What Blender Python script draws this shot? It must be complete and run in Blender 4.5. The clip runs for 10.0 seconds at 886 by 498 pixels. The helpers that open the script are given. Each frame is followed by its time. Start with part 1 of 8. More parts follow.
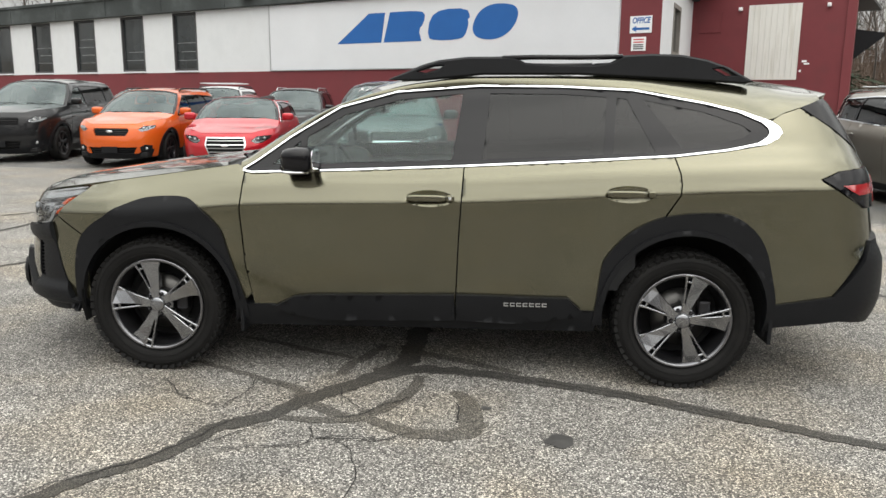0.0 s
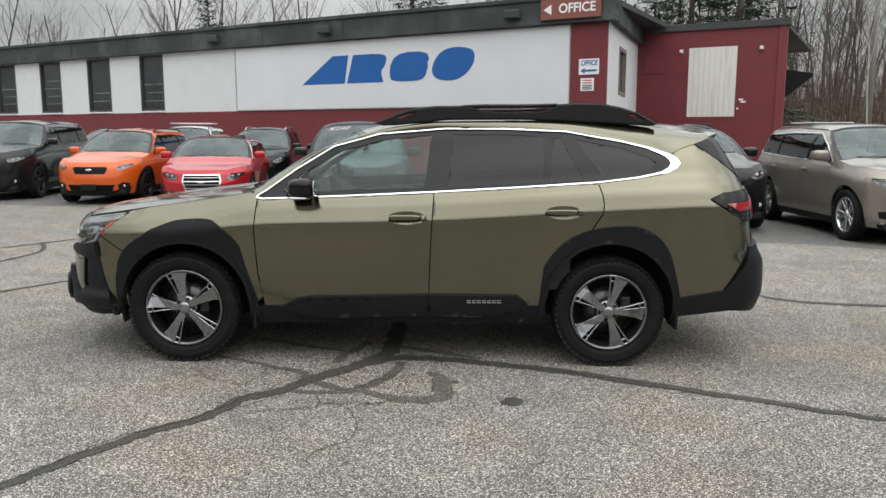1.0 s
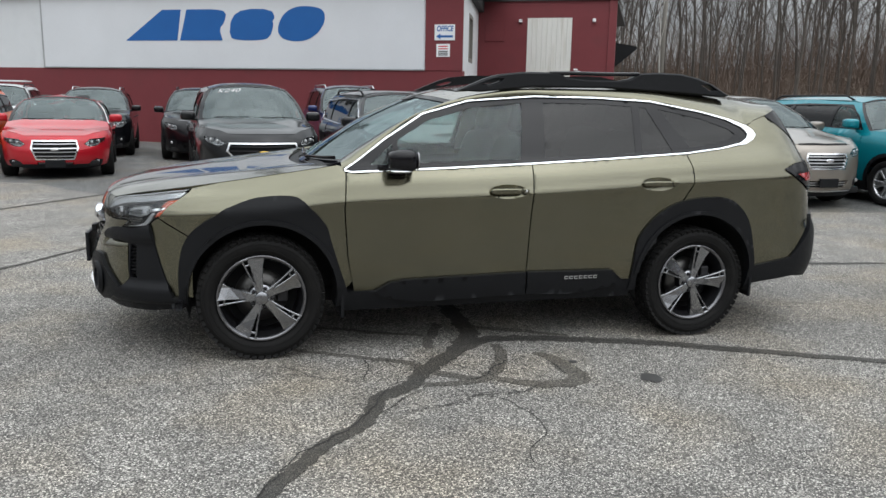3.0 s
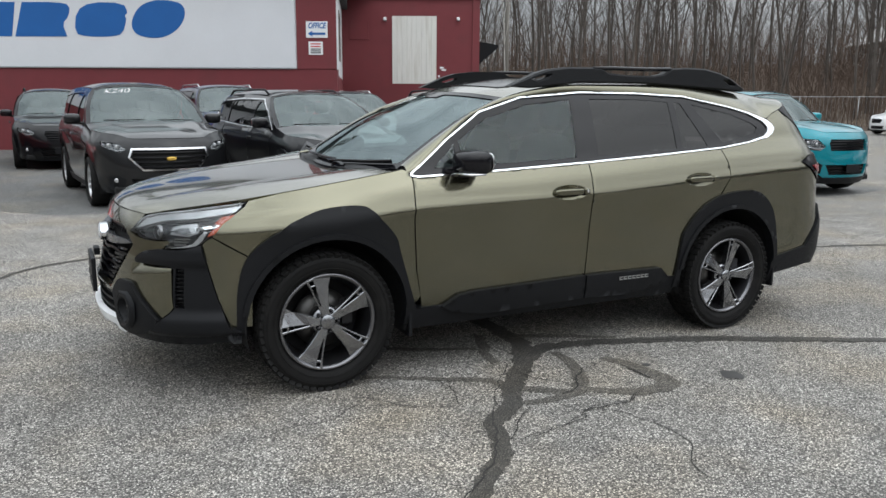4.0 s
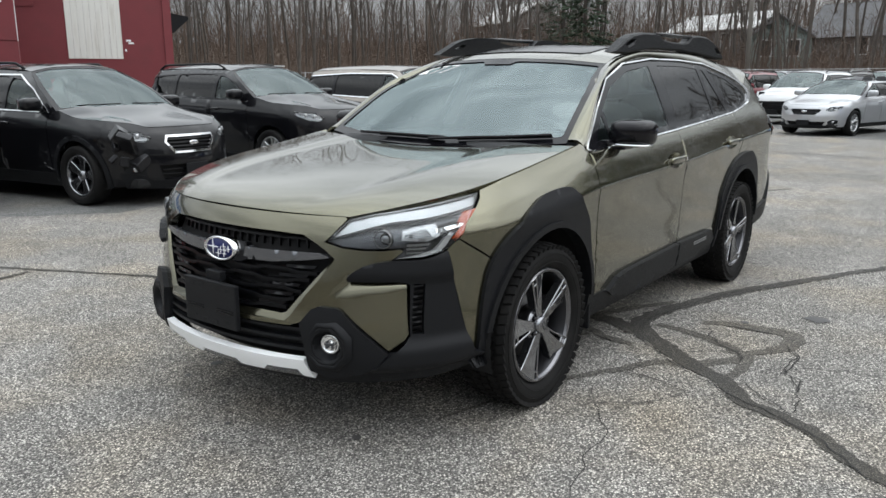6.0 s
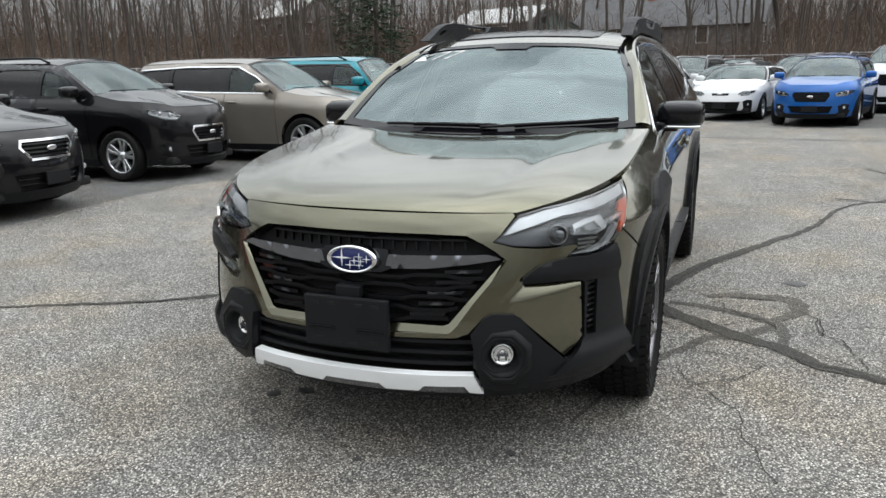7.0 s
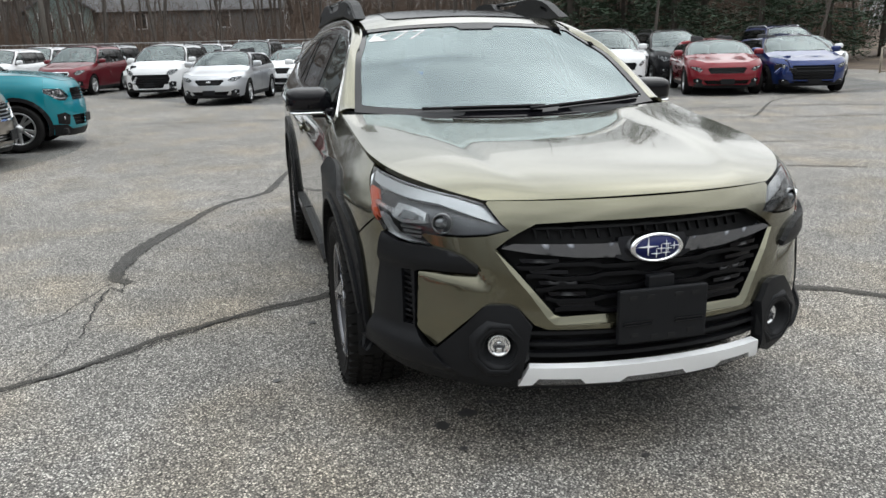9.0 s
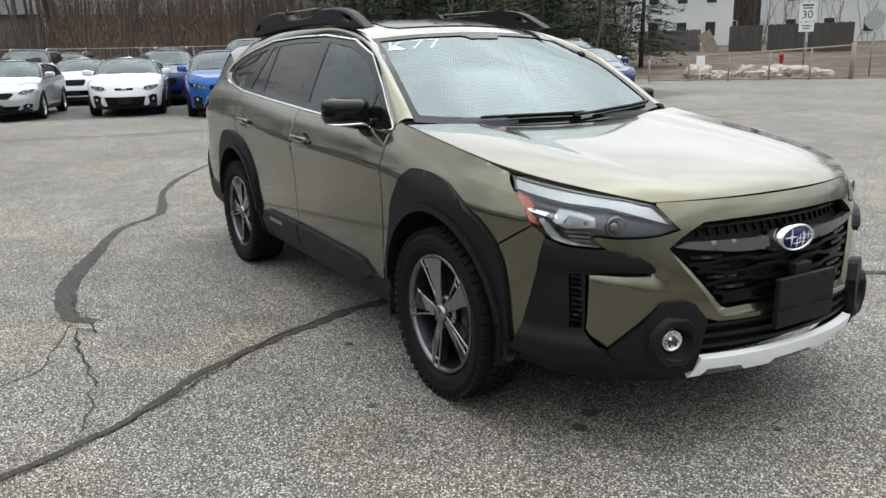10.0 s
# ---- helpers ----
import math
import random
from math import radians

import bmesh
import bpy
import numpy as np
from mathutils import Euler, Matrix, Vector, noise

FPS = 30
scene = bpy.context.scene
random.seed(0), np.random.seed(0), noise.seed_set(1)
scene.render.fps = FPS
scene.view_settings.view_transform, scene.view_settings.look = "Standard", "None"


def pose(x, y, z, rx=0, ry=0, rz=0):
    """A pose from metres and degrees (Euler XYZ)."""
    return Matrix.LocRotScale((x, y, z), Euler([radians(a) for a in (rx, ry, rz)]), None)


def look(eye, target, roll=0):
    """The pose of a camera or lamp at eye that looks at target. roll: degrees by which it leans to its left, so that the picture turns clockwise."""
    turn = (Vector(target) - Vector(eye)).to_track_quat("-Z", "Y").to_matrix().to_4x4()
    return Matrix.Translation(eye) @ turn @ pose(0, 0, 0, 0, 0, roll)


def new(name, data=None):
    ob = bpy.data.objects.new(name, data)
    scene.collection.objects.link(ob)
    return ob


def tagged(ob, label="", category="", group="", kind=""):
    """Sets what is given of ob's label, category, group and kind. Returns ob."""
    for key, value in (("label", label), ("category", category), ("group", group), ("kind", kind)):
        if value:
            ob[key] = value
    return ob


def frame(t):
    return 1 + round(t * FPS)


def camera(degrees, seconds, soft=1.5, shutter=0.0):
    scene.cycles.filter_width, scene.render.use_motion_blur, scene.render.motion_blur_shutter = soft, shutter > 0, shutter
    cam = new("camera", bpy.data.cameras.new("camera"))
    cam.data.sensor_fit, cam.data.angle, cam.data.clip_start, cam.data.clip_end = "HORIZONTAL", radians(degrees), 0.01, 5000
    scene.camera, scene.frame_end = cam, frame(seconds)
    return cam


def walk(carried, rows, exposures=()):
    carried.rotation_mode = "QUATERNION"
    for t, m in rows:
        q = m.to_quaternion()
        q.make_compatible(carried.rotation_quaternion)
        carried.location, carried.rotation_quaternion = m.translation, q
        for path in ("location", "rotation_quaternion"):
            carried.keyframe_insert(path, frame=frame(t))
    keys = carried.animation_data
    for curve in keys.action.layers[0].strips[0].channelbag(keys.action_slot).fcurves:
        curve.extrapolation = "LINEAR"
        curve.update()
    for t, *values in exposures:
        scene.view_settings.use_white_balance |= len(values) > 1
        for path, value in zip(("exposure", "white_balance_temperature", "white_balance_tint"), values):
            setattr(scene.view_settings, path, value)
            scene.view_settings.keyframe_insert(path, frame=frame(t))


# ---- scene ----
cam = camera(59.6, 10.0)
PATH = [
    (0, (0.132, -0.076, 1.429), (0.022, 1.884, 1.046), 0.5),
    (0.5, (0.15, -0.663, 1.432), (0.08, 1.31, 1.112), 0.6),
    (1, (0.099, -1.093, 1.451), (0.089, 0.886, 1.16), 0.1),
    (1.5, (-0.133, -1.251, 1.446), (-0.006, 0.72, 1.13), -0.4),
    (2, (-0.565, -1.103, 1.425), (-0.342, 0.858, 1.1), 0.1),
    (2.5, (-1.127, -0.878, 1.433), (-0.797, 1.064, 1.089), 0.6),
    (3.8, (-2.59, 0.064, 1.47), (-1.763, 1.842, 1.074), 0.9),
    (4, (-2.791, 0.208, 1.426), (-1.897, 1.958, 1.055), 0.4),
    (4.5, (-3.306, 0.632, 1.437), (-2.242, 2.279, 1.043), 0.2),
    (5, (-3.722, 1.117, 1.429), (-2.486, 2.637, 1.024), 0.1),
    (5.5, (-4.111, 1.645, 1.44), (-2.707, 3.007, 1.023), -0.0),
    (5.7, (-4.235, 1.872, 1.415), (-2.765, 3.161, 0.994), -0.1),
    (6.8, (-4.765, 3.256, 1.332), (-2.983, 4.052, 0.894), -0.9),
    (7, (-4.826, 3.505, 1.347), (-3.003, 4.198, 0.901), -1.2),
    (7.5, (-4.978, 4.125, 1.38), (-3.078, 4.535, 0.911), -1.6),
    (8, (-4.957, 4.715, 1.386), (-3.021, 4.83, 0.897), -1.9),
    (8.5, (-4.888, 5.335, 1.403), (-2.96, 5.151, 0.903), -1.8),
    (9, (-4.718, 5.949, 1.383), (-2.844, 5.473, 0.873), -1.5),
    (9.5, (-4.496, 6.574, 1.395), (-2.713, 5.823, 0.886), -1.2),
    (10, (-4.206, 7.118, 1.401), (-2.54, 6.13, 0.905), -1.2),
]
walk(cam, [(t, look(eye, target, roll)) for t, eye, target, roll in PATH],
     [(0, 0.26, 6820, 10), (0.7, 0.06, 6720, 10), (1.5, -0.10, 6380, 10), (2.5, -0.12, 6330, 10), (4, -0.08, 6250, 10), (5, -0.02, 6250, 10), (7, 0.04, 6360, 10), (8.5, 0.0, 6400, 10), (10, 0.0, 6400, 10)])

# ---- world and light: a bright overcast afternoon ----
world = bpy.data.worlds.new("overcast_sky")
scene.world = world
world.use_nodes = True
wn, wl = world.node_tree.nodes, world.node_tree.links
wn.clear()
w_out = wn.new("ShaderNodeOutputWorld")
w_bg = wn.new("ShaderNodeBackground")
w_sky = wn.new("ShaderNodeTexSky")
w_sky.sky_type = "NISHITA"
w_sky.sun_disc = False
w_sky.sun_elevation, w_sky.sun_rotation = radians(48), radians(150)
w_sky.air_density, w_sky.dust_density = 1.0, 4.0
w_hsv = wn.new("ShaderNodeHueSaturation")
w_hsv.inputs["Saturation"].default_value = 0.16
w_co = wn.new("ShaderNodeTexCoord")
w_map = wn.new("ShaderNodeMapping")
w_map.inputs["Scale"].default_value = (1.6, 1.6, 5.0)
w_noise = wn.new("ShaderNodeTexNoise")
w_noise.inputs["Scale"].default_value = 1.7
w_noise.inputs["Detail"].default_value = 5.0
w_ramp = wn.new("ShaderNodeValToRGB")
w_ramp.color_ramp.elements[0].position, w_ramp.color_ramp.elements[0].color = 0.33, (5.3, 5.6, 5.75, 1)
w_ramp.color_ramp.elements[1].position, w_ramp.color_ramp.elements[1].color = 0.66, (9.9, 10.2, 10.2, 1)
w_mix = wn.new("ShaderNodeMixRGB")
w_mix.inputs[0].default_value = 0.88
wl.new(w_co.outputs["Generated"], w_map.inputs[0])
wl.new(w_map.outputs[0], w_noise.inputs["Vector"])
wl.new(w_noise.outputs[0], w_ramp.inputs[0])
wl.new(w_sky.outputs[0], w_hsv.inputs["Color"])
wl.new(w_hsv.outputs[0], w_mix.inputs[1])
wl.new(w_ramp.outputs[0], w_mix.inputs[2])
# an overcast vault: several times as bright overhead as at the horizon
w_sep = wn.new("ShaderNodeSeparateXYZ")
w_lift = wn.new("ShaderNodeMapRange")
for k, v in (("From Min", 0.0), ("From Max", 1.0), ("To Min", 0.34), ("To Max", 3.0)):
    w_lift.inputs[k].default_value = v
w_mul = wn.new("ShaderNodeVectorMath")
w_mul.operation = "SCALE"
wl.new(w_co.outputs["Generated"], w_sep.inputs[0])
wl.new(w_sep.outputs["Z"], w_lift.inputs["Value"])
wl.new(w_mix.outputs[0], w_mul.inputs[0])
wl.new(w_lift.outputs[0], w_mul.inputs["Scale"])
wl.new(w_mul.outputs[0], w_bg.inputs[0])
w_bg.inputs[1].default_value = 0.107
wl.new(w_bg.outputs[0], w_out.inputs[0])

sun = new("sun", bpy.data.lights.new("sun", "SUN"))
sun.data.energy, sun.data.angle, sun.data.color = 0.9, radians(100), (1.0, 0.985, 0.96)
sun.matrix_world = look((0, 0, 30), (-7, 19, 0))

# ---- materials ----
def nodes_of(name):
    m = bpy.data.materials.new(name)
    m.use_nodes = True
    return m, m.node_tree.nodes, m.node_tree.links, m.node_tree.nodes["Principled BSDF"]


def surface(name, colour, rough=0.6, metal=0.0, vary=0.15, scale=8.0, fine=90.0, bump=0.0, coat=0.0, spec=0.5, stretch=(1, 1, 1), dirt=None):
    """A plain surface with a coarse and a fine variation of colour, roughness and relief."""
    m, n, l, b = nodes_of(name)
    co = n.new("ShaderNodeTexCoord")
    mp = n.new("ShaderNodeMapping")
    mp.inputs["Scale"].default_value = stretch
    l.new(co.outputs["Object"], mp.inputs[0])
    n1, n2 = n.new("ShaderNodeTexNoise"), n.new("ShaderNodeTexNoise")
    n1.inputs["Scale"].default_value, n1.inputs["Detail"].default_value = scale, 6
    n2.inputs["Scale"].default_value, n2.inputs["Detail"].default_value = fine, 3
    l.new(mp.outputs[0], n1.inputs["Vector"])
    l.new(mp.outputs[0], n2.inputs["Vector"])
    add = n.new("ShaderNodeMath")
    add.operation = "MULTIPLY_ADD"
    add.inputs[1].default_value = 0.35
    l.new(n2.outputs[0], add.inputs[0])
    l.new(n1.outputs[0], add.inputs[2])
    rng = n.new("ShaderNodeMapRange")
    rng.inputs["From Min"].default_value, rng.inputs["From Max"].default_value = 0.35, 1.0
    rng.inputs["To Min"].default_value, rng.inputs["To Max"].default_value = 1 - vary, 1 + vary
    l.new(add.outputs[0], rng.inputs["Value"])
    mul = n.new("ShaderNodeVectorMath")
    mul.operation = "SCALE"
    if dirt:
        mix = n.new("ShaderNodeMixRGB")
        ramp = n.new("ShaderNodeValToRGB")
        ramp.color_ramp.elements[0].position, ramp.color_ramp.elements[1].position = 0.5, 0.72
        l.new(n1.outputs[0], ramp.inputs[0])
        l.new(ramp.outputs[0], mix.inputs[0])
        mix.inputs[1].default_value, mix.inputs[2].default_value = (*colour, 1), (*dirt, 1)
        l.new(mix.outputs[0], mul.inputs[0])
    else:
        mul.inputs[0].default_value = colour
    l.new(rng.outputs[0], mul.inputs["Scale"])
    l.new(mul.outputs[0], b.inputs["Base Color"])
    b.inputs["Roughness"].default_value, b.inputs["Metallic"].default_value = rough, metal
    b.inputs["Specular IOR Level"].default_value = spec
    if coat:
        b.inputs["Coat Weight"].default_value, b.inputs["Coat Roughness"].default_value = coat, 0.03
    if bump:
        bp = n.new("ShaderNodeBump")
        bp.inputs["Strength"].default_value, bp.inputs["Distance"].default_value = bump, 0.004
        l.new(n2.outputs[0], bp.inputs["Height"])
        l.new(bp.outputs[0], b.inputs["Normal"])
    return m


def paint(name, colour, metal=0.35, rough=0.32, flake=0.05):
    """Car paint: fine metal flakes under a clear coat, with a little road film."""
    m = surface(name, colour, rough, metal, flake, 3.0, 900.0, 0, 1.0)
    b = m.node_tree.nodes["Principled BSDF"]
    b.inputs["Coat IOR"].default_value = 1.5 if max(colour) > 0.03 else 1.38
    b.inputs["Specular IOR Level"].default_value = 0.1
    return m


def glass(name, tint, gloss=0.02, ior=1.75, sheen=(1, 1, 1)):
    """A thin pane: tinted and clear, with a mirror-like face."""
    m, n, l, b = nodes_of(name)
    n.remove(b)
    tr, gl, fr, mix = n.new("ShaderNodeBsdfTransparent"), n.new("ShaderNodeBsdfGlossy"), n.new("ShaderNodeFresnel"), n.new("ShaderNodeMixShader")
    tr.inputs[0].default_value = (*tint, 1)
    gl.inputs["Roughness"].default_value = gloss
    gl.inputs["Color"].default_value = (*sheen, 1)
    fr.inputs["IOR"].default_value = ior
    l.new(fr.outputs[0], mix.inputs[0])
    l.new(tr.outputs[0], mix.inputs[1])
    l.new(gl.outputs[0], mix.inputs[2])
    l.new(mix.outputs[0], n["Material Output"].inputs[0])
    return m


def asphalt_material(name="asphalt", shade=1.0, tint=(1, 1, 1), flat=0.0, scale=150):
    """Old grey asphalt: pale stones in a dark binder, worn patches, stains; shade and tint make the tarred bands, flat smooths their stones."""
    m, n, l, b = nodes_of(name)
    co = n.new("ShaderNodeTexCoord")
    vo = n.new("ShaderNodeTexVoronoi")
    vo.inputs["Scale"].default_value = scale
    l.new(co.outputs["Object"], vo.inputs["Vector"])
    tone = lambda c: tuple((v * (1 - flat) + 0.27 * flat) * shade * k for v, k in zip(c, tint)) + (1,)
    hs = n.new("ShaderNodeSeparateColor")
    l.new(vo.outputs["Color"], hs.inputs[0])
    stone = n.new("ShaderNodeValToRGB")
    e = stone.color_ramp.elements
    e[0].position, e[0].color = 0.0, tone((0.085, 0.083, 0.081))
    e[1].position, e[1].color = 1.0, tone((0.86, 0.85, 0.81))
    for p, c in ((0.35, (0.19, 0.188, 0.182)), (0.75, (0.40, 0.395, 0.378))):
        x = e.new(p)
        x.color = tone(c)
    l.new(hs.outputs[0], stone.inputs[0])
    edge = n.new("ShaderNodeValToRGB")
    edge.color_ramp.elements[0].position, edge.color_ramp.elements[0].color = 0.25, (1, 1, 1, 1)
    edge.color_ramp.elements[1].position, edge.color_ramp.elements[1].color = 0.75, (0.25, 0.25, 0.25, 1)
    l.new(vo.outputs["Distance"], edge.inputs[0])
    mul = n.new("ShaderNodeMixRGB")
    mul.blend_type = "MULTIPLY"
    mul.inputs[0].default_value = 1
    l.new(stone.outputs[0], mul.inputs[1])
    l.new(edge.outputs[0], mul.inputs[2])
    big, mid = n.new("ShaderNodeTexNoise"), n.new("ShaderNodeTexNoise")
    big.inputs["Scale"].default_value, big.inputs["Detail"].default_value = 0.35, 6
    mid.inputs["Scale"].default_value, mid.inputs["Detail"].default_value = 3.0, 8
    l.new(co.outputs["Object"], big.inputs["Vector"])
    l.new(co.outputs["Object"], mid.inputs["Vector"])
    bl = n.new("ShaderNodeMapRange")
    bl.inputs["From Min"].default_value, bl.inputs["From Max"].default_value = 0.3, 0.7
    bl.inputs["To Min"].default_value, bl.inputs["To Max"].default_value = 0.82, 1.16
    l.new(big.outputs[0], bl.inputs["Value"])
    ml = n.new("ShaderNodeMapRange")
    ml.inputs["From Min"].default_value, ml.inputs["From Max"].default_value = 0.3, 0.7
    ml.inputs["To Min"].default_value, ml.inputs["To Max"].default_value = 0.86, 1.16
    l.new(mid.outputs[0], ml.inputs["Value"])
    mm = n.new("ShaderNodeMath")
    mm.operation = "MULTIPLY"
    l.new(bl.outputs[0], mm.inputs[0])
    l.new(ml.outputs[0], mm.inputs[1])
    warm = n.new("ShaderNodeMixRGB")
    warm.inputs[1].default_value, warm.inputs[2].default_value = (1.0, 0.995, 0.99, 1), (1.15, 1.05, 0.90, 1)
    wr = n.new("ShaderNodeValToRGB")
    wr.color_ramp.elements[0].position, wr.color_ramp.elements[1].position = 0.46, 0.72
    st = n.new("ShaderNodeTexNoise")
    st.inputs["Scale"].default_value, st.inputs["Detail"].default_value = 1.1, 5
    l.new(co.outputs["Object"], st.inputs["Vector"])
    l.new(st.outputs[0], wr.inputs[0])
    l.new(wr.outputs[0], warm.inputs[0])
    sc = n.new("ShaderNodeVectorMath")
    sc.operation = "SCALE"
    l.new(mul.outputs[0], sc.inputs[0])
    l.new(mm.outputs[0], sc.inputs["Scale"])
    fin = n.new("ShaderNodeMixRGB")
    fin.blend_type = "MULTIPLY"
    fin.inputs[0].default_value = 1
    l.new(sc.outputs[0], fin.inputs[1])
    l.new(warm.outputs[0], fin.inputs[2])
    l.new(fin.outputs[0], b.inputs["Base Color"])
    b.inputs["Roughness"].default_value = 0.82
    b.inputs["Specular IOR Level"].default_value = 0.35
    bp = n.new("ShaderNodeBump")
    bp.inputs["Strength"].default_value, bp.inputs["Distance"].default_value = 0.7, 0.004
    bp.invert = True
    l.new(vo.outputs["Distance"], bp.inputs["Height"])
    l.new(bp.outputs[0], b.inputs["Normal"])
    return m


ASPHALT = asphalt_material("asphalt", 0.95, (1.03, 1.0, 0.965))
TAR = asphalt_material("crack_sealer", 0.28, (1.04, 1.0, 0.93), 0.45, 210)
TARGREY = asphalt_material("worn_crack_sealer", 0.33, (1.03, 1.0, 0.95), 0.55, 210)
TAROLD = asphalt_material("old_crack_sealer", 0.44, (1.05, 1.0, 0.92), 0.25, 180)
CRACK = surface("crack", (0.02, 0.019, 0.018), 0.9, 0, 0.3, 5, 80)
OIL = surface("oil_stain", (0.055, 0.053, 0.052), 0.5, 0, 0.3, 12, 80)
OLIVE = paint("olive_metallic_paint", (0.136, 0.130, 0.087), 0.94, 0.20)
CLAD = surface("black_textured_plastic", (0.0085, 0.009, 0.0105), 0.47, 0, 0.12, 6, 500, 0.25, 0, 0.19)
GRILLE = surface("grille_plastic", (0.0035, 0.0035, 0.0042), 0.3, 0, 0.1, 6, 200, 0, 0, 0.16)
GLOSSBLACK = surface("gloss_black", (0.006, 0.006, 0.0075), 0.10, 0, 0.1, 4, 60, 0, 0, 0.3)
RUBBER = surface("tyre_rubber", (0.0085, 0.0083, 0.0083), 0.75, 0, 0.2, 9, 120, 0.2, spec=0.18, dirt=(0.012, 0.0115, 0.011))
CHROME = surface("bright_trim", (0.82, 0.83, 0.85), 0.13, 1.0, 0.04, 3, 40)
ALLOY = surface("grey_alloy", (0.26, 0.265, 0.28), 0.17, 0.95, 0.08, 5, 60, 0, 0.4)
DARKALLOY = surface("dark_alloy", (0.03, 0.03, 0.033), 0.35, 0.7, 0.1, 5, 60)
SILVERALLOY = surface("silver_alloy", (0.55, 0.56, 0.57), 0.3, 0.9, 0.08, 5, 60)
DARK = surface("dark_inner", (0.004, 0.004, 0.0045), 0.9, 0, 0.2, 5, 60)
INTERIOR = surface("grey_cloth", (0.035, 0.036, 0.038), 0.85, 0, 0.1, 4, 40)
INTERIOR_LIGHT = surface("light_grey_trim", (0.25, 0.25, 0.245), 0.7, 0, 0.1, 5, 200)
PANE = glass("clear_pane", (0.70, 0.83, 0.81), 0.02, 1.5, (0.92, 1.0, 0.99))
SCREEN = glass("windscreen_pane", (0.60, 0.70, 0.69), 0.015, 2.3, (0.80, 0.94, 0.96))
CARSCREEN = glass("car_screen_pane", (0.42, 0.50, 0.49), 0.02, 1.85, (0.85, 0.96, 0.96))
PRIVACY = glass("privacy_pane", (0.04, 0.04, 0.044), 0.02, 1.42)
LENS = glass("lamp_lens", (0.93, 0.95, 0.96), 0.02, 1.52)
AMBER = surface("amber_lens", (0.42, 0.068, 0.022), 0.2, 0, 0.1, 20, 90, 0, 0.8)
REDLENS = surface("red_lens", (0.30, 0.012, 0.015), 0.15, 0, 0.1, 20, 90, 0, 0.8)
SILVERPAINT = surface("satin_silver", (0.86, 0.87, 0.88), 0.35, 0.0, 0.05, 4, 200)
WHITEMARK = surface("white_marker", (0.80, 0.80, 0.80), 0.7, 0, 0.2, 30, 200)
BADGEBLUE = surface("badge_blue", (0.008, 0.014, 0.085), 0.3, 0.0, 0.1, 20, 90, 0, 0.0, 0.25)
GOLD = surface("gold_badge", (0.65, 0.42, 0.08), 0.35, 0.4, 0.1, 20, 90)
LAMPDARK = surface("lamp_housing", (0.085, 0.088, 0.096), 0.22, 0.6, 0.2, 20, 90)
LAMPMID = surface("lamp_inner_chrome", (0.17, 0.175, 0.18), 0.2, 0.8, 0.45, 28, 120)
LAMPGREY = surface("lamp_chrome", (0.48, 0.49, 0.50), 0.25, 0.55, 0.2, 30, 120)
FOGWHITE = surface("fog_reflector", (0.85, 0.86, 0.87), 0.2, 0.35, 0.1, 40, 160)
LAMPWHITE = surface("lamp_reflector", (0.86, 0.87, 0.88), 0.16, 0.9, 0.05, 20, 90)
RIMGREY = surface("rim_edge", (0.17, 0.17, 0.18), 0.25, 0.9, 0.1, 8, 60)
DISC = surface("brake_steel", (0.10, 0.098, 0.095), 0.35, 0.9, 0.2, 30, 200)

# ---- geometry helpers ----
from mathutils.geometry import delaunay_2d_cdt


def pch(*kn):
    """A smooth curve through (x, y) knots that doesn't overshoot, carried on straight past its ends."""
    xs, ys = np.array([k[0] for k in kn], float), np.array([k[1] for k in kn], float)
    h = np.diff(xs)
    d = np.diff(ys) / h
    m = np.empty(len(xs))
    m[0], m[-1] = d[0], d[-1]
    for i in range(1, len(xs) - 1):
        if d[i - 1] * d[i] <= 0:
            m[i] = 0
        else:
            a, b = 2 * h[i] + h[i - 1], h[i] + 2 * h[i - 1]
            m[i] = (a + b) / (a / d[i - 1] + b / d[i])

    def f(x):
        x = np.asarray(x, float)
        c = np.clip(x, xs[0], xs[-1])
        i = np.clip(np.searchsorted(xs, c) - 1, 0, len(h) - 1)
        t = (c - xs[i]) / h[i]
        y = ((2 * t**3 - 3 * t**2 + 1) * ys[i] + (t**3 - 2 * t**2 + t) * h[i] * m[i]
             + (3 * t**2 - 2 * t**3) * ys[i + 1] + (t**3 - t**2) * h[i] * m[i + 1])
        return y + (x - c) * np.where(x < c, m[0], m[-1])
    return f


def curve3(pts):
    """A smooth curve in space through points, over 0 to 1 by their distance."""
    p = np.array(pts, float)
    s = np.concatenate([[0], np.cumsum(np.linalg.norm(np.diff(p, axis=0), axis=1))])
    s /= s[-1]
    fs = [pch(*zip(s, p[:, k])) for k in range(3)]
    return lambda t: np.stack([f(t) for f in fs], -1)


def smoothed(poly, n=2, closed=True):
    """Cuts the corners of a polygon."""
    p = [np.array(q, float) for q in poly]
    for _ in range(n):
        out = []
        k = len(p)
        for i in range(k if closed else k - 1):
            a, b = p[i], p[(i + 1) % k]
            out += [a * 0.75 + b * 0.25, a * 0.25 + b * 0.75]
        p = out if closed else [p[0]] + out + [p[-1]]
    return [tuple(q) for q in p]


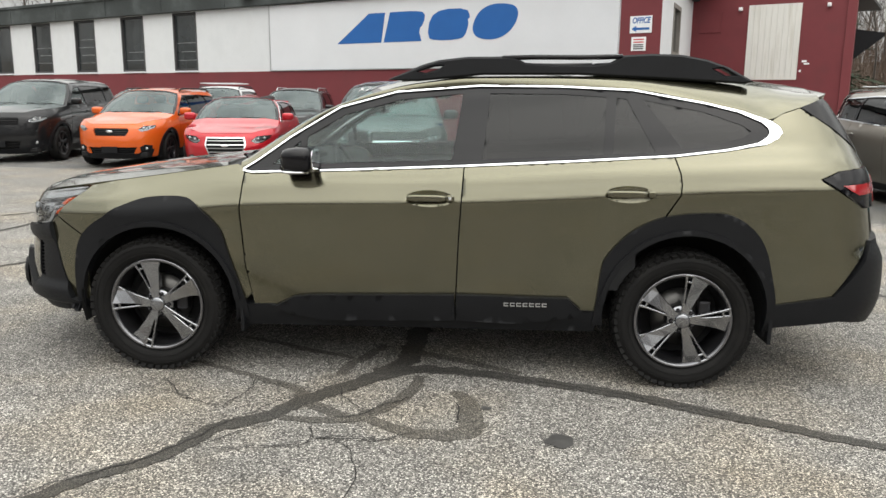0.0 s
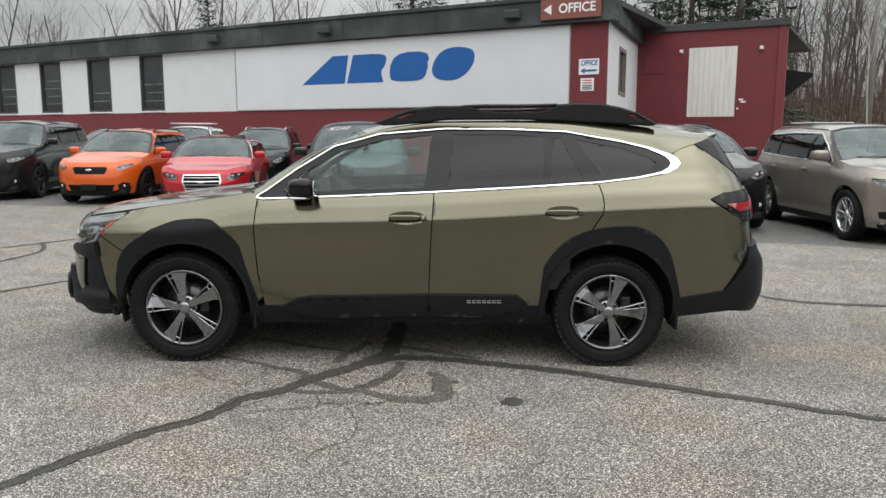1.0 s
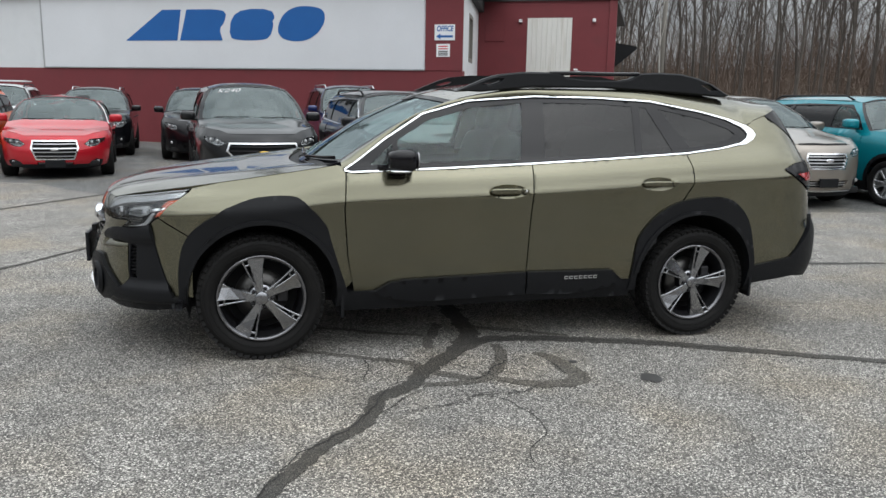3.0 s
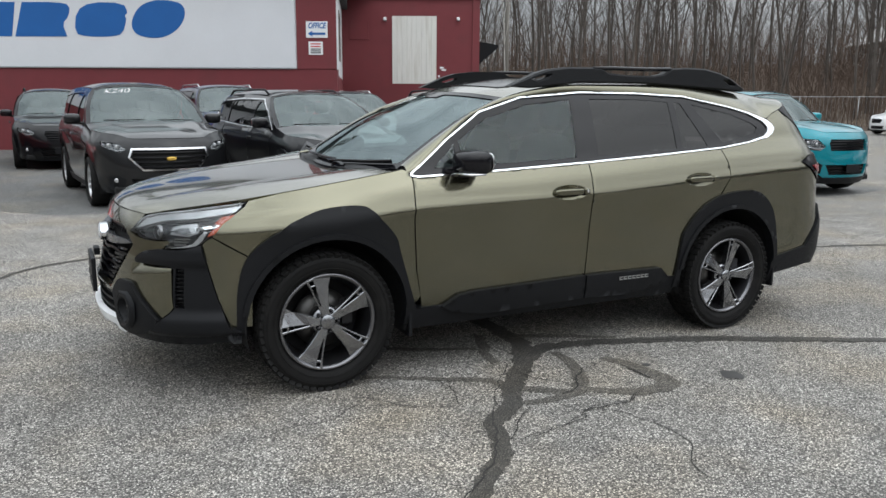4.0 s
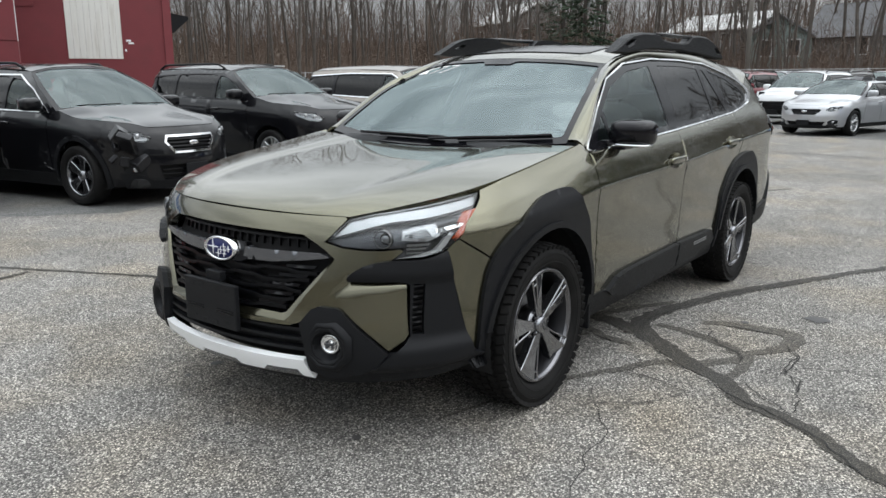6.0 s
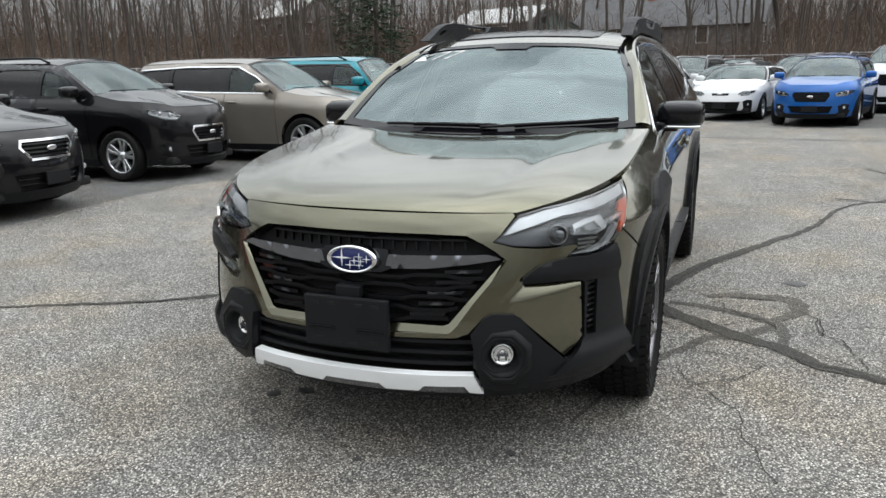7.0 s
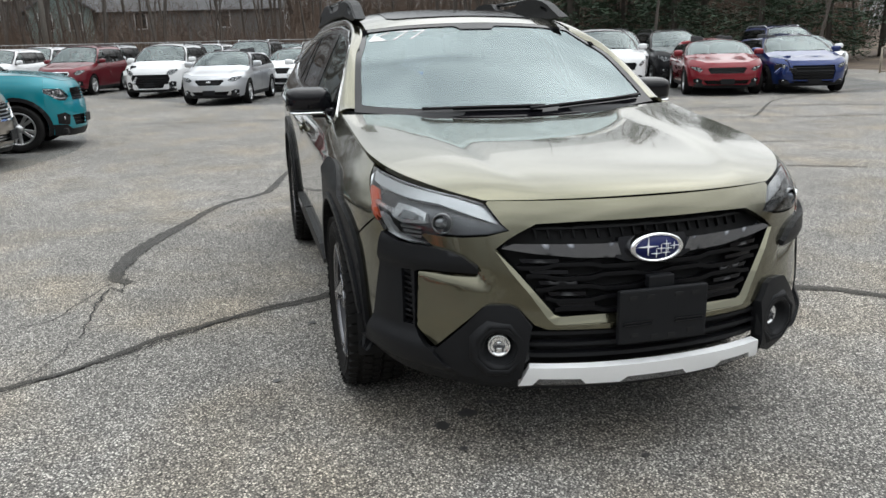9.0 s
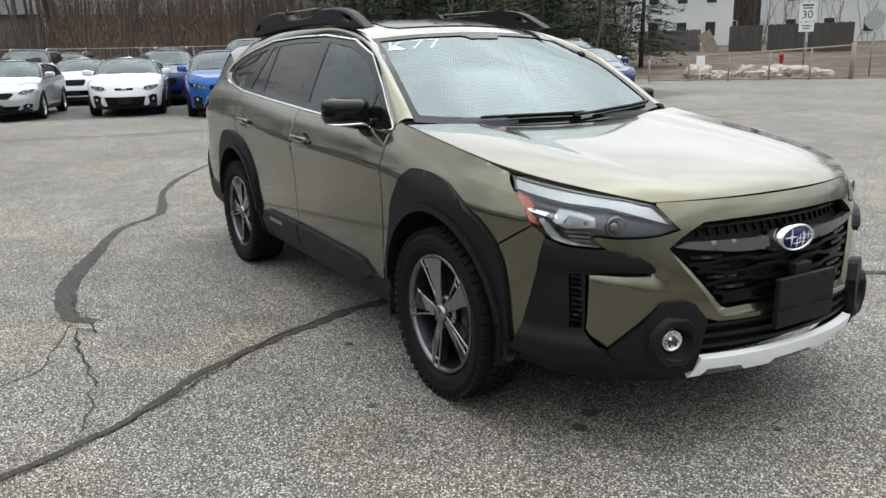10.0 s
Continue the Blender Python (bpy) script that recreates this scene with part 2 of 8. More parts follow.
def inset(poly, d):
    """Moves a polygon's sides inwards by d."""
    p = np.array(poly, float)
    area = 0.5 * np.sum(p[:, 0] * np.roll(p[:, 1], -1) - np.roll(p[:, 0], -1) * p[:, 1])
    sg = 1 if area > 0 else -1
    e = np.roll(p, -1, 0) - p
    ln = np.linalg.norm(e, axis=1)[:, None] + 1e-9
    nr = np.stack([-e[:, 1], e[:, 0]], 1) / ln * sg
    a, b = np.roll(nr, 1, 0), nr
    mid = a + b
    den = np.maximum(np.sum(mid * mid, 1)[:, None], 0.7) / 2
    return [tuple(q) for q in p + d * mid / den]


def inside(pts, poly):
    x, y = pts[:, 0], pts[:, 1]
    p = np.array(poly)
    q = np.roll(p, -1, 0)
    c = np.zeros(len(pts), bool)
    for (x0, y0), (x1, y1) in zip(p, q):
        if y0 != y1:
            c ^= ((y0 > y) != (y1 > y)) & (x < (x1 - x0) * (y - y0) / (y1 - y0) + x0)
    return c


def densify(poly, st):
    out = []
    for i, a in enumerate(poly):
        b = poly[(i + 1) % len(poly)]
        a, b = np.array(a, float), np.array(b, float)
        k = max(1, int(np.ceil(np.linalg.norm((b - a) / st))))
        out += [a + (b - a) * j / k for j in range(k)]
    return np.array(out)


def patch(poly, fn, step=0.03, holes=(), off=0.0, skirt=0.012, facing=None):
    """A sheet over a polygon in two parameters, laid on the surface fn, with its rim turned inwards. Returns (places, faces, smooth)."""
    st = np.array(step if isinstance(step, tuple) else (step, step), float)
    loops = [densify(q, st) for q in (poly, *holes)]
    ring = np.concatenate(loops)
    lo, hi = loops[0].min(0), loops[0].max(0)
    gx, gy = np.meshgrid(np.arange(lo[0] + st[0] / 2, hi[0], st[0]), np.arange(lo[1] + st[1] / 2, hi[1], st[1]))
    g = np.stack([gx.ravel(), gy.ravel()], 1)
    if len(g):
        ok = inside(g, loops[0])
        for q in loops[1:]:
            ok &= ~inside(g, q)
        g = g[ok]
    if len(g):
        dist = np.min(np.linalg.norm((g[:, None, :] - ring[None, :, :]) / st, axis=2), axis=1)
        g = g[dist > 0.45]
    pts = np.concatenate([ring, g]) if len(g) else ring
    edges, k = [], 0
    for q in loops:
        edges += [(k + i, k + (i + 1) % len(q)) for i in range(len(q))]
        k += len(q)
    vs, _, fs, *_ = delaunay_2d_cdt([Vector(p / st) for p in pts], edges, [], 0, 1e-6)
    uv = np.array([v[:] for v in vs]) * st
    fs = np.array([f for f in fs if len(f) == 3])
    cen = uv[fs].mean(1)
    ok = inside(cen, loops[0])
    for q in loops[1:]:
        ok &= ~inside(cen, q)
    fs = fs[ok]
    p = fn(uv)
    h = 2e-3
    du = (fn(uv + (st[0] * h * 20, 0)) - fn(uv - (st[0] * h * 20, 0)))
    dv = (fn(uv + (0, st[1] * h * 20)) - fn(uv - (0, st[1] * h * 20)))
    nr = np.cross(du, dv)
    nr /= np.linalg.norm(nr, axis=1)[:, None] + 1e-12
    if facing is not None:
        nr *= np.where(np.sum(nr * np.array(facing, float), axis=1) < 0, -1, 1)[:, None]
    p = p + nr * off
    tri = p[fs]
    flip = np.sum(np.cross(tri[:, 1] - tri[:, 0], tri[:, 2] - tri[:, 0]) * nr[fs].sum(1), axis=1) < 0
    fs[flip] = fs[flip][:, ::-1]
    faces = [tuple(int(i) for i in f) for f in fs]
    smooth = [True] * len(faces)
    if skirt:
        cnt = {}
        for f in faces:
            for i in range(3):
                cnt[(f[i], f[(i + 1) % 3])] = 1
        rim = [e for e in cnt if (e[1], e[0]) not in cnt]
        ids = sorted({i for e in rim for i in e})
        a = {v: len(p) + i for i, v in enumerate(ids)}
        b = {v: len(p) + len(ids) + i for i, v in enumerate(ids)}
        p = np.concatenate([p, p[ids], p[ids] - nr[ids] * skirt])
        faces += [(a[e[1]], a[e[0]], b[e[0]], b[e[1]]) for e in rim]
        smooth += [False] * len(rim)
    return p, faces, smooth


def prism(poly, fn, d0, d1, holes=(), bevel=0.0):
    """A flat plate with thickness: polygon in two parameters, fn(u, v, d) gives the place at depth d. d1 is the face that shows."""
    def chunk_cap(lp, d, flip):
        vs, _, fs, *_ = delaunay_2d_cdt([Vector(p) for q in lp for p in q],
                                        [(s + i, s + (i + 1) % len(q)) for s, q in zip(np.cumsum([0] + [len(q) for q in lp[:-1]]), lp) for i in range(len(q))], [], 0, 1e-7)
        uv = np.array([v[:] for v in vs])
        fs = np.array(fs)
        cen = uv[fs].mean(1)
        ok = inside(cen, lp[0])
        for q in lp[1:]:
            ok &= ~inside(cen, q)
        fs = fs[ok]
        return fn(uv[:, 0], uv[:, 1], np.full(len(uv), d)), [tuple(int(i) for i in (f[::-1] if flip else f)) for f in fs]
    lp0 = [list(poly)] + [list(h) for h in holes]
    lp1 = [inset(poly, bevel)] + [inset(h, -bevel) for h in holes] if bevel else lp0
    p1, f1 = chunk_cap(lp1, d1, False)
    p0, f0 = chunk_cap(lp0, d0, True)
    P, F = [p1, p0], list(f1) + [tuple(i + len(p1) for i in f) for f in f0]
    k = len(p1) + len(p0)
    mid = d1 - math.copysign(bevel, d1 - d0) if bevel else d1
    for q0, q1 in zip(lp0, lp1):
        a, b = np.array(q0), np.array(q1)
        rows = [fn(a[:, 0], a[:, 1], np.full(len(a), d0)), fn(a[:, 0], a[:, 1], np.full(len(a), mid))]
        if bevel:
            rows.append(fn(b[:, 0], b[:, 1], np.full(len(b), d1)))
        P += rows
        m = len(a)
        for r in range(len(rows) - 1):
            for i in range(m):
                j = (i + 1) % m
                F.append((k + r * m + i, k + r * m + j, k + (r + 1) * m + j, k + (r + 1) * m + i))
        k += m * len(rows)
    return np.concatenate(P), F, [False] * len(F)


def lathe(profile, n=48, smooth=True, closed=False):
    """Turns (radius, height) pairs round the z axis."""
    pr = np.array(profile, float)
    a = np.arange(n) * 2 * np.pi / n
    p = np.stack([np.outer(pr[:, 0], np.cos(a)), np.outer(pr[:, 0], np.sin(a)), np.repeat(pr[:, 1:2], n, 1)], -1).reshape(-1, 3)
    F, m = [], len(pr)
    for r in range(m if closed else m - 1):
        for i in range(n):
            j, q = (i + 1) % n, (r + 1) % m
            F.append((r * n + i, r * n + j, q * n + j, q * n + i))
    return p, F, [smooth] * len(F)


def box(c, s, bevel=0.01, rot=None):
    """A box with chamfered edges."""
    hx, hy, hz = (v / 2 for v in s)
    b = min(bevel, hx * 0.9, hy * 0.9, hz * 0.9)
    bm = bmesh.new()
    bmesh.ops.create_cube(bm, size=1.0)
    for v in bm.verts:
        v.co = Vector((v.co.x * 2 * hx, v.co.y * 2 * hy, v.co.z * 2 * hz))
    if b > 0:
        bmesh.ops.bevel(bm, geom=bm.edges[:], offset=b, segments=2, affect="EDGES", profile=0.6)
    if rot is not None:
        bmesh.ops.transform(bm, matrix=rot, verts=bm.verts[:])
    bm.verts.index_update()
    p = np.array([v.co[:] for v in bm.verts]) + np.array(c, float)
    F = [tuple(v.index for v in f.verts) for f in bm.faces]
    bm.free()
    return p, F, [False] * len(F)


def tube(path, radius, n=8, cap=True):
    """A round bar along points; radius a number or one for each point."""
    P = np.array(path, float)
    r = np.broadcast_to(np.array(radius, float), (len(P),))
    tg = np.gradient(P, axis=0)
    tg /= np.linalg.norm(tg, axis=1)[:, None] + 1e-12
    up = np.array((0, 0, 1.0)) if abs(tg[0][2]) < 0.9 else np.array((1.0, 0, 0))
    V = []
    a = np.arange(n) * 2 * np.pi / n
    u = np.cross(tg[0], up)
    u /= np.linalg.norm(u)
    for i in range(len(P)):
        u = u - tg[i] * np.dot(u, tg[i])
        u /= np.linalg.norm(u) + 1e-12
        w = np.cross(tg[i], u)
        V.append(P[i] + r[i] * (np.outer(np.cos(a), u) + np.outer(np.sin(a), w)))
    F = [(i * n + j, i * n + (j + 1) % n, (i + 1) * n + (j + 1) % n, (i + 1) * n + j) for i in range(len(P) - 1) for j in range(n)]
    sm = [True] * len(F)
    if cap:
        F += [tuple(range(n))[::-1], tuple(range((len(P) - 1) * n, len(P) * n))]
        sm += [False, False]
    return np.concatenate(V), F, sm


def rounded(c, s, e=0.5, nu=20, nv=12, warp=None):
    """A rounded block; e near 1 is a ball, near 0 a box."""
    u = np.linspace(-np.pi, np.pi, nu, endpoint=False)
    v = np.linspace(-np.pi / 2, np.pi / 2, nv)
    pw = lambda x: np.sign(x) * np.abs(x) ** e
    U, W = np.meshgrid(u, v)
    p = np.stack([pw(np.cos(W)) * pw(np.cos(U)), pw(np.cos(W)) * pw(np.sin(U)), pw(np.sin(W))], -1).reshape(-1, 3)
    if warp:
        p = warp(p)
    p = p * np.array(s) / 2 + np.array(c)
    F = [(r * nu + i, r * nu + (i + 1) % nu, (r + 1) * nu + (i + 1) % nu, (r + 1) * nu + i) for r in range(nv - 1) for i in range(nu)]
    return p, F, [True] * len(F)


def moved(chunk, m):
    p, F, s = chunk
    M = np.array(m)
    q = p @ M[:3, :3].T + M[:3, 3]
    if np.linalg.det(M[:3, :3]) < 0:
        F = [f[::-1] for f in F]
    return q, F, s


MIRROR = Matrix.Diagonal((1, -1, 1, 1))


def mesh_of(name, chunks):
    V, F, S, k = [], [], [], 0
    for p, f, s in chunks:
        V.append(p)
        F += [tuple(i + k for i in q) for q in f]
        S += s
        k += len(p)
    me = bpy.data.meshes.new(name)
    me.from_pydata(np.concatenate(V).tolist(), [], F)
    me.polygons.foreach_set("use_smooth", S)
    return me


def part(name, chunks, material, parent=None, label=""):
    """One mesh object out of pieces, under a thing or a part."""
    if isinstance(chunks, tuple):
        chunks = [chunks]
    me = mesh_of(name, chunks)
    me.materials.append(material)
    ob = new(name, me)
    if parent is not None:
        ob.parent = parent
    if material in (PANE, SCREEN, CARSCREEN, PRIVACY, LENS):
        ob.visible_shadow = False
    return tagged(ob, label)


def thing(name, label, category, m=None, group="", kind=""):
    ob = new(name)
    if m is not None:
        ob.matrix_world = m
    return tagged(ob, label, category, group, kind)


def solid(name, chunks, material, label="", category="", kind="", group="", m=None):
    ob = part(name, chunks, material)
    if m is not None:
        ob.matrix_world = m
    return tagged(ob, label, category, group, kind)


def glass_writing(text, size, fn, s0, t0, wide, high, material, parent):
    """Marker writing laid on a pane that is given by two parameters."""
    ob = letters(text, size, Matrix.Identity(4), material, parent, "marker_writing", 0.3, 1.05, -0.003)
    for v in ob.data.vertices:
        s_, t_ = s0 - v.co.x / wide, t0 + v.co.y / high
        q = fn(np.array([(s_, t_), (s_ + 0.01, t_), (s_, t_ + 0.01)]))
        nn = Vector(q[1] - q[0]).cross(Vector(q[2] - q[0])).normalized()
        v.co = Vector(q[0]) + nn * math.copysign(1, nn.z) * (-0.0045 + 0.3 * v.co.z)
    return ob


def letters(text, size, m, material, parent, name="lettering", shear=0.0, squeeze=1.0, bold=0.0):
    """Flat writing as a thin mesh."""
    cu = bpy.data.curves.new(name, "FONT")
    cu.body, cu.size, cu.shear, cu.extrude, cu.offset = text, size, shear, 0.002, bold
    cu.align_x, cu.align_y = "CENTER", "CENTER"
    tmp = bpy.data.objects.new(name, cu)
    scene.collection.objects.link(tmp)
    me = bpy.data.meshes.new_from_object(tmp.evaluated_get(bpy.context.evaluated_depsgraph_get()))
    bpy.data.objects.remove(tmp)
    me.transform(m @ Matrix.Diagonal((squeeze, 1, 1, 1)))
    me.materials.clear()
    me.materials.append(material)
    ob = new(name, me)
    ob.parent = parent
    return ob

# ---- vehicle bodies ----
class Shape:
    """A car body's outer skin. x runs back from the front axle, z up from the ground, y to the car's right."""

    def __init__(self, sec, rise, xf, xr, xc, xcr, w, nf=4.0, mf=1.6, nr=4.5, mr=1.8, zl=0.55, zh=0.95):
        self.sec, self.rise, self.xf, self.xr, self.xc, self.xcr = sec, rise, xf, xr, xc, xcr
        self.nf, self.mf, self.nr, self.mr, self.zl, self.zh, self.w = nf, mf, nr, mr, zl, zh, w
        q = np.linspace(0, np.pi / 2, 4000)
        self.tab = {}
        for end, n, m, ln in (("f", nf, mf, xc - float(xf(0.6))), ("r", nr, mr, float(xr(0.6)) - xcr)):
            p, t = (np.sin(q) ** 2) ** (1 / m), (np.cos(q) ** 2) ** (1 / n)
            s = np.concatenate([[0], np.cumsum(np.hypot(np.diff(p * w), np.diff(t * ln)))])
            self.tab[end] = (p, t, s)

    def half(self, x, z):
        return self.sec(z - self.rise(x) * np.clip((z - self.zl) / (self.zh - self.zl), 0, 1))

    def Y(self, x, z):
        x, z = np.asarray(x, float), np.asarray(z, float)
        t = np.clip((self.xc - x) / (self.xc - self.xf(z)), 0, 1)
        u = np.clip((x - self.xcr) / (self.xr(z) - self.xcr), 0, 1)
        return self.half(x, z) * (1 - t**self.nf) ** (1 / self.mf) * (1 - u**self.nr) ** (1 / self.mr)

    def side(self, sgn):
        return lambda P: np.stack([P[:, 0], sgn * self.Y(P[:, 0], P[:, 1]), P[:, 1]], -1)

    def front(self, P):
        p, t, s = self.tab["f"]
        a = np.abs(P[:, 0])
        pp, tt = np.interp(a, s, p), np.interp(a, s, t)
        x = self.xc - (self.xc - self.xf(P[:, 1])) * tt
        return np.stack([x, np.sign(P[:, 0]) * self.half(x, P[:, 1]) * pp, P[:, 1]], -1)

    def rear(self, P):
        p, t, s = self.tab["r"]
        a = np.abs(P[:, 0])
        pp, tt = np.interp(a, s, p), np.interp(a, s, t)
        x = self.xcr + (self.xr(P[:, 1]) - self.xcr) * tt
        return np.stack([x, np.sign(P[:, 0]) * self.half(x, P[:, 1]) * pp, P[:, 1]], -1)

    def fy(self, y, z):
        """Round the nose: the girth at a place y across."""
        p, t, s = self.tab["f"]
        x = float(self.xf(z))
        for _ in range(4):
            k = min(abs(y) / float(self.half(x, z)), 0.9999)
            x = self.xc - (self.xc - float(self.xf(z))) * float(np.interp(k, p, t))
        return (math.copysign(float(np.interp(k, p, s)), y), z)

    def fx(self, x, z, sgn=1):
        p, t, s = self.tab["f"]
        k = (self.xc - x) / (self.xc - float(self.xf(z)))
        return (sgn * float(np.interp(-k, -t, s)), z)

    def rx(self, x, z, sgn=1):
        p, t, s = self.tab["r"]
        k = (x - self.xcr) / (float(self.xr(z)) - self.xcr)
        return (sgn * float(np.interp(-k, -t, s)), z)

    def on(self, x, z, sgn=1):
        return (x, sgn * float(self.Y(x, z)), z)


def coons(f, r, a, b, bulge=0.0):
    """A sheet between four curves: f and r run across (0 to 1), a and b along their two ends."""
    f0, f1, r0, r1 = (np.asarray(c(np.array([k])))[0] for c, k in ((f, 0.0), (f, 1.0), (r, 0.0), (r, 1.0)))

    def fn(P):
        s, t = P[:, 0], P[:, 1]
        S, T = s[:, None], t[:, None]
        q = (1 - T) * f(s) + T * r(s) + (1 - S) * a(t) + S * b(t) - ((1 - S) * (1 - T) * f0 + S * (1 - T) * f1 + (1 - S) * T * r0 + S * T * r1)
        q[:, 2] += bulge * np.clip(4 * s * (1 - s), 0, None) * np.clip(4 * t * (1 - t), 0, None) ** 0.5
        return q
    return fn


UNIT = [(0, 0), (1, 0), (1, 1), (0, 1)]


def arch(xc, zc, r, a0, a1, n=14):
    """An arc in the side view, from angle a0 to a1 in degrees, 0 pointing back."""
    return [(xc + r * math.cos(radians(a0 + (a1 - a0) * i / n)), zc + r * math.sin(radians(a0 + (a1 - a0) * i / n))) for i in range(n + 1)]


FLAT = Matrix.Rotation(radians(-90), 4, "X")  # turns a z axis to point at -y


def tyre_mesh(name, R, r, wid, blocks, treads=3):
    """A tyre about the y axis, its outer face towards -y, with tread blocks standing proud."""
    h = wid / 2
    prof = [(r + 0.004, -h * 0.72), (r + 0.018, -h * 0.86), (r + (R - r) * 0.5, -h), (R - 0.035, -h * 0.97), (R - 0.016, -h * 0.88), (R - 0.011, -h * 0.7),
            (R - 0.011, h * 0.7), (R - 0.016, h * 0.88), (R - 0.035, h * 0.97), (r + (R - r) * 0.5, h), (r + 0.018, h * 0.86), (r + 0.004, h * 0.72)]
    ch = [lathe(prof, 64, True, True)]
    rings = [(r + (R - r) * f, -h * 1.002, 0.0018) for f in (0.3, 0.62)]
    for rr, y, k in rings:
        a = np.linspace(0, 2 * np.pi, 65)
        ch.append(tube(np.stack([rr * np.cos(a), rr * np.sin(a), np.full(65, y)], -1), k, 5, False))
    if blocks:
        rows = [(-h * 0.80, wid * 0.17, 0.5), (-h * 0.36, wid * 0.15, 0.0), (0.0, wid * 0.13, 0.5), (h * 0.36, wid * 0.15, 0.0), (h * 0.80, wid * 0.17, 0.5)]
        base = box((0, 0, 0), (1, 1, 1), 0)
        for y, ww, ph in rows:
            for i in range(blocks):
                a = (i + ph) * 2 * math.pi / blocks
                drop = 0.008 if abs(y) > h * 0.6 else 0.0
                m = Matrix.Rotation(a, 4, "Z") @ Matrix.Translation((R - 0.009 - drop * 0.7, 0, y)) @ Matrix.Rotation(0.25 if ph else -0.3, 4, "X") @ Matrix.Diagonal((0.019, 2 * math.pi * R / blocks * 0.74, ww, 1))
                if drop:
                    m = m @ Matrix.Rotation(-0.25 * math.copysign(1, y), 4, "Y")
                ch.append(moved(base, m))
    return mesh_of(name, [moved(c, FLAT) for c in ch])


def rim_mesh(name, r, wid, spokes, fat=0.42, split=False):
    """An alloy wheel: barrel, lip and spokes, facing -y."""
    h = wid / 2
    ch = [lathe([(r + 0.004, -h * 0.70), (r + 0.006, -h * 0.76), (r - 0.006, -h * 0.80), (r - 0.016, -h * 0.74), (r - 0.026, -h * 0.5), (r - 0.035, h * 0.4), (r - 0.01, h * 0.7)], 56)]
    ch.append(lathe([(0.0, -h * 0.62), (0.030, -h * 0.62), (0.034, -h * 0.58), (0.07, -h * 0.5), (0.075, -h * 0.1), (0.0, -h * 0.1)], 30))
    out = []
    for q in ((-1, 1) if split else (0,)):
        w0, w1 = 0.030 * fat / 0.42, 0.055 * fat / 0.42
        sh = q * 0.030
        w1 = w1 * (0.45 if split else 1)
        w0 = w0 * (0.6 if split else 1)
        poly = [(0.055, -w0 + sh * 0.3), (0.055, w0 + sh * 0.3), (r * 0.6, (w0 + w1) / 2 + sh), (r - 0.012, w1 + sh * 1.5), (r - 0.012, -w1 + sh * 1.5), (r * 0.6, -(w0 + w1) / 2 + sh)]

        def fn(u, v, d):
            dish = -h * 0.52 - 0.22 * h * np.clip(u / r, 0, 1) ** 2
            return np.stack([u, v, dish + d], -1)
        p, F, sm = prism(poly, fn, 0.045, 0.0, (), 0.006)
        out.append(mesh_of("spoke", [moved((p, [f[::-1] for f in F], sm), FLAT)]))
    return mesh_of(name, [moved(c, FLAT) for c in ch]), out


WHEELS = {}


def add_wheel(parent, x, y, sgn, R, style="silver"):
    """A wheel under a car: alloy with its tyre; sgn -1 is the car's left."""
    if style not in WHEELS:
        mat, sp, fat, split = {"silver": (SILVERALLOY, 5, 0.42, True), "black": (DARKALLOY, 6, 0.36, False), "grey": (ALLOY, 5, 0.5, False), "ten": (SILVERALLOY, 10, 0.25, False)}[style]
        t, (r, spk) = tyre_mesh("tyre", 0.35, 0.235, 0.225, 0), rim_mesh("wheel", 0.235, 0.225, sp, fat, split)
        t.materials.append(RUBBER)
        for me in (r, *spk):
            me.materials.append(mat)
        d = mesh_of("brake_disc", [moved(lathe([(0.0, 0.02), (0.155, 0.02), (0.155, 0.045), (0.0, 0.045)], 32), FLAT), moved(lathe([(0.0, 0.075), (0.232, 0.075)], 32), FLAT)])
        d.materials.append(DARK)
        WHEELS[style] = (t, r, d, spk, sp)
    t, r, d, spk, sp = WHEELS[style]
    w = new("wheel", r)
    w.parent = parent
    w.matrix_local = Matrix.Translation((x, y, R)) @ Matrix.Rotation(0 if sgn < 0 else math.pi, 4, "Z") @ Matrix.Rotation(random.uniform(0, 6), 4, "Y") @ Matrix.Diagonal((R / 0.35, 1, R / 0.35, 1))
    for nm, me in (("tyre", t), ("brake_disc", d)):
        o = new(nm, me)
        o.parent = w
    for k in range(sp):
        for me in spk:
            o = new("spoke", me)
            o.parent = w
            o.matrix_local = Matrix.Rotation(2 * math.pi * k / sp, 4, "Y")
    return w


def seat(c, w=0.5, rec=14):
    """A front seat: cushion, back and headrest."""
    x, y, z = c
    R = Matrix.Rotation(radians(rec), 4, "Y")
    ch = [moved(rounded((0, 0, 0), (0.5, w, 0.16), 0.45), Matrix.Translation((x, y, z)))]
    ch.append(moved(rounded((0, 0, 0.3), (0.14, w, 0.62), 0.45), Matrix.Translation((x + 0.22, y, z + 0.02)) @ R))
    ch.append(moved(rounded((0, 0, 0), (0.09, 0.25, 0.17), 0.5), Matrix.Translation((x + 0.40, y, z + 0.72)) @ R))
    return ch


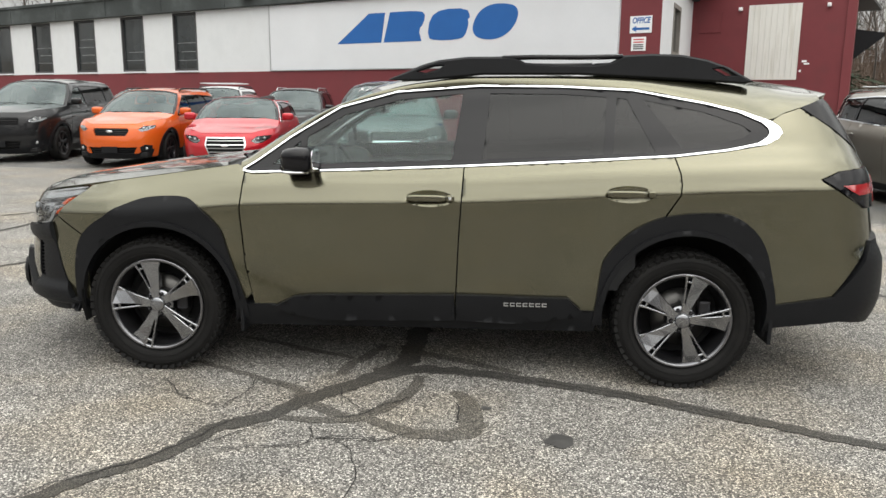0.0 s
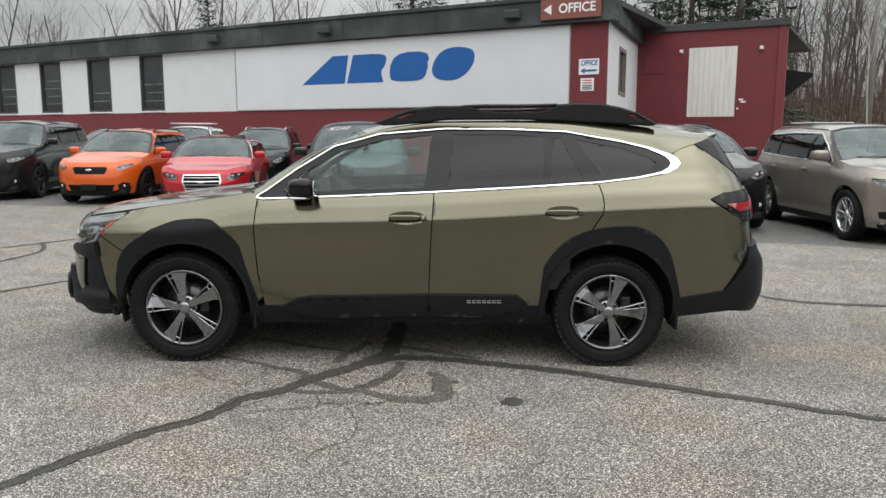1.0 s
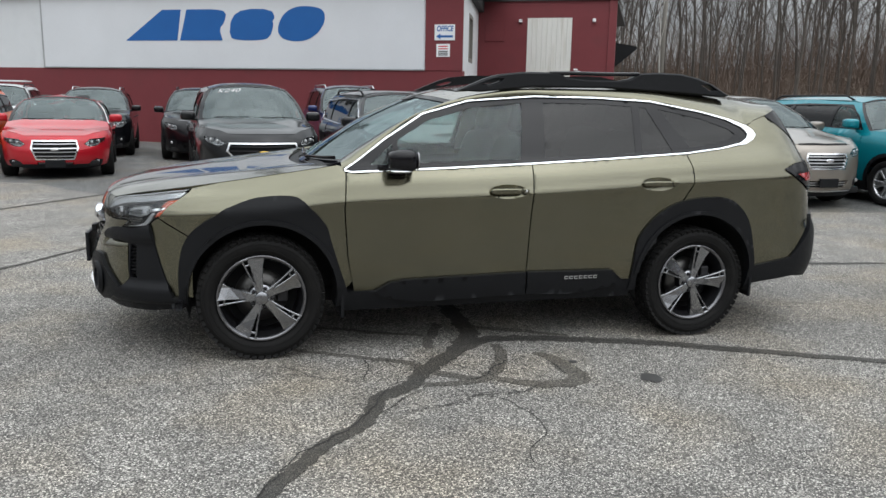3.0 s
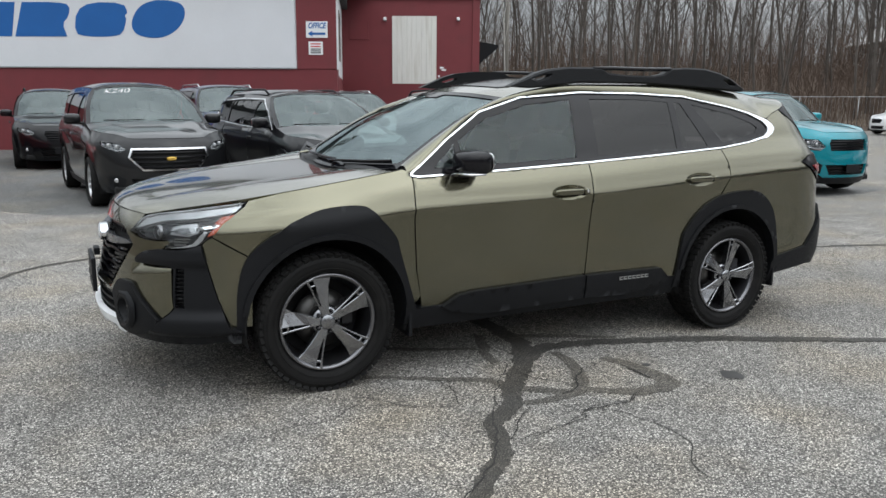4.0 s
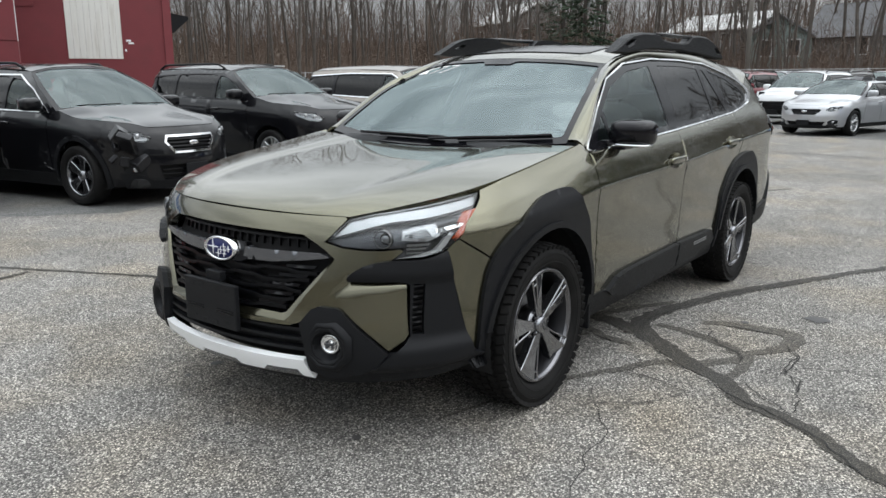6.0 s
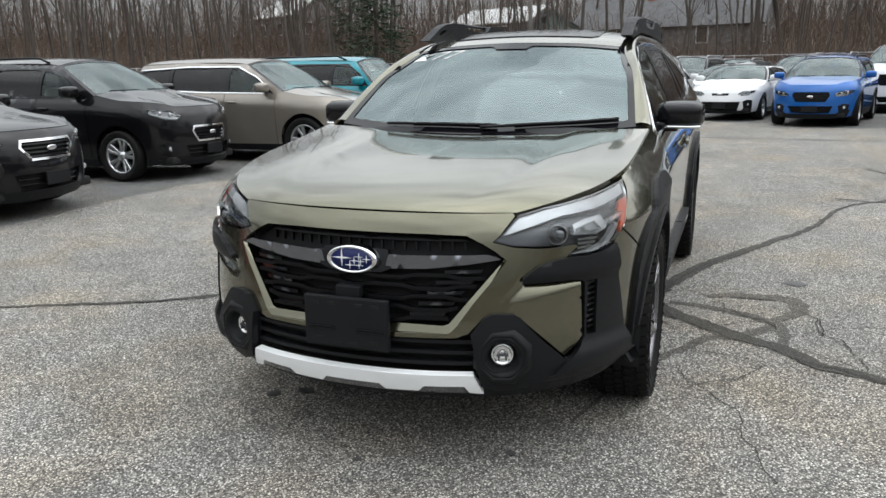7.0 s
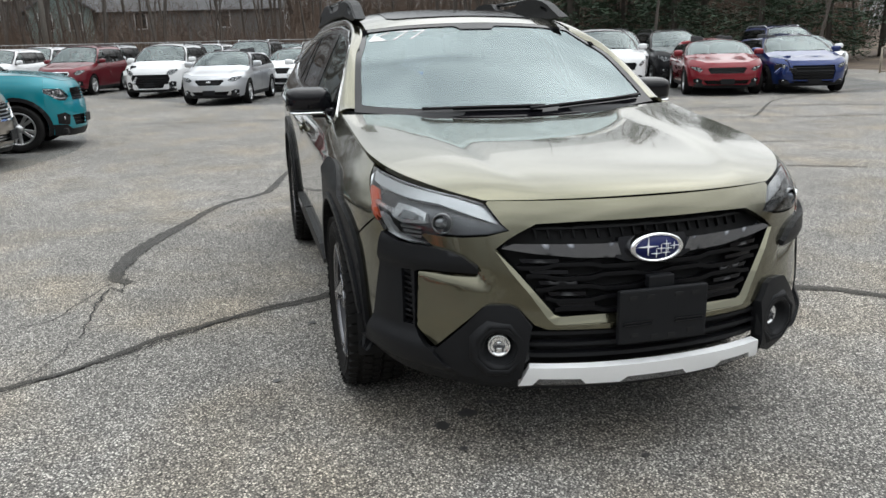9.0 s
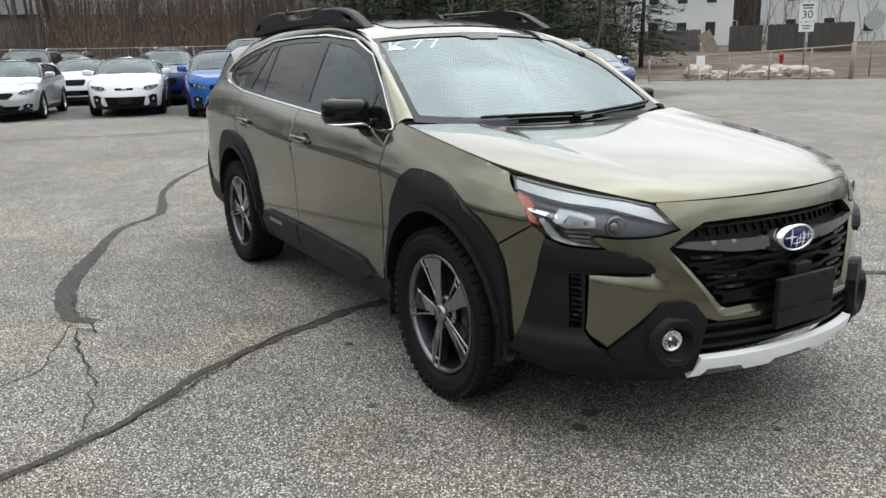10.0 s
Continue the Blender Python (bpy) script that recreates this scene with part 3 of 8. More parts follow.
def vehicle(name, label, category, place, heading, colour, kind="suv", wheels="silver", rails=0, group="parked vehicles", wb=2.67, fo=0.90, ro=0.93, hw=0.915, h=1.66, R=0.345,
            zb=1.06, zhood=0.92, zc=1.08, xa=0.40, xb=1.12, xe=None, xt=None, grille=(0.33, 0.60, 0.80, 0.8), grille_rim=None, lamp=(0.50, 0.82, 0.70, 0.86), badge=None,
            clad=None, cross=0, trim=None, writing="", damage=0, lower=(0.45, 0.30, 0.46), bent=False):
    """A parked car, built from its main measures. heading: degrees; 0 faces -x, turning anticlockwise seen from above."""
    car = thing(name, label, category, Matrix.Translation((place[0], place[1], 0)) @ Matrix.Rotation(radians(heading), 4, "Z"), group)
    sedan = kind == "sedan"
    xe = xe if xe is not None else (wb + 0.05 if sedan else wb + 0.62)
    xt = xt if xt is not None else (wb + 0.62 if sedan else wb + 0.82)
    L = wb + ro
    sec = pch((0.18, hw * 0.90), (0.34, hw * 0.955), (0.6, hw * 0.985), (zb - 0.17, hw), (zb - 0.09, hw * 0.985), (zb, hw * 0.935), ((zb + h) / 2, hw * 0.83), (h - 0.15, hw * 0.72), (h - 0.06, hw * 0.62))
    rise = pch((-0.9, zhood - zb + 0.03), (0, (zhood - zb) * 0.5), (xa, -0.02), (1.4, 0), (wb + 0.6, 0.05))
    xf = pch((0.18, -fo + 0.08), (0.33, -fo + 0.01), (0.5, -fo), (zhood - 0.2, -fo + 0.03), (zhood - 0.06, -fo + 0.08), (zhood + 0.03, -fo + 0.17))
    if sedan:
        xr = pch((0.2, L - 0.06), (0.45, L), (0.75, L - 0.03), (0.98, L - 0.06), (1.1, xt), (h - 0.08, xe))
    else:
        xr = pch((0.2, L - 0.05), (0.5, L), (0.75, L - 0.03), (1.0, L - 0.06), (zb + 0.1, xt), (h - 0.08, xe + 0.08))
    sh = Shape(sec, rise, xf, xr, 0.15, wb + 0.1, hw)
    RA = R + 0.055
    belt = lambda x: zb + float(rise(x)) * 0.9
    zhl = pch((-fo + 0.22, zhood + 0.0), (-fo + 0.45, zhood + 0.055), (0, zhood + 0.09), (xa - 0.04, zc))
    af = -RA + 0.01
    # nose: one sheet round the front, with the openings cut out of it
    gw, g0, g1, gt = grille
    grl = [(-gw * gt, g0), (gw * gt, g0), (gw, (g0 + g1) / 2 + 0.03), (gw * 0.93, g1), (-gw * 0.93, g1), (-gw, (g0 + g1) / 2 + 0.03)]
    lw, l0, l1 = lower
    low = [(-lw * 0.85, l0), (lw * 0.85, l0), (lw, l1), (-lw, l1)]
    lpi, lpo, lz0, lz1 = lamp[0], lamp[1], lamp[2], lamp[3]
    def lampo(s):
        return [sh.fy(s * lpi, lz0 + (lz1 - lz0) * 0.35)[:2], sh.fy(s * (lpi + 0.08), lz0)[:2], sh.fx(-fo + 0.24, lz0 + 0.01, s), sh.fx(-fo + 0.40, lz0 + (lz1 - lz0) * 0.70, s), sh.fx(-fo + 0.43, lz1 + 0.015, s), sh.fy(s * (lpi + 0.10), lz1 - 0.005)[:2]]
    fr = lambda q: [sh.fy(y, z) for y, z in q]
    xk = -fo + 0.45
    top = [sh.fx(af, float(zhl(af)), s) for s in (1,)] + [sh.fx(xk, float(zhl(xk)), 1), sh.fx(-fo + 0.3, float(zhl(-fo + 0.3)), 1)]
    mid = [sh.fy(y, zhood - 0.015 + 0.0 * y) for y in (0.45 * hw / 0.9, 0.2, 0, -0.2, -0.45 * hw / 0.9)]
    low_edge = [sh.fx(af, 0.24, -1), sh.fx(-fo + 0.3, 0.22, -1), sh.fy(-0.3, 0.2), sh.fy(0.3, 0.2), sh.fx(-fo + 0.3, 0.22, 1), sh.fx(af, 0.24, 1)]
    seam_z = np.linspace(0.24, float(zhl(af)), 11)[1:-1]
    edge_r = [sh.fx(af, float(z), 1) for z in seam_z]
    outer = low_edge + edge_r + top + mid + [(-a, z) for a, z in top[::-1]] + [(-a, z) for a, z in edge_r[::-1]]
    fasc = [patch(outer, sh.front, 0.06, [fr(grl), fr(low), lampo(1), lampo(-1)], 0, 0.03, (-1, 0, 0))]
    part("front_bumper", fasc, colour, car)
    part("grille_backing", [patch(fr(inset(grl, -0.02)), sh.front, 0.08, (), -0.045, 0, (-1, 0, 0)), patch(fr(inset(low, -0.02)), sh.front, 0.08, (), -0.05, 0, (-1, 0, 0))], DARK, car)
    bars = []
    nb = 4
    for i in range(nb):
        z = g0 + (g1 - g0) * (i + 0.6) / (nb + 0.2)
        e = gw * (gt + (1 - gt) * min(1, (z - g0) / ((g1 - g0) * 0.5))) * 0.97
        bars.append(patch(fr([(-e, z - 0.008), (e, z - 0.008), (e, z + 0.008), (-e, z + 0.008)]), sh.front, (0.07, 0.02), (), -0.012, 0.02, (-1, 0, 0)))
    for i in range(2):
        z = l0 + (l1 - l0) * (i + 1) / 3
        bars.append(patch(fr([(-lw * 0.9, z - 0.007), (lw * 0.9, z - 0.007), (lw * 0.9, z + 0.007), (-lw * 0.9, z + 0.007)]), sh.front, (0.08, 0.02), (), -0.02, 0.02, (-1, 0, 0)))
    part("grille", bars, GLOSSBLACK if grille_rim is None else SILVERALLOY if grille_rim == "bars" else GLOSSBLACK, car)
    if grille_rim:
        part("grille_surround", patch(fr(inset(grl, -0.018)), sh.front, 0.06, [fr(inset(grl, 0.006))], 0.008, 0.03, (-1, 0, 0)), CHROME, car)
    if badge:
        zb0 = (g0 + g1) / 2 + 0.01 if badge != "top" else g1 - 0.02
        x0 = float(sh.xf(zb0))
        part("badge", moved(rounded((0, 0, 0), (0.02, 0.13, 0.048), 0.8), Matrix.Translation((x0 - 0.006, 0, zb0))), GOLD if badge == "gold" else CHROME, car)
    for s in (-1, 1):
        lo = lampo(s)
        lampob = part("headlight", patch(inset(lo, -0.004), sh.front, 0.06, (), -0.03, 0, (-1, 0, 0)), LAMPMID, car)
        part("lens", patch(inset(lo, 0.003), sh.front, 0.06, (), 0.0, 0.01, (-1, 0, 0)), LENS, lampob)
        ul = np.array(lo)
        at = lambda f, g: tuple((ul[0] * (1 - f) + (ul[3] + ul[4]) / 2 * f) * (1 - abs(g)) + ((ul[1] * (1 - f) + ul[2] * f) if g > 0 else (ul[5] * (1 - f) + ul[4] * f)) * abs(g))
        part("light_strip", patch([at(0.06, 0.55), at(0.5, 0.80), at(0.92, 0.60), at(0.92, 0.40), at(0.5, 0.58), at(0.06, 0.30)], sh.front, 0.05, (), -0.012, 0.015, (-1, 0, 0)), LAMPGREY, lampob)
        part("lamp_shade", patch([at(0.05, -0.2), at(0.5, -0.1), at(0.9, -0.3), at(0.9, -0.85), at(0.5, -0.85), at(0.08, -0.75)], sh.front, 0.05, (), -0.022, 0.012, (-1, 0, 0)), LAMPDARK, lampob)
        for f in (0.28, 0.58):
            c = sh.front(np.array([at(f, -0.12)]))[0]
            part("reflector", [moved(rounded((0, 0, 0), (0.03, 0.062, 0.055), 0.9, 14, 8), Matrix.Translation((c[0] + 0.018, c[1], c[2])))], LAMPGREY, lampob)
        pk = [sh.fy(s * hw * 0.62, l0 + 0.02), sh.fy(s * hw * 0.80, l0 + 0.05), sh.fy(s * hw * 0.82, l1 + 0.03), sh.fy(s * hw * 0.70, l1 + 0.05), sh.fy(s * hw * 0.60, l1)]
        pocket = part("bumper_pocket", patch(pk, sh.front, 0.05, (), 0.003, 0.004, (-1, 0, 0)), CLAD, car)
        c = sh.front(np.array([np.mean(np.array(pk), 0)]))[0]
        part("fog_lamp", rounded((c[0] - 0.004, c[1], c[2]), (0.02, 0.075, 0.06), 0.9, 14, 8), LAMPGREY, pocket)
    lipup = 0.10 if clad else 0.0
    part("lower_lip", patch([sh.fx(-fo + 0.35, 0.215, -1), sh.fy(-0.4, 0.195), sh.fy(0.4, 0.195), sh.fx(-fo + 0.35, 0.215, 1), sh.fx(-fo + 0.35, 0.285 + lipup, 1), sh.fy(0.60, 0.265 + lipup), sh.fy(0.50, 0.265 + lipup * 0.3), sh.fy(-0.50, 0.265 + lipup * 0.3), sh.fy(-0.60, 0.265 + lipup), sh.fx(-fo + 0.35, 0.285 + lipup, -1)], sh.front, 0.07, (), 0.008, 0.03, (-1, 0, 0)), CLAD, car)
    zp = (l0 + l1) / 2 + 0.02
    part("plate_bracket", box((float(sh.xf(zp)) - 0.012, 0, zp), (0.02, 0.32, 0.13), 0.006), CLAD, car)
    # sides
    xm, xq = 1.02 + (wb - 2.6) * 0.4, wb - 0.16
    zs = 0.30
    for s in (-1, 1):
        sd = sh.side(s)
        fc = (0, s, 0)
        fend = [(af, 0.24)] + arch(0, R, RA, 185, 0)[0:15] + [(RA, zs), (xa + 0.08, zs), (xa + 0.08, belt(xa + 0.08))] + [(x, float(zhl(x))) for x in (xa - 0.04, 0.1, -0.15)] + [(af, float(zhl(af)))]
        part("front_fender", patch(fend, sd, 0.07, (), 0, 0.02, fc), colour, car)
        d1 = [(xa + 0.088, zs), (xm + 0.35, zs), (xm + 0.36, belt(xm + 0.35)), (xa + 0.088, belt(xa + 0.09))]
        d2 = [(xm + 0.358, zs), (wb - RA - 0.02, zs)] + [q for q in arch(wb, R, RA + 0.012, 180, 100, 8)] + [(xq, zb - 0.18), (xq + 0.03, belt(xq)), (xm + 0.368, belt(xm + 0.36))]
        for nm, d in (("front_door", d1), ("rear_door", d2)):
            ob = part(nm, patch(d, sd, 0.07, (), 0, 0.02, fc), colour, car)
            xh = xm + 0.22 if nm == "front_door" else xq - 0.12
            yh = float(sh.Y(xh, zb - 0.13))
            part("handle", moved(rounded((0, 0, 0), (0.19, 0.035, 0.032), 0.6, 12, 8), Matrix.Translation((xh, s * (yh + 0.018), zb - 0.13))), colour, ob)
        ztop = belt
        qp = arch(wb, R, RA, 102, -5)[::1] + [(wb + RA + 0.02, 0.28), (L - 0.2, 0.28)]
        qp = [(xq + 0.008, zb - 0.18)] + qp + [(L - 0.14, 0.6), (L - 0.16, zb - 0.1), (xt - 0.02, belt(xt) if not sedan else 1.0), (xq + 0.038, belt(xq))]
        part("rear_fender", patch(qp, sd, 0.06, (), 0, 0.02, fc), colour, car)
        part("side_sill", patch([(RA - 0.02, 0.2), (wb - RA + 0.02, 0.2), (wb - RA, zs + (0.05 if clad else 0.0)), (RA, zs + (0.05 if clad else 0.0))], sd, 0.09, (), 0.006, 0.03, fc), clad or CLAD, car)
        if clad:
            for xc0, nm in ((0, "wheel_arch_trim"), (wb, "wheel_arch_trim")):
                part(nm, patch(arch(xc0, R, RA + 0.05, 196, -16, 18) + arch(xc0, R, RA - 0.006, -16, 196, 18), sd, 0.05, (), 0.010, 0.03, fc), clad, car)
        for xc0 in (0, wb):
            a = np.linspace(radians(-20), radians(200), 16)
            yo = hw * 0.93
            p = np.concatenate([np.stack([xc0 + (RA + 0.004) * np.cos(a), np.full(16, s * yy), R + (RA + 0.004) * np.sin(a)], -1) for yy in (yo - 0.02, yo - 0.30)])
            part("wheel_liner", (p, [(i, i + 1, i + 17, i + 16) for i in range(15)] , [True] * 15), DARK, car)
        # glasshouse
        aline = [(xa - 0.02, zc + 0.0), (xa + (xb - xa) * 0.5, zc + (h - 0.12 - zc) * 0.56), (xb, h - 0.12)]
        wtop = [(xa + 0.13, belt(xa) + 0.02), (xa + (xb - xa) * 0.55 + 0.06, zc + (h - 0.12 - zc) * 0.52), (xb + 0.13, h - 0.165), ((xb + xe) / 2, h - 0.15)]
        if sedan:
            wrear = [(xe - 0.08, h - 0.20), (xe + 0.28, belt(xe) + 0.03)]
            gh = [(xa - 0.02, belt(xa) + 0.0)] + aline + [((xb + xe) / 2, h - 0.075), (xe, h - 0.10), (xt, 1.0), (xq, belt(xq))]
        else:
            wrear = [(xe - 0.12, h - 0.19), (xe + 0.06, belt(xe) + 0.20), (xe - 0.12, belt(xe) + 0.05)]
            gh = [(xa - 0.02, belt(xa) + 0.0)] + aline + [((xb + xe) / 2, h - 0.075), (xe, h - 0.11), (xe + 0.10, h - 0.14), (xt - 0.01, belt(xt) + 0.06), (xt - 0.02, belt(xt)), (xq, belt(xq))]
        win = [wtop[0]] + wtop[1:] + wrear + [((xa + xe) / 2, belt((xa + xe) / 2) + 0.02)]
        part("roof_pillar", patch(gh, sd, 0.07, [win], 0, 0.02, fc), colour, car)
        # panes
        wp = np.array(smoothed(win, 1))
        cuts = [xm + 0.30, xm + 0.37, xq - 0.06, xq + 0.01]
        panes = []
        lo_, hi_ = wp[:, 0].min() + 0.01, wp[:, 0].max() - 0.01
        for x0, x1 in ((lo_, cuts[0]), (cuts[1], cuts[2]), (cuts[3], hi_)):
            if x1 - x0 < 0.15:
                continue
            xs = np.linspace(x0, x1, 9)
            up, dn = [], []
            for x in xs:
                zz = []
                for i in range(len(wp)):
                    (ax, az), (bx, bz) = wp[i], wp[(i + 1) % len(wp)]
                    if (ax - x) * (bx - x) <= 0 and ax != bx:
                        zz.append(az + (bz - az) * (x - ax) / (bx - ax))
                if len(zz) >= 2 and max(zz) - min(zz) > 0.03:
                    up.append((x, max(zz) - 0.012))
                    dn.append((x, min(zz) + 0.012))
            panes.append(dn + up[::-1])
        part("window_frame", patch(inset(win, -0.010), sd, 0.07, panes, 0.003, 0.015, fc), GLOSSBLACK, car)
        if trim:
            part("window_trim", patch(inset(win, -0.015), sd, 0.07, [inset(win, 0.002)], 0.007, 0.012, fc), CHROME, car)
        for i, q in enumerate(panes):
            part("side_window", patch(inset(q, -0.006), sd, 0.08, (), -0.008, 0, fc), PANE if i == 0 else PRIVACY, car)
        # mirror
        ym = float(sh.Y(xa + 0.28, zb))
        mr = part("mirror", [moved(rounded((0, 0, 0), (0.17, 0.23, 0.15), 0.55, 16, 10), Matrix.Translation((xa + 0.24, s * (ym + 0.13), zb + 0.09))), box((xa + 0.26, s * (ym + 0.01), zb + 0.03), (0.08, 0.12, 0.04), 0.012)], colour, car)
        part("mirror_glass", box((xa + 0.33, s * (ym + 0.13), zb + 0.09), (0.006, 0.18, 0.11), 0.002), CHROME, mr)
        # tail lamp
        tl = [sh.rx(L - 0.30, zb - 0.06, s), sh.rx(L - 0.13, zb - 0.20, s), sh.rx(L - 0.10, zb - 0.02, s), sh.rx(L - 0.14, zb + 0.04, s)]
        part("taillight", patch(tl, sh.rear, 0.05, (), 0.008, 0.02, fc), REDLENS, car)
        for xw in (0, wb):
            add_wheel(car, xw, s * (hw - 0.115), s, R, wheels)
        if rails:
            px = np.linspace(xb + 0.22, xe - 0.1, 12)
            yy = hw * 0.62
            zz = h - 0.055 + 0.075 * np.clip(np.minimum((px - px[0]), (px[-1] - px)) / 0.18, 0, 1) - 0.03
            part("roof_rail", tube(np.stack([px, np.full(12, s * yy), zz], -1), 0.016, 8), CLAD if rails == 1 else SILVERALLOY, car)
    for k in range(cross):
        xx = xb + 0.55 + 0.75 * k
        part("crossbar", box((xx, 0, h + 0.075), (0.05, hw * 1.36, 0.028), 0.01), SILVERALLOY, car)
    # hood, screens, roof
    e0 = xk
    frc = [sh.fx(e0, float(zhl(e0)), -1), sh.fx(-fo + 0.3, float(zhl(-fo + 0.3)), -1)] + mid[::-1] + [sh.fx(-fo + 0.3, float(zhl(-fo + 0.3)), 1), sh.fx(e0, float(zhl(e0)), 1)]
    f = curve3([sh.front(np.array([q]))[0] for q in frc])
    xs = np.linspace(e0, xa - 0.04, 7)
    a, b = (curve3([sh.on(x, float(zhl(x)), s) for x in xs]) for s in (-1, 1))
    ye = float(sh.Y(xa - 0.04, zc))
    r = curve3([(xa - 0.04, -ye, zc), (xa - 0.15, -ye * 0.6, zc + 0.03), (xa - 0.20, 0, zc + 0.04), (xa - 0.15, ye * 0.6, zc + 0.03), (xa - 0.04, ye, zc)])
    hood_skin = coons(f, r, a, b, 0.025)

    def creased(P_):
        q = hood_skin(P_)
        e = np.abs(P_[:, 0] - 0.5) * 2
        t = np.clip((e - 0.52) / 0.10, 0, 1)
        q[:, 2] += 0.014 * t * t * (3 - 2 * t) * np.clip(P_[:, 1] / 0.3, 0, 1) * np.clip((1 - e) / 0.3, 0, 1)
        return q
    part("hood", patch([(0.003, 0.004), (0.997, 0.004), (0.997, 0.99), (0.003, 0.99)], creased, 0.04, (), 0.004, 0.02, (0, 0, 1)), colour, car)
    A = [(xa - 0.02, zc), (xa + (xb - xa) * 0.5, zc + (h - 0.12 - zc) * 0.56), (xb, h - 0.12)]
    a, b = (curve3([sh.on(x, z, s) for x, z in A]) for s in (-1, 1))
    y0, y1 = float(sh.Y(xa - 0.02, zc)), float(sh.Y(xb, h - 0.12))
    f = curve3([(xa - 0.02, -y0, zc), (xa - 0.14, -y0 * 0.6, zc + 0.01), (xa - 0.19, 0, zc + 0.01), (xa - 0.14, y0 * 0.6, zc + 0.01), (xa - 0.02, y0, zc)])
    r = curve3([(xb, -y1, h - 0.12), (xb - 0.07, -y1 * 0.6, h - 0.065), (xb - 0.09, 0, h - 0.05), (xb - 0.07, y1 * 0.6, h - 0.065), (xb, y1, h - 0.12)])
    part("windscreen_frame", patch([(0, -0.02), (1, -0.02), (1, 1.0), (0, 1.0)], coons(f, r, a, b), 0.06, [[(0.035, 0.05), (0.965, 0.05), (0.965, 0.95), (0.035, 0.95)]], -0.002, 0.01, (-1, 0, 1)), GLOSSBLACK, car)
    wfn = coons(f, r, a, b)
    part("windscreen", patch([(0.03, 0.045), (0.97, 0.045), (0.97, 0.955), (0.03, 0.955)], wfn, 0.07, (), -0.006, 0, (-1, 0, 1)), CARSCREEN, car)
    for s in (-1, 1):
        q = wfn(np.stack([np.linspace(0.5 + 0.05 * s, 0.5 + 0.36 * s, 6), np.linspace(0.07, 0.06, 6)], -1)) + np.array((-0.015, 0, 0.012))
        part("wiper", tube(q, 0.009, 6), GLOSSBLACK, car)
    if writing:
        glass_writing(writing, 0.15, wfn, 0.74, 0.84, 1.3, 0.85, WHITEMARK, car)
    yE = float(sh.Y(xe, h - 0.11))
    xs = np.linspace(0, 1, 7)
    ed = [(xb, h - 0.12), (xb + 0.2, h - 0.095), ((xb + xe) / 2, h - 0.075), (xe - 0.2, h - 0.09), (xe, h - (0.10 if sedan else 0.11))]
    a2, b2 = (curve3([sh.on(x, z, s) for x, z in ed]) for s in (-1, 1))
    hz = ed[-1][1]
    r2 = curve3([(xe, -yE, hz), (xe + 0.04, -yE * 0.6, hz + 0.05), (xe + 0.06, 0, hz + 0.06), (xe + 0.04, yE * 0.6, hz + 0.05), (xe, yE, hz)])
    part("roof", patch(UNIT, coons(r, r2, a2, b2, 0.012), 0.07, (), 0.002, 0.01, (0, 0, 1)), colour, car)
    zt = 1.0 if sedan else belt(xt) + 0.05
    yT = float(sh.Y(xt - 0.02, zt))
    r3 = curve3([(xt - 0.02, -yT, zt), (xt + 0.06, 0, zt + 0.0), (xt - 0.02, yT, zt)])
    a3, b3 = (curve3([sh.on(xe, hz, s), sh.on((xe + xt) / 2 + 0.02, (hz + zt) / 2 + 0.02, s), sh.on(xt - 0.02, zt, s)]) for s in (-1, 1))
    part("rear_window", patch(UNIT, coons(r2, r3, a3, b3), 0.1, (), 0, 0, (1, 0, 0.5)), PRIVACY, car)
    tail = [sh.rx(L - 0.2, 0.26, -1), sh.rx(L - 0.02, 0.26, -1), sh.rx(L - 0.02, 0.26, 1), sh.rx(L - 0.2, 0.26, 1), sh.rx(L - 0.15, zt - 0.02, 1), sh.rx(L - 0.15, zt - 0.02, -1)]
    part("tailgate", patch(tail, sh.rear, 0.08, (), 0, 0.02, (1, 0, 0)), colour, car)
    if sedan:
        r4 = curve3([sh.on(L - 0.16, 0.98, -1), (L - 0.06, 0, 1.0), sh.on(L - 0.16, 0.98, 1)])
        a4, b4 = (curve3([sh.on(xt - 0.02, zt, s), sh.on(L - 0.16, 0.98, s)]) for s in (-1, 1))
        part("boot_lid", patch(UNIT, coons(r3, r4, a4, b4, 0.01), 0.1, (), 0, 0.02, (0, 0, 1)), colour, car)
    # inner floor, bulkheads and seats, so that nothing is seen through
    part("underbody", [box(((L - fo) / 2 - 0.0, 0, 0.27), (L + fo - 0.35, hw * 1.5, 0.10), 0.03), box((xa - 0.1, 0, zc - 0.32), (0.5, hw * 1.5, 0.5), 0.05), box((wb + 0.25, 0, 0.6), (0.6, hw * 1.2, 0.5), 0.05),
                       box((-fo / 2 + 0.16, 0, 0.28 + (zhood - 0.42) / 2), (fo * 0.8, hw * 0.9, zhood - 0.42), 0.05)], DARK, car)
    for nm, c, ww in (("front_seat", (1.15, -0.37, 0.62), 0.5), ("front_seat", (1.15, 0.37, 0.62), 0.5), ("rear_seat", (2.05, -0.34, 0.64), 0.6), ("rear_seat", (2.05, 0.34, 0.64), 0.6)):
        part(nm, seat(c, ww), INTERIOR, car)
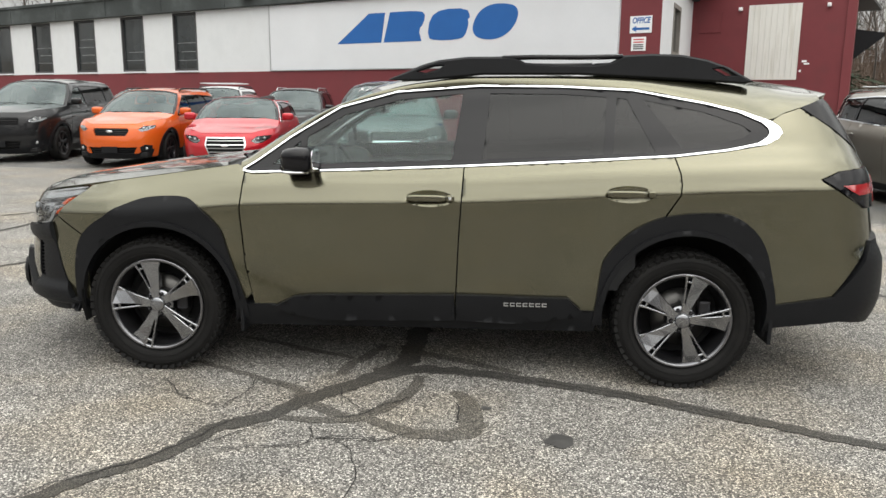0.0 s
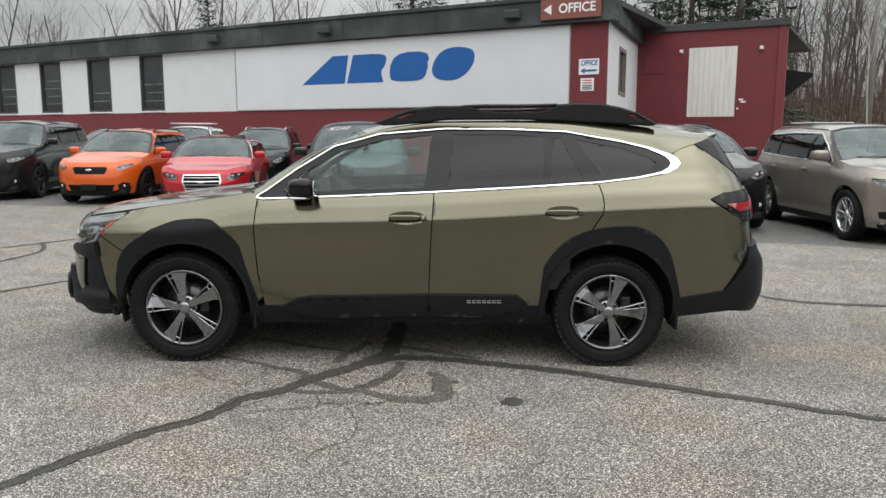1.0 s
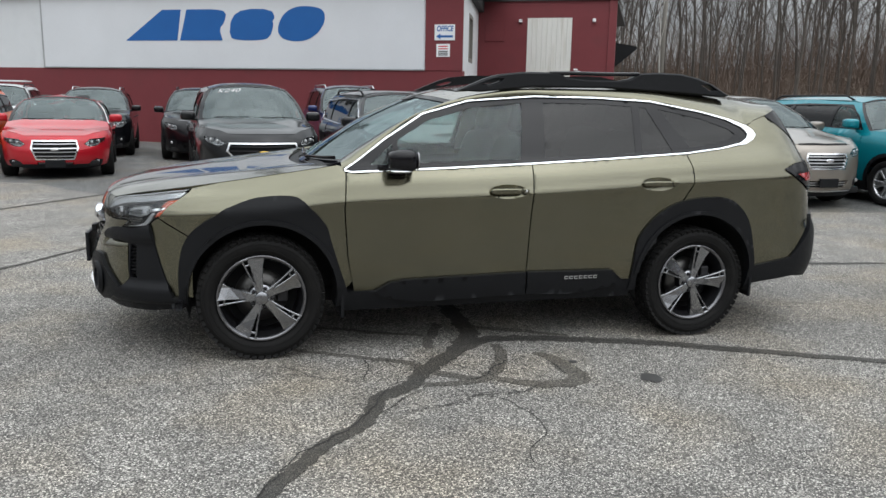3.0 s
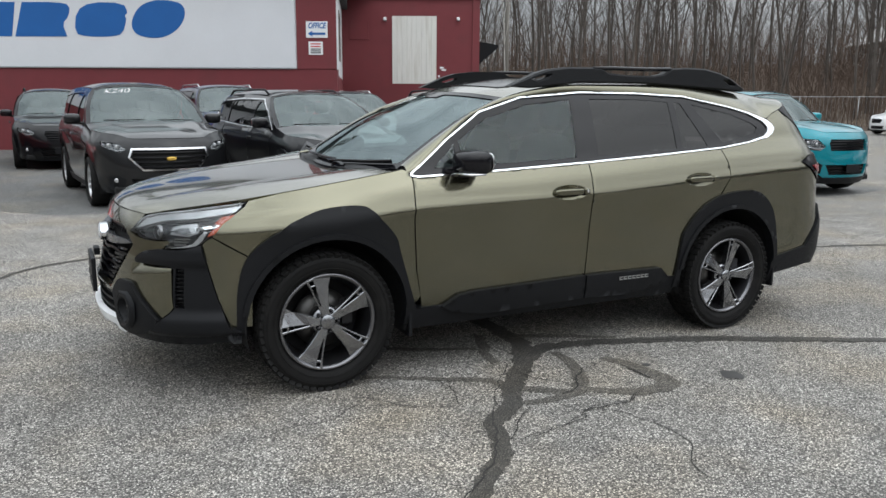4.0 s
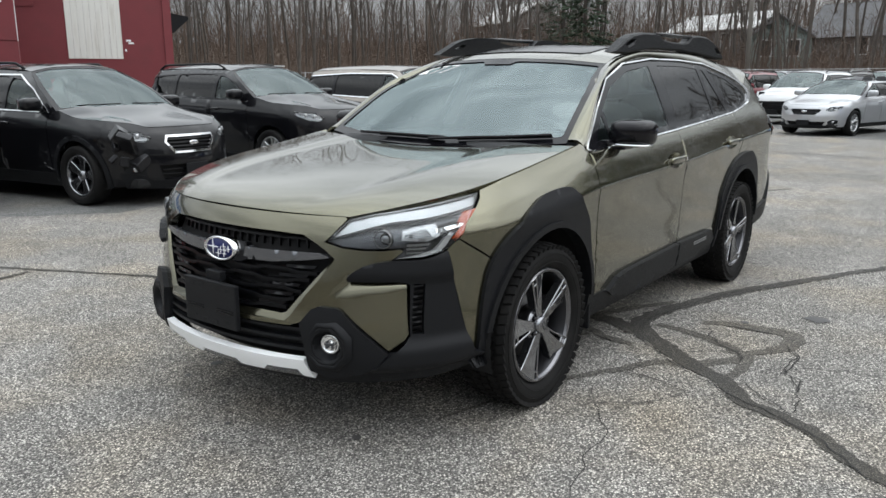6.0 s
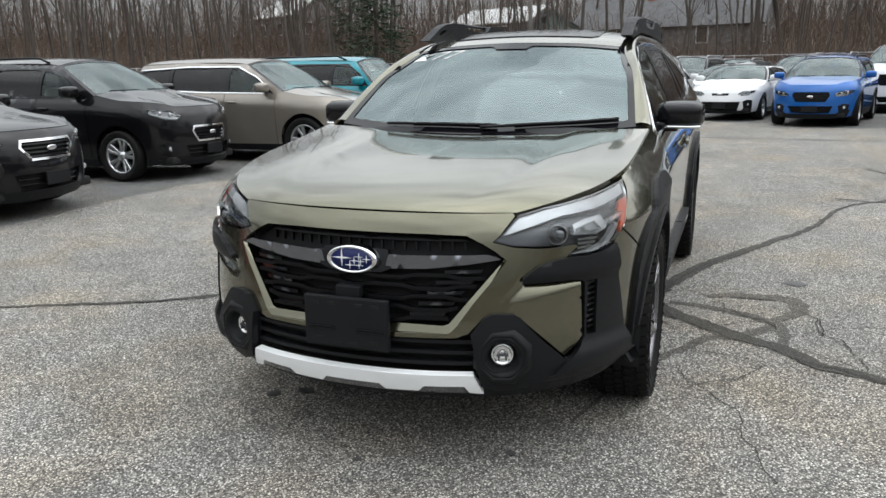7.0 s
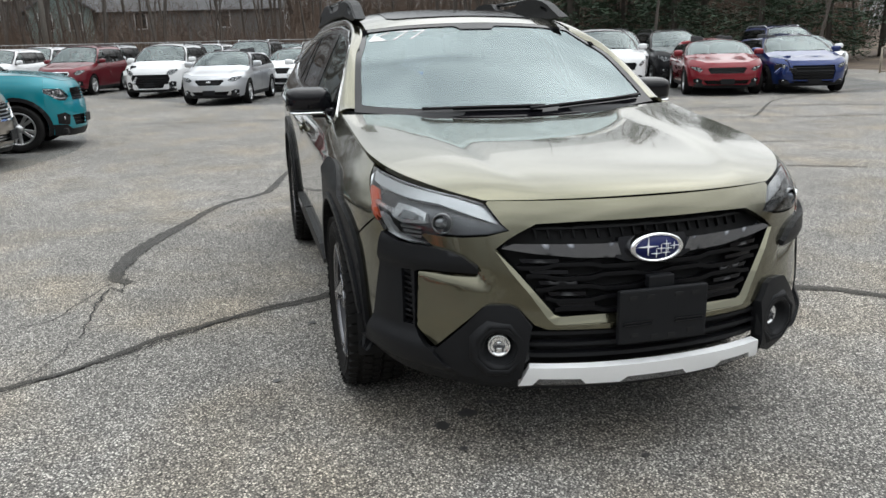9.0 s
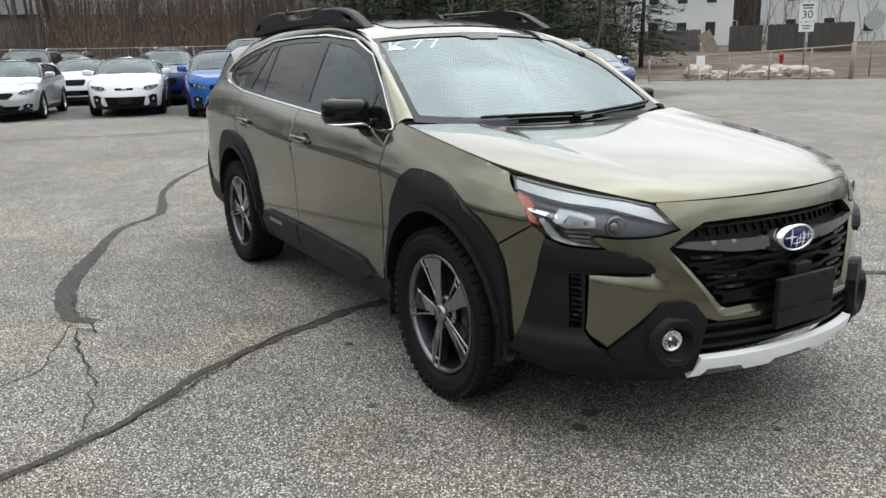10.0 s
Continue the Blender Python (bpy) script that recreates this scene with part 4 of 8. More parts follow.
    if bent:
        q = [sh.fy(v, zhood - 0.02) for v in (-0.42, -0.2, 0.0, 0.2, 0.42)]
        up = [(g, z + 0.022 + 0.012 * math.sin(3.0 * i)) for i, (g, z) in enumerate(q)]
        part("hood_gap", patch(q + up[::-1], sh.front, 0.05, (), 0.006, 0.01, (-1, 0, 0)), DARK, car, "dark gap under the bent hood")
        part("bumper_strip", patch([sh.fx(-fo + 0.3, 0.300, -1), sh.fy(-0.5, 0.262), sh.fy(0.5, 0.262), sh.fx(-fo + 0.3, 0.300, 1), sh.fx(-fo + 0.3, 0.318, 1), sh.fy(0.5, 0.282), sh.fy(-0.5, 0.282), sh.fx(-fo + 0.3, 0.318, -1)], sh.front, 0.06, (), 0.014, 0.012, (-1, 0, 0)), CHROME, car)
    if damage:
        rng = random.Random(damage)
        for i in range(16):
            c = (-fo + 0.15 + rng.random() * 0.5, -(0.45 + rng.random() * 0.36) * (1 if damage % 2 else -1), 0.5 + rng.random() * 0.4)
            part("torn_panel", box(c, (0.1 + rng.random() * 0.16, 0.03 + rng.random() * 0.1, 0.05 + rng.random() * 0.14), 0.012, Euler((rng.random() * 3, rng.random() * 3, rng.random() * 3)).to_matrix().to_4x4()), DARKALLOY if i % 3 else colour, car)
    return car

# ---- ground ----
def rim(th):
    """How far the lot reaches from its middle, by direction in degrees."""
    t = (th + 180) % 360 - 180
    return np.interp(t, [-180, -120, -85, -65, -45, -25, 0, 20, 45, 70, 100, 140, 180], [70, 60, 40, 27.5, 25.8, 37, 45, 46, 50, 58, 66, 70, 70])


def low_side(th):
    """The bank stays low towards the houses."""
    return np.interp((th + 180) % 360 - 180, [-76, -63, -39, -30], [1, 0.3, 0.3, 1])


def lumps(x, y, s, k=0.0):
    return noise.noise(Vector((x * s, y * s, k)))


def ground_z(x, y):
    """The lot falls a little towards the wagon's rear and towards the building's far side; level again a few metres off."""
    x, y = np.asarray(x, float), np.asarray(y, float)
    t = np.clip((np.hypot(x, y - 4.5) - 2.2) / 5.0, 0, 1)
    return (-0.0125 - 0.0084 * (x + 1.6) + 0.0056 * (y - 3.78)) * (1 - t * t * (3 - 2 * t))


ring_r = np.concatenate([np.arange(0.4, 14, 0.4), np.linspace(14, 30, 9), np.array([40, 60, 100, 200, 500, 1500])])
gp, gf, gs = lathe([(r, 0) for r in ring_r], 96)
gp = np.concatenate([gp, [(0, 0, 0)]])
gp[:, 1] += 4.5
gp[:, 2] = ground_z(gp[:, 0], gp[:, 1])
gf = [f[::-1] for f in gf] + [(i, (i + 1) % 96, len(gp) - 1) for i in range(96)]
solid("ground", (gp, gf, [True] * len(gf)), ASPHALT, "old grey asphalt car park with pale stones", "ground", "structure")

LITTER = surface("leaf_litter", (0.085, 0.062, 0.045), 0.95, 0, 0.45, 0.6, 14, 0.6, dirt=(0.13, 0.10, 0.068))
BARK = surface("grey_bark", (0.080, 0.068, 0.059), 0.9, 0, 0.35, 2.5, 40, 0.5)
TWIG = surface("brown_brush", (0.105, 0.074, 0.056), 0.95, 0, 0.4, 0.5, 9)
NEEDLE = surface("pine_needles", (0.030, 0.052, 0.028), 0.85, 0, 0.45, 0.9, 12)
th = np.arange(0, 360, 2.5)
rows = []
for k, (dr, hz) in enumerate(((0, -0.03), (0.8, 0.14), (3, 0.4), (7, 0.9), (14, 1.6), (26, 3.2), (50, 6.0), (110, 8.5), (260, 12), (600, 8))):
    R0 = rim(th) + dr
    rows.append(np.stack([R0 * np.cos(np.radians(th)), R0 * np.sin(np.radians(th)),
                          [hz * float(low_side(a)) + (0.35 * float(low_side(a)) * lumps(r * math.cos(radians(a)), r * math.sin(radians(a)), 0.09, k) if dr > 2 else 0) for a, r in zip(th, R0)]], -1))
tp = np.concatenate(rows)
nt = len(th)
tf = [(r * nt + i, (r + 1) * nt + i, (r + 1) * nt + (i + 1) % nt, r * nt + (i + 1) % nt) for r in range(len(rows) - 1) for i in range(nt)]
solid("bank", (tp, tf, [True] * len(tf)), LITTER, "brown leaf-covered bank rising behind the car park", "bank", "structure")


def strip(path, width, z, seed=0, rough=0.3):
    """A ragged flat band along points on the ground."""
    rng = random.Random(seed)
    p = np.array(path, float)
    s = np.concatenate([[0], np.cumsum(np.linalg.norm(np.diff(p, axis=0), axis=1))])
    n = max(4, int(s[-1] / 0.035))
    n = min(n, 400)
    t = np.linspace(0, s[-1], n)
    fx, fy = pch(*zip(s, p[:, 0])), pch(*zip(s, p[:, 1]))
    c = np.stack([fx(t), fy(t)], -1)
    wd = np.broadcast_to(np.interp(t / s[-1], np.linspace(0, 1, np.size(width)), np.atleast_1d(width)), (n,))
    wob = np.array([noise.noise(Vector((a * 7.0, seed * 3.1, 0))) * 0.018 + noise.noise(Vector((a * 25, seed * 1.7, 5))) * 0.006 for a in t])
    d = np.gradient(c, axis=0)
    d /= np.linalg.norm(d, axis=1)[:, None]
    nn = np.stack([-d[:, 1], d[:, 0]], -1)
    c = c + nn * wob[:, None]
    V = []
    for sg in (-1, 1):
        e = wd / 2 * (1 + rough * np.array([noise.noise(Vector((a * 18, sg * 9.0, seed))) + rng.uniform(-0.25, 0.25) for a in t]))
        V.append(np.concatenate([c + sg * nn * e[:, None], np.full((n, 1), z)], 1))
    F = [(i, i + 1, n + i + 1, n + i) for i in range(n - 1)]
    P = np.concatenate(V)
    P[:, 2] += ground_z(P[:, 0], P[:, 1])
    return P, [f if np.cross(P[f[1]] - P[f[0]], P[f[2]] - P[f[0]])[2] > 0 else f[::-1] for f in F], [True] * len(F)


def seam(paths, label, mat=None, z=0.004):
    solid("sealed_crack", [strip(p, np.atleast_1d(w) * 0.78, z + 0.0006 * i, 11 * i + len(p), 0.45) for i, (p, w) in enumerate(paths)], mat or TAR, label, "sealed crack", "structure")


seam([([(-1.95, 1.75), (-1.79, 1.98), (-1.4, 2.58), (-1.12, 2.89), (-1.07, 3.05), (-0.86, 3.24), (-0.67, 3.52), (-0.45, 3.76), (-0.29, 4.10), (-0.27, 4.84), (-0.30, 5.18), (-0.55, 5.94), (-0.85, 6.45), (-1.15, 6.80), (-1.37, 7.23), (-1.9, 8.4)],
       (0.09, 0.10, 0.12, 0.16, 0.18, 0.11, 0.07, 0.05, 0.055, 0.06)),
      ([(-0.50, 3.72), (-0.17, 3.92), (0.13, 3.88), (0.50, 3.77), (0.85, 3.65), (1.32, 3.42), (1.76, 3.21), (2.44, 2.87), (3.7, 2.43), (4.25, 1.89), (5.33, 1.28), (7.26, 0.06), (9.6, -0.5)], (0.14, 0.12, 0.06, 0.045, 0.045, 0.045, 0.045))], "dark tar band sealing branching cracks under the olive car")
seam([([(-1.43, 3.92), (-1.06, 3.72), (-0.82, 3.59), (-0.70, 3.40), (-0.58, 3.31), (-0.49, 3.24), (-0.42, 3.28), (-0.36, 3.35), (-0.28, 3.49), (-0.21, 3.68), (-0.20, 3.82)], (0.05, 0.06, 0.08, 0.10, 0.11, 0.10, 0.08)),
      ([(-0.85, 3.24), (-0.69, 3.21), (-0.54, 3.22), (-0.41, 3.26), (-0.27, 3.15), (-0.14, 3.11), (-0.02, 3.11), (0.08, 3.16), (0.08, 3.39), (0.0, 3.62)], (0.05, 0.08, 0.08, 0.10, 0.14, 0.16, 0.13, 0.09)),
      ([(-1.32, 4.37), (-1.0, 4.24), (-0.79, 4.14), (-0.60, 4.05)], (0.05, 0.07, 0.06)), ([(-0.63, 3.79), (-0.60, 3.95), (-0.54, 4.07), (-0.45, 4.30)], (0.07, 0.09, 0.08)), ([(-0.25, 4.17), (-0.03, 4.10), (0.17, 3.98), (0.33, 3.90)], (0.10, 0.09, 0.06)),
      ([(-2.03, 4.04), (-1.70, 3.97), (-1.35, 3.88)], (0.02, 0.03, 0.04))], "worn grey tar loops beside the dark band", TAROLD, 0.0025)
seam([([(0.27, 6.70), (0.36, 6.80), (0.62, 6.83), (0.9, 6.80), (1.23, 6.74), (1.89, 6.52), (2.83, 6.17), (3.3, 5.77), (4.52, 5.47), (5.55, 4.99), (6.22, 4.53)], (0.09, 0.17, 0.16, 0.11, 0.09, 0.12, 0.08, 0.11, 0.07, 0.06))], "wide tar patch tapering along a crack", TARGREY)
seam([([(6.56, 1.93), (5.33, 1.28), (5.0, 0.49), (4.72, -0.11), (4.2, -1.4)], (0.05, 0.06, 0.05)), ([(4.13, 2.51), (3.9, 1.94), (3.5, 1.18), (3.12, 0.67), (2.2, -0.6)], 0.045)], "thin tar lines crossing the open asphalt")
seam([([(13.6, 0.25), (12.48, -0.33), (10.8, 0.1), (9.69, -0.14), (9.52, -2.44), (8.9, -5.5), (7.0, -8.0)], 0.09), ([(9.6, -0.5), (7.0, -3.6), (6.2, -8.5)], 0.07), ([(10.5, 0.2), (11.2, 4.5), (12.0, 8.0)], 0.07), ([(7.5, -3), (11, -6.5), (13, -13)], 0.07)], "tar lines across the far asphalt")
seam([([(-5.65, 8.76), (-5.36, 9.18), (-4.6, 10.4), (-3.4, 12.2)], 0.12), ([(-5.1, 7.1), (-4.96, 8.29), (-5.38, 9.29)], 0.08), ([(-4.5, 5.2), (-4.02, 5.89), (-3.5, 6.7), (-2.9, 7.6), (-1.8, 8.0)], 0.06), ([(-8, 6.2), (-5.5, 6.6), (-4.0, 5.9)], 0.05)], "tar lines sealing cracks near the parked row")


# this tone carries the shade among the parked cars as well as their stains
DARKLOT = asphalt_material("shaded_stained_asphalt", 0.62, (0.98, 1.0, 1.02), 0.1, 150)


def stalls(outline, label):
    """A worn, drip-stained stretch of asphalt with the shade among parked cars painted in, and a ragged edge."""
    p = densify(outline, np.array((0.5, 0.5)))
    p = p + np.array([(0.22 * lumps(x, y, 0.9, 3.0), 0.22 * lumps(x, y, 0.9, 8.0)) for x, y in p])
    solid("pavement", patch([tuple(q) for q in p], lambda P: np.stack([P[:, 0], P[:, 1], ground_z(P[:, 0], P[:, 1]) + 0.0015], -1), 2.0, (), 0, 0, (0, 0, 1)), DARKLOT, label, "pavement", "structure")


stalls([(11.3, -9.3), (12.0, -6.4), (13.2, -3.7), (13.8, -1.2), (13.9, 1.5), (15.8, 3.5), (16.3, 6.6), (21.0, 8.7), (24.2, 12.0), (27.2, 15.4), (30.0, 19.0), (34.0, 25.2), (43.0, 22.0), (43.0, -3.0), (30.0, -12.0), (19.0, -14.5), (12.4, -11.5)], "drip-stained asphalt under the parked ranks, darkened with painted shade")
stalls([(-12.5, 15.4), (-8.2, 14.8), (-5.6, 14.0), (-2.7, 11.0), (-0.9, 10.8), (0.1, 9.9), (3.2, 10.2), (5.6, 8.9), (8.0, 8.3), (10.4, 8.6), (12.5, 14.0), (10.9, 24.4), (6.9, 26.6), (4.7, 21.2), (-13.0, 31.0)], "drip-stained asphalt under the row by the building, darkened with painted shade")


def hair(start, heading, length, seed):
    rng = random.Random(seed)
    p, a = [start], heading
    for _ in range(max(3, int(length / 0.12))):
        a += rng.uniform(-0.55, 0.55)
        p.append((p[-1][0] + 0.12 * math.cos(a), p[-1][1] + 0.12 * math.sin(a)))
    return strip(p, rng.uniform(0.0025, 0.0055), 0.003, seed, 0.8)


def crack_line(path, width, seed):
    """A thin open crack that wanders about a line."""
    rng = random.Random(seed)
    p = np.array(path, float)
    out = []
    for a, b in zip(p[:-1], p[1:]):
        k = max(2, int(np.linalg.norm(b - a) / 0.045))
        out += [tuple(a + (b - a) * i / k + np.array((rng.gauss(0, 0.008), rng.gauss(0, 0.008)))) for i in range(k)]
    return strip(out + [tuple(p[-1])], (width * 0.7, width, width * 0.5), 0.0075, seed, 0.9)


hairs = [crack_line([(-1.05, 3.69), (-1.03, 3.57), (-1.09, 3.30)], 0.007, 31), crack_line([(-0.60, 3.62), (-0.53, 3.46), (-0.45, 3.36)], 0.008, 32), crack_line([(-0.64, 3.13), (-0.59, 3.04), (-0.45, 3.02), (-0.30, 3.02), (-0.21, 3.08)], 0.008, 33),
         crack_line([(-0.59, 3.04), (-0.64, 2.95), (-0.88, 2.89), (-1.07, 2.88), (-1.10, 2.90)], 0.007, 34), crack_line([(0.01, 3.47), (0.02, 3.31), (0.01, 3.22)], 0.008, 35), crack_line([(-0.54, 3.22), (-0.42, 3.32), (-0.28, 3.49), (-0.07, 3.55)], 0.008, 36),
         crack_line([(-1.49, 3.65), (-1.36, 3.45), (-1.21, 3.35), (-1.08, 3.30)], 0.006, 37), crack_line([(-1.08, 2.90), (-0.97, 3.01), (-0.80, 3.17)], 0.007, 38), crack_line([(-0.16, 3.10), (-0.32, 3.02), (-0.56, 3.04), (-0.76, 2.92)], 0.007, 39),
         crack_line([(0.25, 6.74), (0.06, 6.73), (0.20, 6.82), (-0.12, 6.84), (-0.55, 6.83), (-0.74, 6.82)], 0.011, 40), crack_line([(-0.73, 6.85), (-0.91, 6.88), (-1.11, 6.94), (-1.25, 6.97)], 0.006, 41), crack_line([(0.30, 6.74), (0.60, 6.78), (0.95, 6.76)], 0.006, 42),
         crack_line([(-1.43, 7.27), (-1.30, 7.02), (-1.11, 6.70), (-0.93, 6.47), (-0.57, 5.99), (-0.35, 5.58), (-0.31, 5.17)], 0.011, 43), crack_line([(-1.9, 1.80), (-1.49, 2.55), (-1.24, 2.75), (-1.15, 2.90), (-1.02, 3.15), (-0.88, 3.36), (-0.74, 3.55), (-0.53, 3.76), (-0.30, 3.87)], 0.007, 44),
         crack_line([(-0.30, 3.87), (0.09, 3.87), (0.35, 3.82), (0.80, 3.67), (1.30, 3.43)], 0.007, 45), hair((0.30, 6.83), math.pi, 1.3, 3), hair((-0.5, 3.0), -0.5, 0.9, 4), hair((-1.3, 3.7), -2.5, 1.1, 8),
         hair((-3.2, 6.4), 1.2, 2.2, 10), hair((2.2, 5.9), 0.6, 2.0, 12), hair((5.5, 3.2), -0.7, 2.6, 13), hair((-4.6, 4.2), 1.9, 1.6, 14), hair((2.8, 7.6), 0.4, 2.0, 15), hair((-1.0, 7.5), 0.9, 1.6, 16)]
solid("fine_cracks", hairs, CRACK, "fine dark cracks in the asphalt", "crack", "structure")


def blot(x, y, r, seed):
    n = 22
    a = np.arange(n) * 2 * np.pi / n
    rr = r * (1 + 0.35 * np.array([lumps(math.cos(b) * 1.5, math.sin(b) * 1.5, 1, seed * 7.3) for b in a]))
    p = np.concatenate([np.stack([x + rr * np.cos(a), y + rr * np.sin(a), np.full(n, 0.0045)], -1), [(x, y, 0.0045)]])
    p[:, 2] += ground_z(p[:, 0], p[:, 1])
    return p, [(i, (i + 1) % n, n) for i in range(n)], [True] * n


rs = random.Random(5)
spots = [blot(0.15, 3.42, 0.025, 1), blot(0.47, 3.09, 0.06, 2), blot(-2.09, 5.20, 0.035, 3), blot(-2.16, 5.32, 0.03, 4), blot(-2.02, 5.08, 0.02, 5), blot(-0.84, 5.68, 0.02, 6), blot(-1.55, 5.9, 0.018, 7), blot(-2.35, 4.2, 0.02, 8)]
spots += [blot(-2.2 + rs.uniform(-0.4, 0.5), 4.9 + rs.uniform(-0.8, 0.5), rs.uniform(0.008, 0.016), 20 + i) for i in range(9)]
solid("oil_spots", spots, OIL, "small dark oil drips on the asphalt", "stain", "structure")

# ---- the dealer's building ----
WHITEWALL = surface("white_painted_block", (0.66, 0.675, 0.69), 0.7, 0, 0.06, 1.4, 30, 0.15, dirt=(0.60, 0.615, 0.63))
REDWALL = surface("dark_red_paint", (0.165, 0.026, 0.032), 0.65, 0, 0.14, 1.2, 25, 0.2, dirt=(0.13, 0.024, 0.028))
FASCIA = surface("weathered_dark_fascia", (0.035, 0.042, 0.042), 0.7, 0, 0.4, 0.8, 12, 0.2, dirt=(0.075, 0.085, 0.085))
BOARD = surface("white_board_panel", (0.67, 0.685, 0.71), 0.5, 0, 0.04, 1.0, 20)
BLUE = surface("blue_sign_paint", (0.006, 0.105, 0.36), 0.5, 0, 0.06, 2, 30)
WOODWHITE = surface("white_painted_boards", (0.70, 0.69, 0.65), 0.75, 0, 0.12, 1.2, 20, 0.2, stretch=(6, 6, 0.5), dirt=(0.52, 0.50, 0.45))
DARKPANE = surface("dark_window_pane", (0.03, 0.035, 0.037), 0.08, 0, 0.4, 0.7, 3, 0, 0.6)
BROWNSIGN = surface("brown_sign", (0.22, 0.075, 0.06), 0.6, 0, 0.1, 2, 30)
SIGNWHITE = surface("sign_white", (0.80, 0.81, 0.82), 0.5, 0, 0.04, 4, 60)
SIGNRED = surface("sign_red", (0.55, 0.03, 0.03), 0.5, 0, 0.06, 4, 60)
ROOFMEMB = surface("dark_roof", (0.05, 0.05, 0.052), 0.8, 0, 0.2, 0.5, 8)
GALV = surface("galvanised_steel", (0.42, 0.43, 0.44), 0.45, 0.7, 0.15, 3, 40)
POLE = surface("weathered_pole", (0.20, 0.185, 0.165), 0.9, 0, 0.25, 2, 30, 0.3, stretch=(4, 4, 0.4))

C = Vector((4.64, 21.35, 0))
D = Vector((-0.871, 0.491, 0)).normalized()  # along the front, away from the corner
N = Vector((-0.491, -0.871, 0)).normalized()  # out of the front


def face(origin, along, out):
    """Maps (distance along, height, depth outwards) to the world."""
    o, a, n = (np.array(v[:]) for v in (origin, along, out))
    return lambda u, v, d: o + np.outer(u, a) + np.outer(d, n) + np.outer(v, (0, 0, 1))


def rect(u0, v0, u1, v1):
    return [(u0, v0), (u1, v0), (u1, v1), (u0, v1)]


def plate(fn, r, d0, d1, bevel=0.0, holes=()):
    p, F, s = prism(r, fn, d0, d1, holes, bevel)
    c = p.mean(0)
    return p, F, s


FW = face(C, D, N)
hall = thing("dealer_building", "single-storey white and dark red office building with a dark fascia", "building", None, "", "structure")
wins = [(18.2, 19.5), (21.4, 22.8), (24.7, 26.1), (28.0, 29.4), (31.3, 32.7), (34.6, 36.0), (38, 39.4)]
holes = [rect(a, 2.42, b, 4.58) for a, b in wins]
part("wall", plate(FW, rect(0, 2.33, 46, 4.66), -0.25, 0.0, 0, holes), WHITEWALL, hall, "white painted block wall with tall windows")
part("dado", plate(FW, rect(0, 0, 46, 2.33), -0.25, 0.012, 0), REDWALL, hall, "dark red painted lower wall")
part("corner_pier", plate(FW, rect(0.0, 2.33, 1.12, 4.66), 0.0, 0.03, 0.01), REDWALL, hall, "dark red painted corner pier")
part("sign_board", plate(FW, rect(1.15, 2.36, 14.2, 4.6), 0.002, 0.05, 0.01), BOARD, hall, "large smooth white sign board")
part("board_edge", [plate(FW, rect(14.2, 2.33, 14.26, 4.62), 0.0, 0.035), plate(FW, rect(1.12, 2.335, 14.2, 2.36), 0.0, 0.055)], GALV, hall)
part("fascia", [plate(FW, rect(-0.25, 4.62, 46, 5.36), -0.3, 0.22, 0.02), plate(FW, rect(-0.3, 5.30, 46, 5.42), -0.3, 0.28, 0.01)], FASCIA, hall, "weathered dark metal fascia")
for i in range(12):
    part("fascia_joint", plate(FW, rect(1.9 + 3.6 * i, 4.63, 1.93 + 3.6 * i, 5.3), 0.22, 0.235, 0), FASCIA, hall)
for i, (a, b) in enumerate(wins):
    w = part("window", plate(FW, rect(a - 0.04, 2.40, b + 0.04, 4.60), -0.1, 0.01, 0, [rect(a + 0.04, 2.48, b - 0.04, 4.52)]), ROOFMEMB, hall, "tall dark-framed window")
    part("pane", plate(FW, rect(a, 2.42, b, 4.58), -0.12, -0.08), DARKPANE, w)
    # thin pale bars modelled in place of reflections on the pane
    for k in range((3, 2, 4, 3, 0, 2, 3)[i]):
        part("reflection_bar", plate(FW, rect(a + 0.10, 2.80 + 0.33 * k + 0.05 * (i % 2), b - 0.10 - 0.2 * (k % 2), 2.815 + 0.33 * k + 0.05 * (i % 2)), -0.08, -0.074), GALV, w)
    part("window_sill", plate(FW, rect(a - 0.08, 2.34, b + 0.08, 2.40), -0.05, 0.06, 0.008), BOARD, w)
for u in (2.6, 9.6, 14.8):
    part("wall_lamp", [plate(FW, rect(u, 4.86, u + 0.5, 5.1), 0.2, 0.42, 0.03)], ROOFMEMB, hall, "small dark floodlight on the fascia")
# the painted company mark: four leaning blue blocks
mark = thing("wall_mark", "four slanted solid blue blocks painted on the white board", "wall sign", None, "", "")
sl = 0.32
def lean(poly, u0, w):
    return [(u0 - (x * w + sl * (y * 0.93) * 0.9), 3.19 + y * 0.93) for x, y in poly]
blk = [([(0.0, 0), (1.06, 0), (1.0, 1), (0.62, 1)], 11.05, 1.75),
       (smoothed([(0, 0), (0.0, 0), (1.05, 0), (1.05, 0), (0.90, 0.38), (1.0, 0.58), (0.98, 0.92), (0.7, 1.0), (0.0, 1.0), (0.0, 1.0)], 1), 9.10, 1.42),
       (smoothed([(0.06, 0.1), (0.3, 0), (0.8, 0), (1.0, 0.08), (1.02, 0.50), (0.96, 0.62), (1.02, 0.70), (0.88, 0.98), (0.25, 1.0), (0.0, 0.75)], 1), 7.50, 1.46),
       (smoothed([(0.1, 0.1), (0.35, -0.03), (0.7, -0.03), (0.95, 0.2), (1.05, 0.6), (0.95, 0.95), (0.65, 1.06), (0.3, 1.06), (0.05, 0.85), (-0.02, 0.4)], 2), 5.85, 1.42)]
